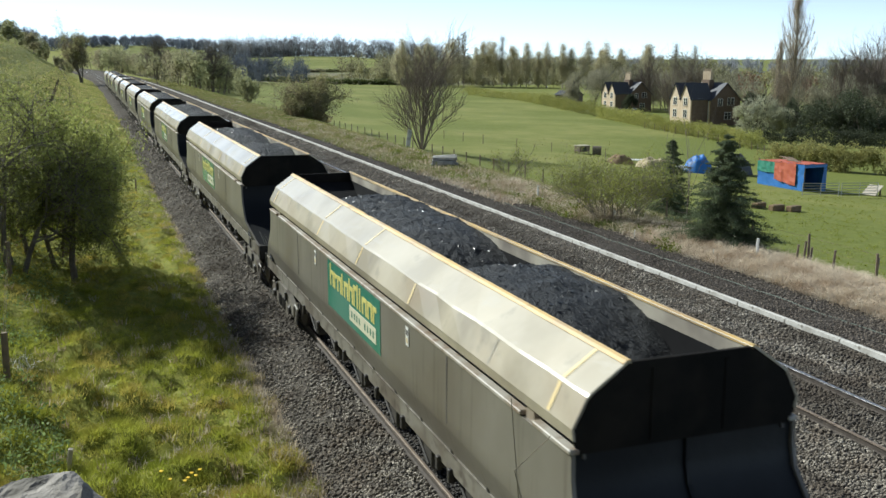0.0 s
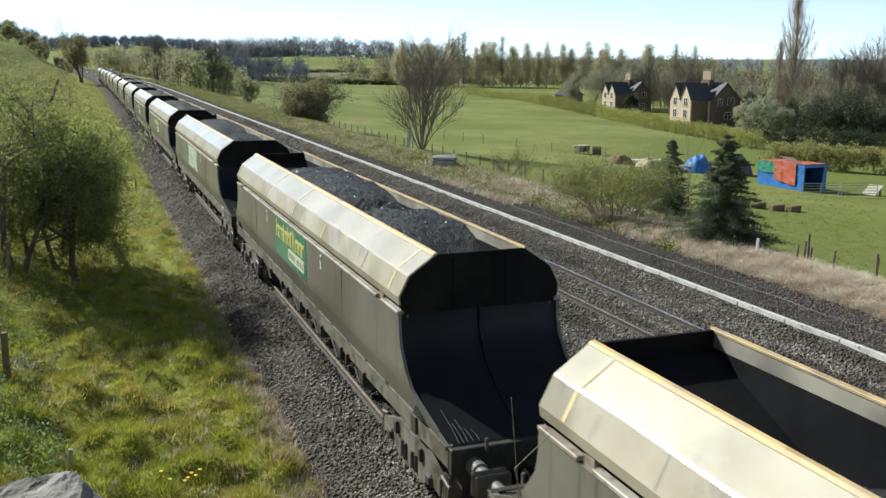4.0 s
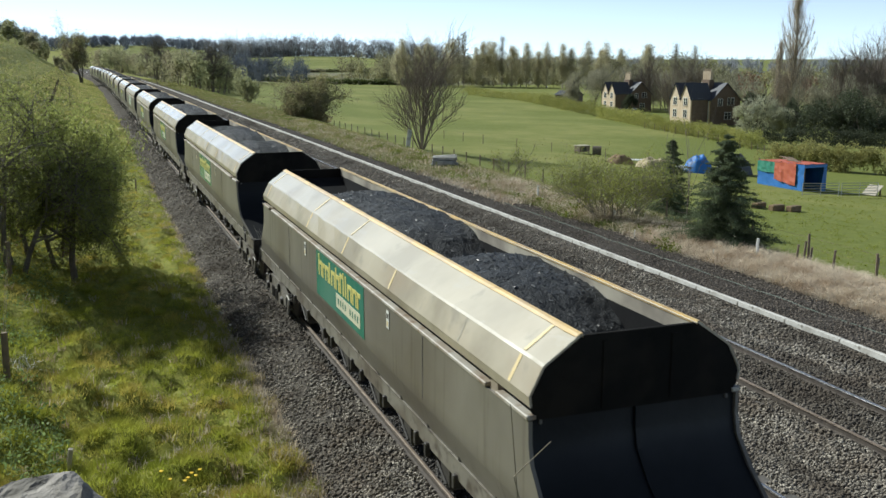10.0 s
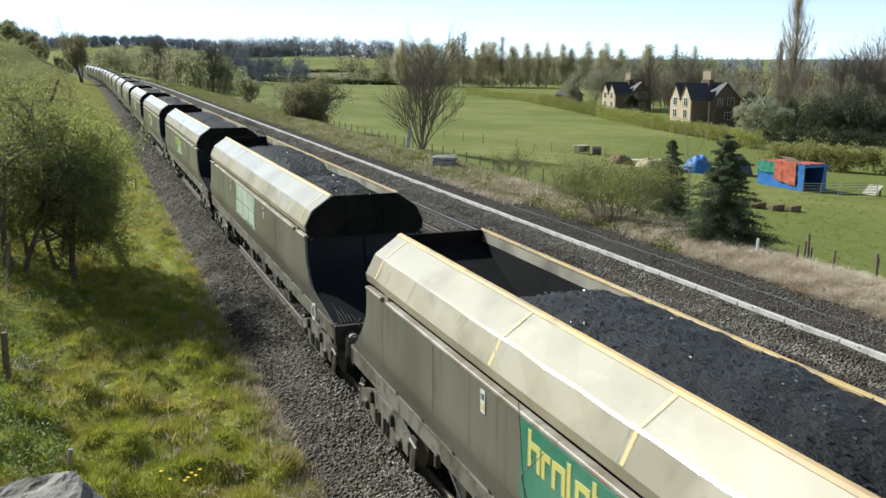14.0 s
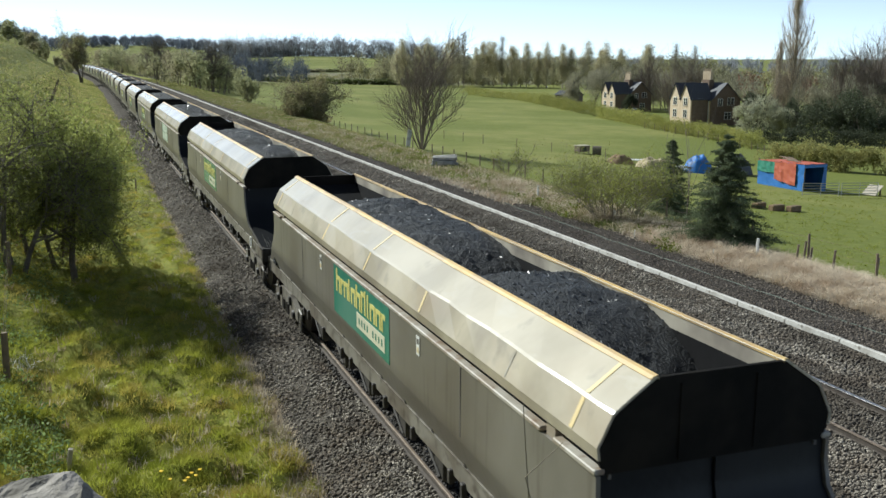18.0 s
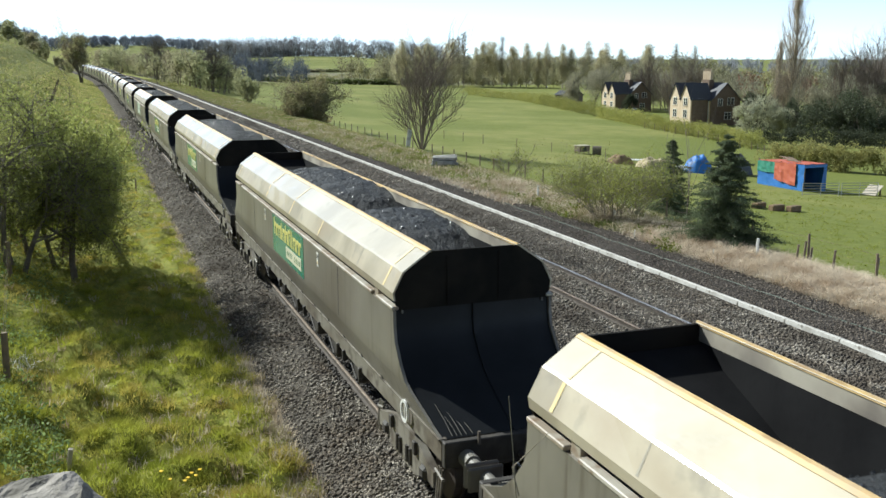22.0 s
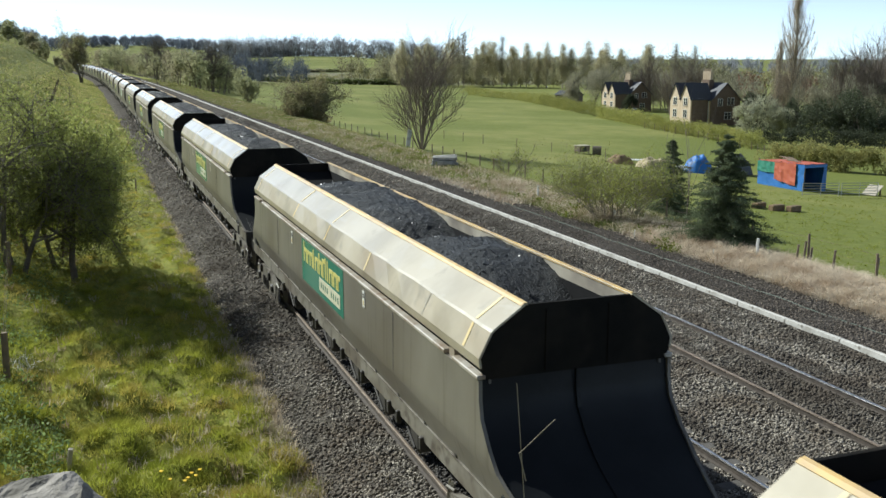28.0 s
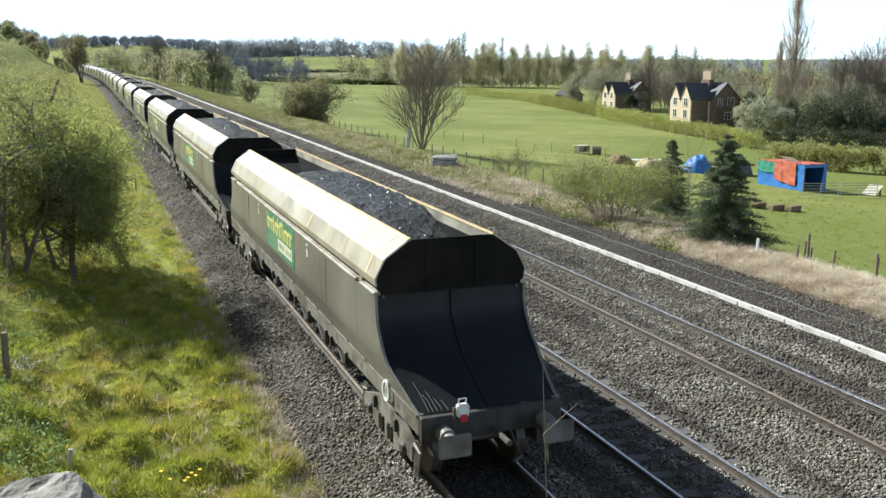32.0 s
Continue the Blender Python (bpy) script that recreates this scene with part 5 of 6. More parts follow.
tagged(b, "bare tree standing above the line-side wood", "tree")
b = put(shrub("bush", 36, 2.4, 2.4, 5.0, 4000, 0.13, "leaf_line", 6, 0.1, lumps=12), 20.5, 169)
tagged(b, "green bush close to the line", "bush")
# the brow wood and the far hill
wood(92, [(120, 980), (215, 985), (345, 940)], 110, 9, 21, 90, 1.1, "twig_far", "leafless wood along the brow of the hill", sink=0.12)
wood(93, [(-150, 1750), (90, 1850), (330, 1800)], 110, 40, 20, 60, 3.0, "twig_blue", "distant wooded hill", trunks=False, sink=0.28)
hedge(56, [(58, 545), (76, 505), (107, 449), (152, 426)], 3.2, 2.6, 130, "leaf_dark", "dark hedge between distant fields", 0.28)
hedge(57, [(112, 690), (160, 705), (235, 735)], 3.4, 3.0, 90, "leaf_line", "hedge across the far fields", 0.4)
hedge(58, [(100, 560), (150, 575), (215, 600)], 3.5, 5.0, 26, "leaf_sallow", "scattered scrub on fallow ground", 0.4)
hedge(60, [(110, 985), (215, 992), (350, 948)], 6.5, 5.0, 40, "twig_far", "undergrowth below the brow wood", 0.8)
# left hillside
wood(94, [(-32, 225), (-27, 262), (-18, 320), (-11, 430)], 16, 2.2, 5.6, 900, 0.22, "leaf_line", "scrubby wood on the brow of the bank")
b = put(tree("ivy_tree", 24, 3, 5.4, 0.16, 3, (9, 6, 5), 0.4, 0.25, 6000, 0.13, 2, 0.35, "bark", "leaf_field", 0.12), -6.2, 262, 1.15, 0, 0, 1.5)
tagged(b, "ivy-clad tree standing over the line", "tree")
b = put(tree("sapling", 26, 1, 3.4, 0.06, 2, (4, 3), 0.4, 0.2, 0, bark="bark", curl=0.3), -7.3, 128.0, 1.0, 0)
tagged(b, "thin leaning bare tree on the bank", "tree")


# ---- cottages ----
def window(parent, x, y, z, w, h, face):
    """A white casement set in a wall; face is the way it looks."""
    def P(a, b, c):
        return (x + c * face[0] - a * face[1], y + c * face[1] + a * face[0], z + b)

    def slab(a0, a1, b0, b1, c0, c1):
        p, q = P(a0, b0, c0), P(a1, b1, c1)
        return [min(p[0], q[0]), max(p[0], q[0]), min(p[1], q[1]), max(p[1], q[1]), min(p[2], q[2]), max(p[2], q[2])]
    win = part("window", blk(*slab(-w / 2, w / 2, 0, h, -0.06, 0.02)), "glass", parent)
    for a0, a1, b0, b1 in ((-w / 2 - 0.09, -w / 2, -0.08, h + 0.1), (w / 2, w / 2 + 0.09, -0.08, h + 0.1), (-w / 2, w / 2, h, h + 0.1), (-0.04, 0.04, 0, h), (-w / 2, w / 2, h * 0.55, h * 0.55 + 0.05)):
        part("frame", blk(*slab(a0, a1, b0, b1, 0.0, 0.06)), "white_paint", win)
    part("sill", blk(*slab(-w / 2 - 0.16, w / 2 + 0.16, -0.16, -0.08, 0.0, 0.14)), "concrete", win)
    return win


def roof_pair(parent, ridge, span, a0, a1, eaves, top, axis):
    """Two slate slopes with thickness over a gabled block, with overhang."""
    for s in (-1, 1):
        e = ridge + s * (span / 2 + 0.3)
        drop = (top - eaves) * 0.3 / (span / 2)
        def P(u, v, z):
            return (v, u, z) if axis == "x" else (u, v, z)
        rows = []
        n = 9
        for k in range(n + 1):
            f = k / n
            u = ridge + (e - ridge) * f
            z = top - (top - eaves + drop) * f
            rows.append([P(u, a0, z + 0.12), P(u, (a0 + a1) / 2, z + 0.12), P(u, a1, z + 0.12)])
        part("roof", loft(rows, (0, 0, -0.12)), "slate", parent, "blue-grey slate slope")
    return parent


def cottage(label):
    h = empty("cottage")
    E1, R1 = 5.0, 7.9
    # front range: twin gables to the railway
    for y0 in (0.0, 3.75):
        y1 = y0 + 3.65
        w = part("front_wall", prism([(y0, -0.8), (y1, -0.8), (y1, E1), ((y0 + y1) / 2, R1), (y0, E1)], "x", 0.0, 0.3), "brick", h, "cream brick gable with sunlight put into its colour")
        for z in (1.0, 3.5):
            window(w, 0.0, (y0 + y1) / 2, z, 1.25, 1.45, (-1, 0))
        roof_pair(h, (y0 + y1) / 2, 3.65, -0.25, 5.2, E1, R1, "x")
    part("side_wall", blk(0.3, 4.4, 0.0, 0.3, -0.8, E1), "brick_dark", h)
    part("side_wall", blk(0.3, 4.4, 7.1, 7.4, -0.8, E1), "brick_dark", h)
    # cross wing at the back
    w = part("gable_wall", prism([(4.4, -0.8), (11.6, -0.8), (11.6, 4.6), (8.0, 7.95), (4.4, 4.6)], "y", -0.9, -0.6), "brick_dark", h, "brick end gable with shade put into its colour")
    window(w, 6.6, -0.9, 3.4, 1.0, 1.3, (0, -1))
    window(w, 9.2, -0.9, 3.6, 1.5, 1.3, (0, -1))
    window(w, 8.6, -0.9, 0.6, 1.5, 1.3, (0, -1))
    part("gable_wall", prism([(4.4, -0.8), (11.6, -0.8), (11.6, 4.6), (8.0, 7.95), (4.4, 4.6)], "y", 7.4, 7.7), "brick_dark", h)
    part("back_wall", blk(11.3, 11.6, -0.6, 7.4, -0.8, 4.6), "brick_dark", h)
    part("inner_wall", blk(4.4, 4.7, -0.6, 7.4, -0.8, 4.6), "brick", h)
    roof_pair(h, 8.0, 7.2, -1.2, 8.0, 4.6, 7.95, "y")
    # clustered chimney
    c = part("chimney", blk(6.0, 7.2, 2.4, 5.2, 5.6, 8.6, 0.05), "brick_dark", h, "tall clustered brick chimney")
    for k in range(4):
        y = 2.72 + k * 0.72
        part("flue", blk(6.3, 6.9, y - 0.28, y + 0.28, 8.6, 10.3, 0.04), "brick_pale", c)
        bm = bmesh.new()
        tube(bm, (6.6, y, 10.3), (6.6, y, 10.9), 0.17, 0.13, n=10)
        part("pot", bm, "brick_pale", c)
    part("gutter", blk(0.3, 4.3, -0.18, -0.06, E1 - 0.28, E1 - 0.16), "white_paint", h)
    part("downpipe", blk(4.25, 4.37, -0.16, -0.04, -0.8, E1 - 0.3), "white_paint", h)
    return tagged(h, label, "house", group="pair of cottages")


c1 = cottage("Victorian brick cottage with twin gables and clustered chimneys")
c1.matrix_basis = pose(103.2, 158.2, ground_z(103, 160) + 0.4) @ Matrix.Scale(0.93, 4)
c2 = copy_thing(c1, pose(114.2, 205.5, ground_z(115, 208) + 0.2) @ Matrix.Scale(0.90, 4))
barn = empty("shed")
w = part("wall", prism([(0, -0.5), (4.5, -0.5), (4.5, 2.4), (2.25, 3.5), (0, 2.4)], "y", 0, 6.5), "timber", barn)
roof_pair(barn, 2.25, 4.5, -0.3, 6.8, 2.4, 3.5, "y")
barn.matrix_basis = pose(126, 249, ground_z(127, 250), 0, 0, 25)
tagged(barn, "low dark timber garden shed with a felt roof", "shed")


# ---- parked cars by the cottages ----
def small_car(x, y, turn, label, paint):
    c = empty("car", pose(x, y, ground_z(x, y) + 0.1, 0, 0, turn))
    body = prism([(-2.0, 0.25), (2.0, 0.25), (2.02, 0.7), (1.85, 0.85), (1.0, 0.95), (0.45, 1.42), (-1.2, 1.45), (-1.95, 0.95)], "y", -0.82, 0.82)
    bmesh.ops.bevel(body, geom=list(body.edges), offset=0.06, segments=2, affect="EDGES")
    b = part("body", body, paint, c)
    for s in (-1, 1):
        part("side_window", prism([(-1.5, 1.0), (0.75, 1.0), (0.35, 1.36), (-1.15, 1.38)], "y", 0.825 * s - 0.01, 0.825 * s + 0.01), "glass", b)
        for d in (-1.25, 1.25):
            bm = bmesh.new()
            tube(bm, (d, 0.7 * s, 0.3), (d, 0.86 * s, 0.3), 0.31, n=16)
            part("wheel", bm, "wheel", c)
    return tagged(c, label, "car")


small_car(104.5, 188.0, 30, "pale parked car behind the hedge", "white_paint")
small_car(112.0, 192.0, 200, "dark parked car between the cottages", "glass")

# ---- paddock: shelter of tarpaulins ----
tz = ground_z(51.3, 68)
sh = empty("tarpaulin_shelter", pose(49.9, 64.2, tz))
W, D, H1, H2 = 2.3, 5.9, 2.35, 2.15
def draped(p0, p1, p2, p3, n, m, amp, seed):
    """A sagging sheet between four corners."""
    rows = []
    for j in range(m + 1):
        r = []
        for i in range(n + 1):
            u, v = i / n, j / m
            p = (Vector(p0) * (1 - u) + Vector(p1) * u) * (1 - v) + (Vector(p3) * (1 - u) + Vector(p2) * u) * v
            r.append(p + Vector((1, 0.6, 0.7)) * amp * noise.noise((u * 5, v * 4, seed)))
        rows.append(r)
    return rows


part("side_sheet", loft(draped((0, 0, 0), (0, D, 0), (0, D, H2), (0, 0, H1), 20, 8, 0.09, 1), (0.02, 0, 0)), "tarp_blue", sh, "blue tarpaulin side")
part("side_sheet", loft(draped((W, 0, 0), (W, D, 0), (W, D, H2), (W, 0, H1), 12, 6, 0.06, 2), (0.02, 0, 0)), "tarp_blue", sh)
part("back_sheet", loft(draped((0, D, 0), (W, D, 0), (W, D, H2), (0, D, H2), 8, 6, 0.06, 3), (0, 0.02, 0)), "tarp_blue", sh)
part("roof_sheet", loft(draped((-0.05, -0.1, H1), (W + 0.05, -0.1, H1), (W + 0.05, D, H2), (-0.05, D, H2), 8, 16, 0.10, 4), (0, 0, 0.02)), "tarp_red", sh, "faded red roof sheet")
part("patch", loft(draped((-0.07, 3.6, 1.25), (-0.07, D, 1.25), (-0.07, D, H2 + 0.03), (-0.07, 3.6, H2 + 0.05), 8, 5, 0.07, 5), (-0.015, 0, 0)), "tarp_green", sh, "green tarpaulin patch")
part("patch", loft(draped((-0.10, 0.9, 0.45), (-0.10, 3.6, 0.75), (-0.10, 3.6, H2 + 0.06), (-0.10, 0.9, H1 + 0.03), 9, 6, 0.07, 6), (-0.015, 0, 0)), "tarp_red", sh, "red tarpaulin patch")
for x in (0.06, W - 0.06):
    for y in (0.0, D / 2, D - 0.05):
        bm = bmesh.new()
        tube(bm, (x, y + 0.03, -0.3), (x, y + 0.03, H1), 0.05, n=8)
        part("post", bm, "timber", sh)
part("front_valance", loft(draped((0, -0.02, H1 - 0.28), (W, -0.02, H1 - 0.28), (W, -0.02, H1), (0, -0.02, H1), 10, 2, 0.03, 7), (0, -0.015, 0)), "tarp_blue", sh)
part("front_flap", loft(draped((W - 0.55, -0.02, 0), (W, -0.02, 0), (W, -0.02, H1), (W - 0.25, -0.02, H1), 4, 8, 0.05, 8), (0, -0.015, 0)), "tarp_blue", sh)
for k in range(4):
    bm = blk(0.2 + 0.5 * k, 0.32 + 0.5 * k, 0.8 + 0.9 * k, 2.4 + 0.9 * k, H1 + 0.1, H1 + 0.18, m=None)
    part("roof_batten", bm, "timber", sh)
tagged(sh, "livestock shelter of blue, red and green tarpaulins on posts", "shelter")


def post_at(name, x, y, h, r, material, label, lean=0.0, square=True, group="", z=None):
    bm = bmesh.new()
    if square:
        box(bm, -r, r, -r, r, -0.3, h, r * 0.2)
    else:
        tube(bm, (0, 0, -0.3), (0, 0, h), r, r * 0.9, n=9)
    o = part(name, bm, material)
    o.matrix_basis = pose(x, y, ground_z(x, y) if z is None else z, lean, lean * 0.6, x * 37 % 40)
    return tagged(o, label, "post", group=group)


# metal hurdles
hz = ground_z(49, 60)
for k in range(2):
    g = empty("metal_hurdle", pose(47.6 + 3.1 * k, 61.6 - 0.9 * k, hz - 0.05, 0, 0, -16))
    for z in (0.2, 0.42, 0.64, 0.86, 1.06):
        bm = bmesh.new()
        tube(bm, (0, 0, z), (3.0, 0, z), 0.028, n=6)
        part("rail", bm, "metal_grey", g)
    for x in (0.0, 1.5, 3.0):
        bm = bmesh.new()
        tube(bm, (x, 0, 0), (x, 0, 1.1), 0.03, n=6)
        part("upright", bm, "metal_grey", g)
    tagged(g, "galvanised steel livestock hurdle before the shelter", "hurdle", group="hurdles")
# plank ramp, red trough, rail fence at the paddock's end
g = empty("plank_ramp", pose(54.3, 60.8, ground_z(54.5, 61), 0, 0, 20))
for k in range(4):
    part("plank", blk(0.0, 1.5, 0.30 * k, 0.30 * k + 0.27, 0.0, 0.05, m=pose(0, 0, 0.05, 0, -28, 0)), "plank_pale", g)
for y in (0.1, 1.0):
    part("prop", blk(1.1, 1.2, y, y + 0.1, 0, 0.62), "timber", g)
tagged(g, "pale plank ramp propped in the paddock", "ramp")
g = empty("rail_fence", pose(56.2, 60.8, ground_z(57, 60), 0, 0, -20))
for x in (0, 2.0, 4.0):
    part("post", blk(x - 0.06, x + 0.06, -0.06, 0.06, -0.3, 1.3), "timber", g)
for z in (0.35, 0.75, 1.15):
    part("rail", blk(-0.1, 4.1, -0.10, -0.06, z, z + 0.12), "plank_pale", g)
tagged(g, "weathered pale wooden rail fence", "fence")
o = part("feed_trough", blk(0, 1.4, 0, 0.6, 0, 0.45, 0.05), "tarp_red")
o.matrix_basis = pose(55.6, 58.6, ground_z(56, 59), 0, 0, 15)
tagged(o, "red plastic feed trough on the grass", "trough")
for k, (x, y, a) in enumerate(((37.4, 54.0, 20), (38.0, 52.9, 5), (39.0, 52.4, 12))):
    o = part("straw_bale", blk(-0.55, 0.55, -0.25, 0.25, 0, 0.42, 0.06), "straw")
    o.matrix_basis = pose(x, y, ground_z(x, y) - 0.02, 0, 0, a)
    tagged(o, "brown weathered straw bale lying in the paddock", "bale", group="bales")
# hen house and wheel in the field
g = empty("hen_house", pose(46.0, 96.0, ground_z(46, 96), 0, 0, 10) @ Matrix.Scale(0.8, 4))
part("body", blk(0, 1.8, 0, 1.2, 0.25, 1.05, 0.02), "timber", g)
part("roof", blk(-0.1, 1.9, -0.1, 1.3, 1.05, 1.13, 0.02), "plank_pale", g, "pale flat roof")
for x in (0.08, 1.72):
    for y in (0.08, 1.12):
        part("leg", blk(x - 0.05, x + 0.05, y - 0.05, y + 0.05, -0.1, 0.25), "timber", g)
part("door", blk(0.5, 1.2, -0.03, 0.0, 0.3, 0.95), "glass", g)
tagged(g, "small hen house on legs with a pale roof", "hen house")
bm = bmesh.new()
tube(bm, (0, -0.5, 0.5), (0, 0.5, 0.5), 0.5, n=18)
o = part("round_bale", bm, "bark")
o.matrix_basis = pose(48.2, 96.0, ground_z(48, 96) - 0.04, 0, 0, 60)
tagged(o, "dark round bale beside the hen house", "bale")
# heaps and sheets by the spruces
def heap(name, x, y, rx, ry, h, material, label, seed, amp=0.25):
    vs, fs, n, m = [], [], 14, 20
    for j in range(n + 1):
        for i in range(m):
            a, f = i * math.tau / m, j / n
            r = f * (1 + amp * noise.noise((math.cos(a) * 1.5, math.sin(a) * 1.5, seed)))
            z = h * (1 - f ** 3.2) * (1 + amp * 1.4 * noise.noise((math.cos(a) * f * 3, math.sin(a) * f * 3, seed + 2)))
            vs.append((rx * r * math.cos(a), ry * r * math.sin(a), z - 0.03))
    for j in range(n):
        for i in range(m):
            fs.append((j * m + i, j * m + (i + 1) % m, (j + 1) * m + (i + 1) % m, (j + 1) * m + i))
    o = part(name, (vs, [], fs), material, smooth=True)
    o.matrix_basis = pose(x, y, ground_z(x, y))
    return tagged(o, label, name.split("_")[-1])


heap("sheeted_mound", 50.2, 79.4, 1.5, 1.3, 1.6, "tarp_blue", "heap sheeted over with blue tarpaulin", 3)
heap("sand_mound", 47.2, 82.6, 2.1, 1.6, 0.95, "sand", "heap of pale sand and rubble", 5, 0.4)
heap("earth_mound", 45.5, 86.5, 1.6, 1.2, 0.8, "straw", "low heap of brown earth", 8, 0.4)
heap("sheeted_mound", 53.2, 78.0, 1.9, 1.5, 1.9, "dark_sheet", "heap under a dark sheet", 9)
o = part("board", blk(0, 2.3, 0, 0.9, 0, 0.06), "white_paint")
o.matrix_basis = pose(48.5, 90.8, ground_z(49.5, 91) + 0.03, 4, 3, -20)
tagged(o, "white board lying on the grass", "board")
o = part("board", blk(0, 1.4, 0, 0.7, 0, 0.06), "white_paint")
o.matrix_basis = pose(48.0, 79.3, ground_z(48.4, 79.5) + 0.22, 24, 0, 10)
tagged(o, "white board leaning on a heap", "board")
# stack of old trough lids by the line
g = empty("concrete_stack", pose(15.3, 59.4, ground_z(15.6, 60) - 0.02, 0, 0, -25))
for k in range(3):
    for j in range(3):
        part("slab", blk(0, 1.5 + 0.06 * ((k * 7 + j) % 3), 0.42 * j, 0.42 * j + 0.36, 0.2 * k, 0.2 * k + 0.18, 0.015, m=pose(0.05 * ((k * 5 + j * 3) % 4), 0.03 * k, 0.16, 2 * ((k + j) % 3) - 2, 3 * ((k * 2 + j) % 3) - 3, 4 * ((k + 2 * j) % 3) - 4)), "concrete_old", g)
tagged(g, "stack of grey concrete trough slabs on the verge", "concrete stack")
o = part("leaning_slab", blk(-0.25, 0.25, -0.06, 0.06, -0.2, 2.0, 0.02), "concrete_old")
o.matrix_basis = pose(23.9, 90.6, ground_z(23.9, 90.6), 0, 9, 20)
tagged(o, "grey upright slab leaning beside the bare tree", "slab")

# ---- fences ----
def fence(name, pts, gap, h, label, group, wires=3, r=0.05, material="timber"):
    """A run of posts with wires; posts and wires are its parts."""
    f = empty(name)
    P = []
    for (x0, y0), (x1, y1) in zip(pts, pts[1:]):
        n = max(1, int(math.hypot(x1 - x0, y1 - y0) / gap))
        P += [(x0 + (x1 - x0) * k / n, y0 + (y1 - y0) * k / n) for k in range(n)]
    P.append(pts[-1])
    mesh = None
    tops = []
    for k, (x, y) in enumerate(P):
        if mesh is None:
            bm = bmesh.new()
            tube(bm, (0, 0, -0.3), (0, 0, h), r, r * 0.9, n=7)
            o = part("post", bm, material, f)
            mesh = o.data
        else:
            o = new("post", mesh)
            o.parent = f
        z = ground_z(x, y)
        o.matrix_basis = pose(x, y, z + 0.08 * noise.noise((x, y, 1)), 4 * noise.noise((x, y, 2)), 4 * noise.noise((x, y, 3)))
        tops.append((x, y, z))
    for w in range(wires):
        zz = h * (0.92 - 0.32 * w)
        bm = loft([[(x, y, z + zz + 0.004), (x - 0.0035, y, z + zz - 0.002), (x + 0.0035, y, z + zz - 0.002), (x, y, z + zz + 0.004)] for x, y, z in tops])
        part("wire", bm, "timber", f)
    return tagged(f, label, "fence", group=group)


fence("wire_fence", [(17.6, 16), (18.3, 24), (18.6, 34), (20.5, 48), (21.5, 66), (22.5, 90), (23.5, 130), (22.5, 180)], 3.0, 1.15, "post and wire fence at the foot of the railway verge", "")
fence("field_fence", [(33, 118), (38, 105), (43, 97), (47, 92)], 3.2, 1.05, "light wire fence across the field", "", 2, 0.04)
fence("bank_fence", [(-7.56, 19.7), (-8.0, 28), (-8.6, 44), (-9.0, 80), (-9.4, 130), (-10, 190)], 4.2, 0.98, "grey weathered timber post fence on the bank", "", 2, 0.07)
fence("hedge_fence", [(80.6, 138), (79.2, 121), (75.6, 104), (70, 92)], 3.0, 1.1, "wooden post fence along the hedge", "", 2, 0.05)
for x, y, h in ((16.56, 27.9, 0.78), (15.6, 44.0, 0.75), (16.0, 37.0, 0.5)):
    post_at("marker_post", x, y, h, 0.042, "white_paint", "short white marker post in the dry grass", 2, group="marker posts")
for x, y, h in ((15.2, 28.6, 0.4), (14.6, 33.0, 0.45)):
    post_at("stake", x, y, h, 0.02, "white_paint", "thin white stake beside the cable", 3)
for x, y, h in ((17.5, 26.92, 0.8), (17.88, 27.0, 0.95), (18.23, 27.06, 0.75), (17.76, 25.42, 0.9), (19.06, 24.79, 0.85)):
    post_at("fence_post", x, y, h, 0.045, "timber", "weathered timber post at the end of the verge", 3, square=False, group="verge posts")
post_at("stake", -6.42, 15.7, 0.42, 0.035, "plank_pale", "broken pale stake leaning in the bank grass", 14)
post_at("stake", -3.6, 52.0, 0.85, 0.03, "timber", "thin dark stake on the grass bank", 2)
o = part("cable", strip([(13.10, -0.19), (13.109, -0.172), (13.118, -0.19)], [10 + 0.5 * k for k in range(120)], 0.10), "cable")
tagged(o, "thin pale green cable lying along the cinder path", "cable")

# ---- coping stone on the bridge's wing wall, beside the camera ----
def boulder(seed, rx, ry, rz):
    bm = bmesh.new()
    bmesh.ops.create_icosphere(bm, subdivisions=4, radius=1.0)
    for v in bm.verts:
        d = v.co.normalized()
        k = 1 + 0.22 * noise.noise(d * 1.6 + Vector((seed, 0, 0))) + 0.07 * noise.noise(d * 5 + Vector((seed, 3, 0))) + 0.03 * noise.noise(d * 13)
        c = d * k
        c.z = min(c.z, 0.36 + 0.44 * d.x + 0.12 * noise.noise(d * 3))
        v.co = Vector((c.x * rx, c.y * ry, c.z * rz))
    return bm


STONE = (-6.13, 4.56, 4.69)
wall = part("wing_wall", blk(STONE[0] - 0.6, STONE[0] + 0.30, STONE[1] - 4.0, STONE[1] + 0.10, -0.5, STONE[2] - 0.12, 0.03), "rock")
tagged(wall, "rough stone wing wall of the bridge", "wall", kind="structure")
box_w = part("wing_wall", blk(STONE[0] + 0.31, STONE[0] + 1.9, STONE[1] - 4.0, STONE[1] - 1.3, -0.5, STONE[2] - 0.13, 0.03), "rock")
tagged(box_w, "rough stone return of the wing wall", "wall", kind="structure")
o = part("coping_stone", boulder(2, 0.30, 0.30, 0.24), "rock")
o.matrix_basis = pose(*STONE, 0, 0, 25)
tagged(o, "weathered grey coping stone on the wing wall", "stone")


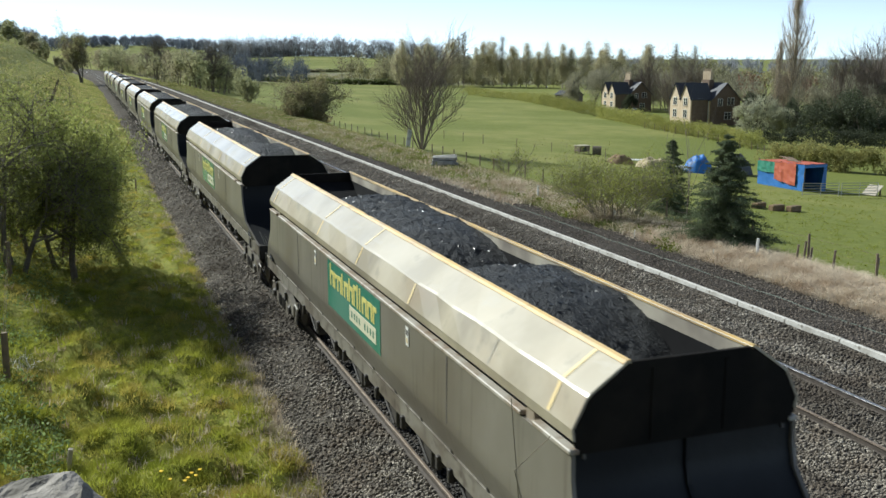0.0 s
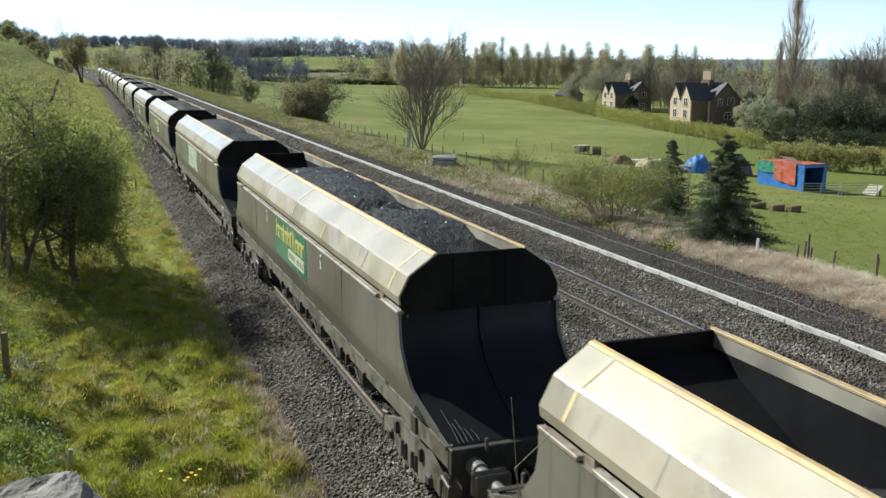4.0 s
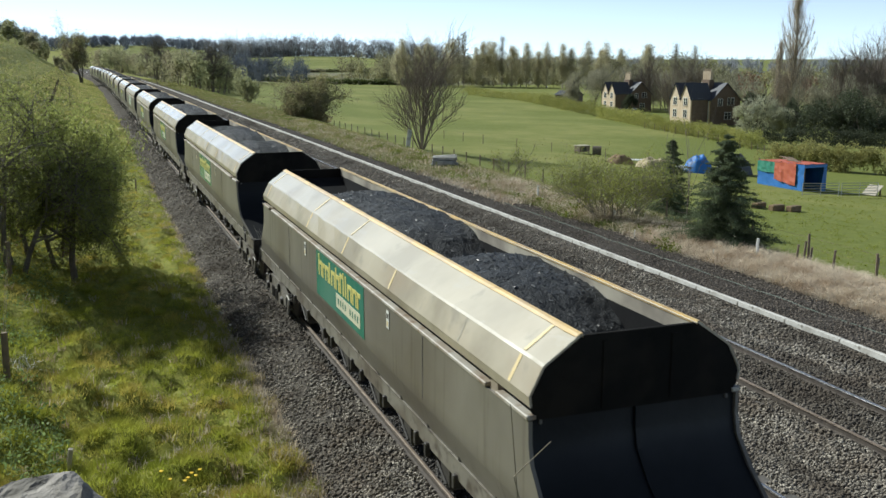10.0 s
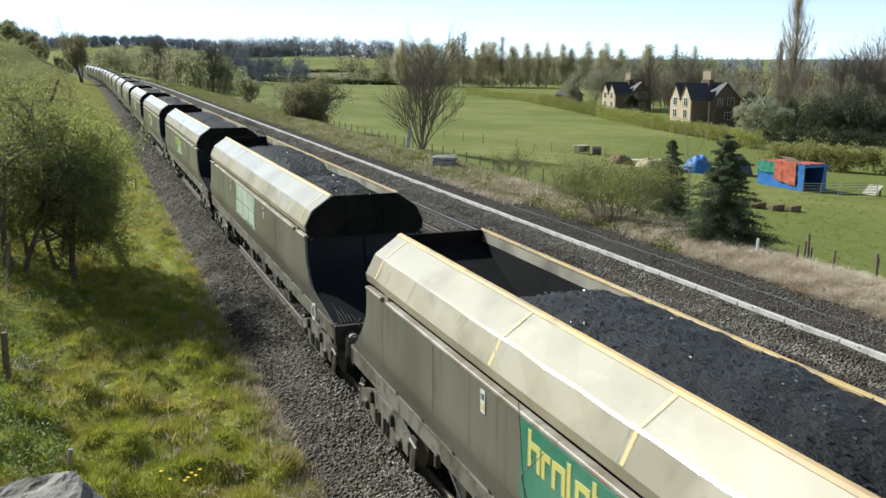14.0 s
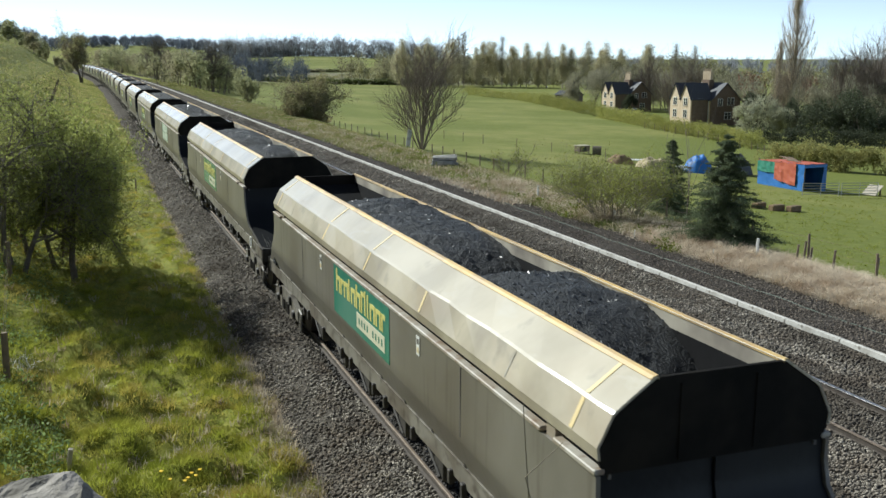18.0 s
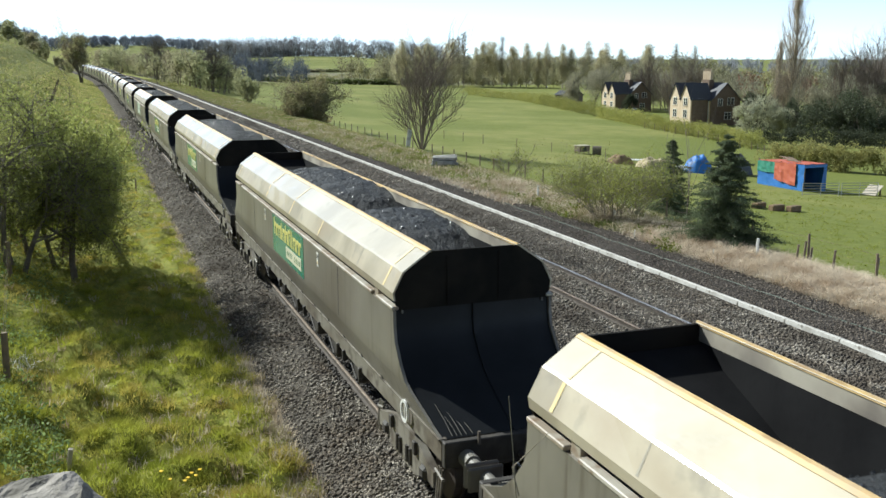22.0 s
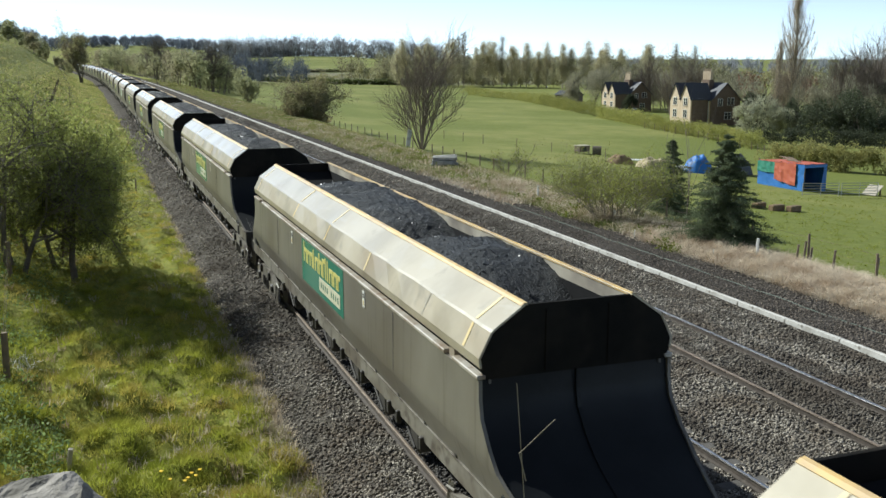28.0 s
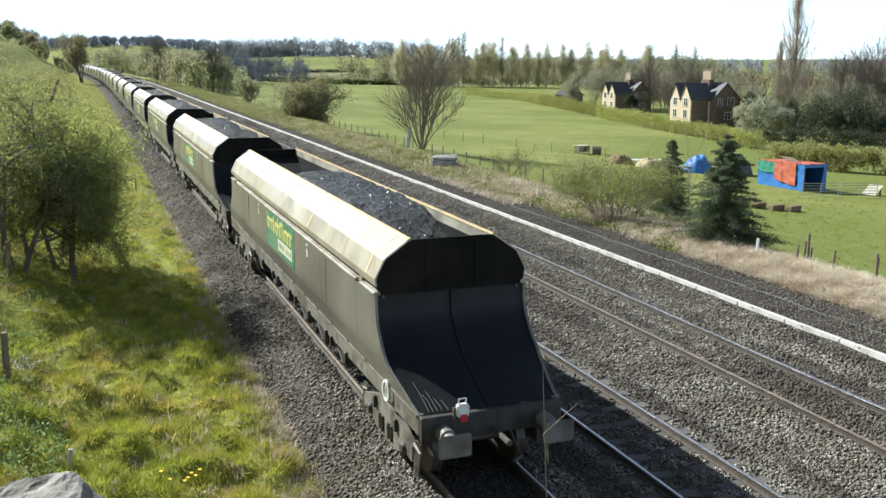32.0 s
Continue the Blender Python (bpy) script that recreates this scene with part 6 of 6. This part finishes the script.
# ---- loose stone, grass, flowers ----
def fast_mesh(name, verts, faces, material, label, category):
    """One mesh from arrays; faces all have the same number of corners."""
    me = bpy.data.meshes.new(name)
    n, k = faces.shape
    me.vertices.add(len(verts))
    me.vertices.foreach_set("co", verts.astype(np.float32).ravel())
    me.loops.add(n * k)
    me.loops.foreach_set("vertex_index", faces.astype(np.int32).ravel())
    me.polygons.add(n)
    me.polygons.foreach_set("loop_start", np.arange(0, n * k, k, dtype=np.int32))
    me.update(calc_edges=True)
    me.materials.append(M[material])
    ob = new(name, me)
    return tagged(ob, label, category, kind="stuff")


def stones(rng, P, size, squash=0.7):
    """Angular six-cornered stones at points P."""
    n = len(P)
    base = np.array(((1, 0, 0), (-1, 0, 0), (0, 1, 0), (0, -1, 0), (0, 0, 1), (0, 0, -1)), float)
    v = base[None] * rng.uniform(0.65, 1.25, (n, 6, 1)) + rng.normal(0, 0.22, (n, 6, 3))
    v[:, :, 2] *= squash
    a = rng.uniform(0, math.tau, n)
    c, s = np.cos(a), np.sin(a)
    x = v[:, :, 0] * c[:, None] - v[:, :, 1] * s[:, None]
    y = v[:, :, 0] * s[:, None] + v[:, :, 1] * c[:, None]
    v = np.stack([x, y, v[:, :, 2]], -1) * (size * rng.uniform(0.6, 1.3, n))[:, None, None] + P[:, None]
    f = np.array(((0, 2, 4), (2, 1, 4), (1, 3, 4), (3, 0, 4), (2, 0, 5), (1, 2, 5), (3, 1, 5), (0, 3, 5)))
    F = (np.arange(n)[:, None, None] * 6 + f[None]).reshape(-1, 3)
    return v.reshape(-1, 3), F


rng = np.random.default_rng(77)
bu, bz = np.array([b[0] for b in BED]), np.array([b[1] for b in BED])
n = 160000
y = 1 / rng.uniform(1 / 120.0, 1 / 9.5, n)
u = rng.uniform(-2.75, 11.15, n)
keep = np.ones(n, bool)
for c in TRACKS:
    for s in (-1, 1):
        keep &= np.abs(u - c - s * GAUGE / 2) > 0.09
    if 1 < c < 5:
        keep &= ~((np.abs(u - c) < 1.2) & (np.abs(((y - 7.0) / 0.757) - np.round((y - 7.0) / 0.757)) < 0.19))
u, y = u[keep], y[keep]
z = np.interp(u, bu, bz) + rng.uniform(-0.012, 0.030, len(u))
sz = 0.036 * np.maximum(1.0, y / 42.0)
u = u + np.array([bend(v) for v in y])
oily = np.abs(u + 0.12 * np.sin(y * 0.7)) < 0.85
v, f = stones(rng, np.stack([u, y, z], 1)[~oily], sz[~oily], 0.85)
fast_mesh("ballast_stones", v, f, "stone", "loose angular grey and brown ballast stones", "ballast")
v, f = stones(rng, np.stack([u, y, z], 1)[oily], sz[oily])
fast_mesh("oily_ballast", v, f, "stone_oily", "blackened ballast stones between the rails", "ballast")
n = 16000
y = 1 / rng.uniform(1 / 90.0, 1 / 14.0, n)
u = rng.uniform(11.5, 14.8, n)
z = np.interp(u, (11.45, 12.6, 14.8), (-0.06, -0.16, -0.36)) + rng.uniform(-0.01, 0.02, n)
v, f = stones(rng, np.stack([u, y, z], 1), 0.034)
fast_mesh("cinder_stones", v, f, "stone_dark", "dark loose cinders beside the far track", "ballast")


def blades(rng, P, h, w, lean, way=None):
    """Thin bent blades of grass, each two triangles long."""
    n = len(P)
    a = rng.uniform(0, math.tau, n) if way is None else way + rng.normal(0, 0.5, n)
    d = np.stack([np.cos(a), np.sin(a), np.zeros(n)], 1)
    sdir = np.stack([-np.sin(a), np.cos(a), np.zeros(n)], 1)
    hh = h * rng.uniform(0.5, 1.4, (n, 1)) if np.isscalar(h) else h[:, None] * rng.uniform(0.5, 1.4, (n, 1))
    ww = w * rng.uniform(0.6, 1.4, (n, 1))
    up = np.array((0, 0, 1.0))
    k = lean * rng.uniform(0.3, 1.3, (n, 1))
    p1 = P + up * hh * 0.6 + d * hh * k * 0.4
    p2 = P + up * hh * (1 - 0.25 * k) + d * hh * k
    v = np.stack([P - sdir * ww, P + sdir * ww, p1 + sdir * ww * 0.7, p1 - sdir * ww * 0.7, p2], 1).reshape(-1, 3)
    i = np.arange(n)[:, None] * 5
    F = np.concatenate([i + np.array([[0, 1, 2]]), i + np.array([[0, 2, 3]]), i + np.array([[3, 2, 4]])], 0)
    return v, F


def on_verge(u, y, dz=-0.02):
    """Like on_ground, but on top of the cinder path where that lies higher."""
    path = np.interp(u, (11.45, 12.6, 14.8), (-0.06, -0.16, -0.36))
    return np.array([(a + bend(b), b, max(p if a < 14.8 else -9, ground_z(a + bend(b), b)) + dz) for a, b, p in zip(u, y, path)])


def on_ground(u, y, dz=-0.02):
    return np.array([(a + bend(b), b, ground_z(a + bend(b), b) + dz) for a, b in zip(u, y)])


# grass on the near bank, in tussocks
def hairs(rng, P, h, w, lean, way):
    """Fine straight blades, one triangle each."""
    n = len(P)
    a = way + rng.normal(0, 0.6, n)
    d = np.stack([np.cos(a), np.sin(a), np.zeros(n)], 1)
    side = np.stack([-np.sin(a), np.cos(a), np.zeros(n)], 1) * w * rng.uniform(0.6, 1.4, (n, 1))
    hh = h[:, None] * rng.uniform(0.5, 1.4, (n, 1))
    tip = P + d * hh * lean * rng.uniform(0.4, 1.3, (n, 1)) + np.array((0, 0, 1.0)) * hh
    return np.stack([P - side, P + side, tip], 1).reshape(-1, 3), np.arange(n * 3).reshape(-1, 3)


n, reps = 9500, 60
ty = 1 / rng.uniform(1 / 130.0, 1 / 10.5, n)
tu = rng.uniform(-11.0, -2.35, n)
T = on_ground(tu, ty)
big = np.clip(1.6 * np.array([noise.noise((a * 2.3, b * 2.0, 6)) + 0.6 * noise.noise((a * 1.2, b * 0.9, 5)) for a, b in zip(tu, ty)]) + 0.42, 0.06, 1.1)
off = rng.normal(0, 1, (n * reps, 2)) * 0.13
P = np.repeat(T, reps, 0)
P[:, 0] += off[:, 0]
P[:, 1] += off[:, 1]
far = np.repeat(np.maximum(1.0, ty / 30.0), reps)
h = np.repeat(0.035 + 0.125 * big, reps) * np.exp(-(off ** 2).sum(1) / 0.07)
v, f = hairs(rng, P, h, 0.0065 * far[:, None], 0.9, np.arctan2(off[:, 1], off[:, 0]))
fast_mesh("bank_grass", v, f, "blade_green", "tussocky yellow-green spring grass on the bank", "grass")
n = 6000
tu, ty = rng.uniform(-11.0, -2.45, n), 1 / rng.uniform(1 / 60.0, 1 / 10.5, n)
P = np.repeat(on_ground(tu, ty), 9, 0)
P += rng.normal(0, 1, P.shape) * np.array((0.14, 0.14, 0.0))
v, f = blades(rng, P, 0.07, 0.010, 0.7)
fast_mesh("short_grass", v, f, "blade_field", "short green grass between the tussocks", "grass")
n = 700
tu, ty = -2.45 - 7.0 * rng.uniform(0, 1, n) ** 3.0, 1 / rng.uniform(1 / 110.0, 1 / 11.0, n)
P = np.repeat(on_ground(tu, ty), 16, 0) + rng.normal(0, 1, (n * 16, 3)) * np.array((0.07, 0.07, 0.0))
v, f = blades(rng, P, 0.20, 0.008, 0.95)
fast_mesh("old_grass", v, f, "dry_grass", "bleached dead grass among the green tufts", "grass")
# rough pasture on the hillside
n = 7000
tu, ty = rng.uniform(-30.0, -8.5, n), 1 / rng.uniform(1 / 260.0, 1 / 35.0, n)
k = tu > -6.5 - 0.095 * ty
P = np.repeat(on_ground(tu[k], ty[k]), 7, 0)
P += rng.normal(0, 1, P.shape) * np.array((0.35, 0.35, 0.0))
v, f = blades(rng, P, 0.30, 0.035, 0.9)
fast_mesh("hill_grass", v, f, "blade_hill", "rough tussocky pasture on the hillside", "grass")
n = 9000
ty = 1 / rng.uniform(1 / 320.0, 1 / 85.0, n)
tu = rng.uniform(-12.0, -2.6, n)
P = np.repeat(on_ground(tu, ty), 7, 0)
P += rng.normal(0, 1, P.shape) * np.array((0.3, 0.5, 0.0))
v, f = blades(rng, P, 0.22, 0.045, 0.9)
fast_mesh("far_bank_grass", v, f, "blade_hill", "rough yellowish grass along the bank in the distance", "grass")
n = 6000
ty = 1 / rng.uniform(1 / 320.0, 1 / 110.0, n)
tu = rng.uniform(12.7, 22.0, n)
P = np.repeat(on_verge(tu, ty), 7, 0)
P += rng.normal(0, 1, P.shape) * np.array((0.3, 0.5, 0.0))
v, f = blades(rng, P, 0.26, 0.05, 0.9)
fast_mesh("far_verge_grass", v, f, "verge_olive", "olive and brown grass along the far verge", "grass")
# low nettles and brambles by the fence
n = 26000
tu, ty = rng.uniform(-10.5, -6.4, n), 1 / rng.uniform(1 / 34.0, 1 / 10.0, n)
k = np.array([noise.noise((a * 0.8, b * 0.6, 4)) for a, b in zip(tu, ty)]) + (-7.2 - tu) * 0.25 > 0.0
P = on_ground(tu[k], ty[k])
P[:, 2] += rng.uniform(0, 0.35, len(P))
q, _, ff = leaf_mesh(rng, P, 0.036)
fast_mesh("bramble_leaves", np.array(q), np.array(ff), "leaf_bramble", "low nettles and brambles along the bank fence", "undergrowth")
# bleached dead stems on the bank, and pale flints at the ballast's edge
P = np.repeat(on_ground(np.array((-7.42, -7.30, -7.36)), np.array((20.2, 20.5, 20.9))), 30, 0) + rng.normal(0, 1, (90, 3)) * np.array((0.10, 0.14, 0.0))
v, f = blades(rng, P, 0.30, 0.005, 1.2)
fast_mesh("dead_stems", v, f, "bleached", "bleached tangle of dead stems by the fence", "undergrowth")
fu, fy = rng.uniform(-2.75, -2.35, 46), rng.uniform(25.5, 37.0, 46)
v, f = stones(rng, np.stack([fu, fy, np.interp(fu, bu, bz) + 0.05], 1), 0.045, 0.6)
fast_mesh("flints", v, f, "bleached", "scattered pale flints at the ballast's edge", "stones")
P = np.repeat(on_ground(rng.uniform(-2.95, -2.45, 160), 1 / rng.uniform(1 / 70.0, 1 / 13.0, 160)), 18, 0) + rng.normal(0, 1, (2880, 3)) * np.array((0.10, 0.16, 0.0))
v, f = blades(rng, P, 0.22, 0.006, 1.2)
fast_mesh("edge_stems", v, f, "old_stem", "grey-brown dead stems along the ballast's edge", "grass")
# dry grass on the far verge
n = 1700
ty = 1 / rng.uniform(1 / 170.0, 1 / 42.0, n)
tu = 13.0 + 5.5 * rng.uniform(0, 1, n)
P = np.repeat(on_verge(tu, ty), 12, 0) + rng.normal(0, 1, (n * 12, 3)) * np.array((0.2, 0.3, 0.0))
v, f = blades(rng, P, 0.30, 0.022, 1.2)
fast_mesh("verge_straw", v, f, "dry_grass", "patches of dry straw along the verge", "grass")
n = 3800
ty = 1 / rng.uniform(1 / 52.0, 1 / 17.0, n)
tu = 14.5 + 4.2 * rng.beta(1.5, 1.8, n)
T = on_ground(tu, ty)
P = np.repeat(T, 16, 0) + rng.normal(0, 1, (n * 16, 3)) * np.array((0.13, 0.13, 0.0))
v, f = blades(rng, P, 0.42, 0.009, 1.35)
fast_mesh("verge_grass", v, f, "dry_grass", "tangled dry straw-coloured grass on the verge", "grass")
n = 4600
ty = 1 / rng.uniform(1 / 140.0, 1 / 34.0, n)
tu = 14.7 - 1.9 * np.clip((ty - 38) / 22, 0, 1) + 6.5 * rng.uniform(0, 1, n)
P = np.repeat(on_verge(tu, ty), 13, 0) + rng.normal(0, 1, (n * 13, 3)) * np.array((0.18, 0.18, 0.0))
v, f = blades(rng, P, 0.32, 0.012, 1.0)
fast_mesh("verge_scrub", v, f, "verge_olive", "olive and brown winter-worn scrub grass on the verge", "grass")
n = 4000
ty = rng.uniform(34, 150, n)
tu = 14.6 - 1.6 * np.clip((ty - 38) / 22, 0, 1) + 6.5 * rng.uniform(0, 1, n)
P = np.repeat(on_verge(tu, ty), 10, 0) + rng.normal(0, 1, (n * 10, 3)) * np.array((0.2, 0.2, 0.0))
v, f = blades(rng, P, 0.28, 0.016, 0.9)
fast_mesh("verge_green", v, f, "blade_hill", "rough green grass along the verge", "grass")
# tufts in the paddock
n = 3500
tu, ty = rng.uniform(22, 56, n), rng.uniform(18, 75, n)
P = np.repeat(on_ground(tu, ty), 8, 0) + rng.normal(0, 1, (n * 8, 3)) * np.array((0.12, 0.12, 0.0))
v, f = blades(rng, P, 0.13, 0.014, 0.9)
fast_mesh("paddock_grass", v, f, "blade_field", "grazed paddock grass with darker tufts", "grass")
# leafy weeds along the cable
P = []
for k in range(34):
    uu, yy = 14.4 + 3.2 * rng.uniform(0, 1) ** 2, 30 + 44 * k / 34 + rng.uniform(-1, 1)
    P.append(rng.normal(0, 1, (160, 3)) * np.array((0.22, 0.22, 0.10)) + np.array((uu, yy, ground_z(uu, yy) + 0.16)))
q, _, ff = leaf_mesh(rng, np.concatenate(P), 0.07)
fast_mesh("path_weeds", np.array(q), np.array(ff), "leaf_weed", "leafy yellow-green weeds at the path's edge", "weeds")
# dandelions
for k, (uu, yy) in enumerate(((-4.62, 15.15), (-4.55, 15.25), (-4.5, 15.1), (-4.68, 15.02), (-4.42, 15.22), (-4.92, 14.85), (-5.05, 14.75))):
    g = empty("dandelion", pose(uu, yy, ground_z(uu, yy) + 0.02))
    bm = bmesh.new()
    tube(bm, (0, 0, -0.05), (0.01, 0, 0.20), 0.005, n=5)
    part("stalk", bm, "blade_green", g)
    bm = bmesh.new()
    tube(bm, (0.01, 0, 0.20), (0.01, 0, 0.225), 0.018, 0.034, n=10)
    part("flower", bm, "flower_yellow", g, "bright yellow flower head")
    tagged(g, "yellow dandelion in the bank grass", "flower", group="dandelions")

# dry stalk rooted on the wing wall, stirred by the wind
STALK = (-4.955, 1.50, 4.56)
bm = bmesh.new()
tube(bm, (0, 0, 0), (0.004, 0.06, 0.9), 0.0021, 0.0018, n=5)
tube(bm, (0.004, 0.06, 0.9), (0.0, 0.135, 1.66), 0.0018, 0.0009, n=5)
tube(bm, (0.002, 0.105, 1.47), (-0.006, 0.115, 1.525), 0.0013, 0.0011, n=5)
tube(bm, (-0.006, 0.115, 1.525), (0.062, 0.10, 1.588), 0.0012, 0.0008, n=5)
stalk = part("dry_stalk", bm, "stalk")
stalk.matrix_basis = pose(*STALK)
tagged(stalk, "thin dry weed stalk rooted on the wing wall", "plant")


# ---- the train draws away, slowing ----
RUN = [8.10, 21.13, 33.78, 45.90, 57.56, 68.85, 79.68, 90.02, 99.88, 109.30, 118.36, 127.11, 135.58, 143.79, 151.80, 159.65, 167.37, 174.96, 182.39, 189.69, 196.89, 203.93, 210.79, 217.54, 224.26, 230.92, 237.56, 244.23, 250.91, 257.58, 264.23, 270.82, 277.37]


def motions():
    for place, wg in WAGONS:
        rows = []
        for t, s in enumerate(RUN):
            y = s - place * PITCH_W
            mid = y + BODY / 2
            rows.append((float(t), pose(bend(mid), y, 0.0, 0, 0, -heading(mid))))
        walk(wg, rows)
    sway = [(0.0, 4.25, -4.25), (5.6, 4.00, -4.00), (8.0, 5.75, -3.50), (10.4, 5.00, -4.75), (12.8, 5.00, -4.25), (18.5, 5.50, -4.00), (21.5, 4.00, -4.25), (25.0, 3.25, -3.50), (28.2, 1.75, -2.75), (29.0, 0.75, -1.25), (29.5, -0.75, 2.25), (30.5, -1.00, 1.00), (31.0, -1.25, 1.00), (31.4, -2.00, 0.50), (32.0, -1.00, 0.50)]
    walk(stalk, [(t, pose(*STALK, a, b, 0)) for t, a, b in sway])


motions()
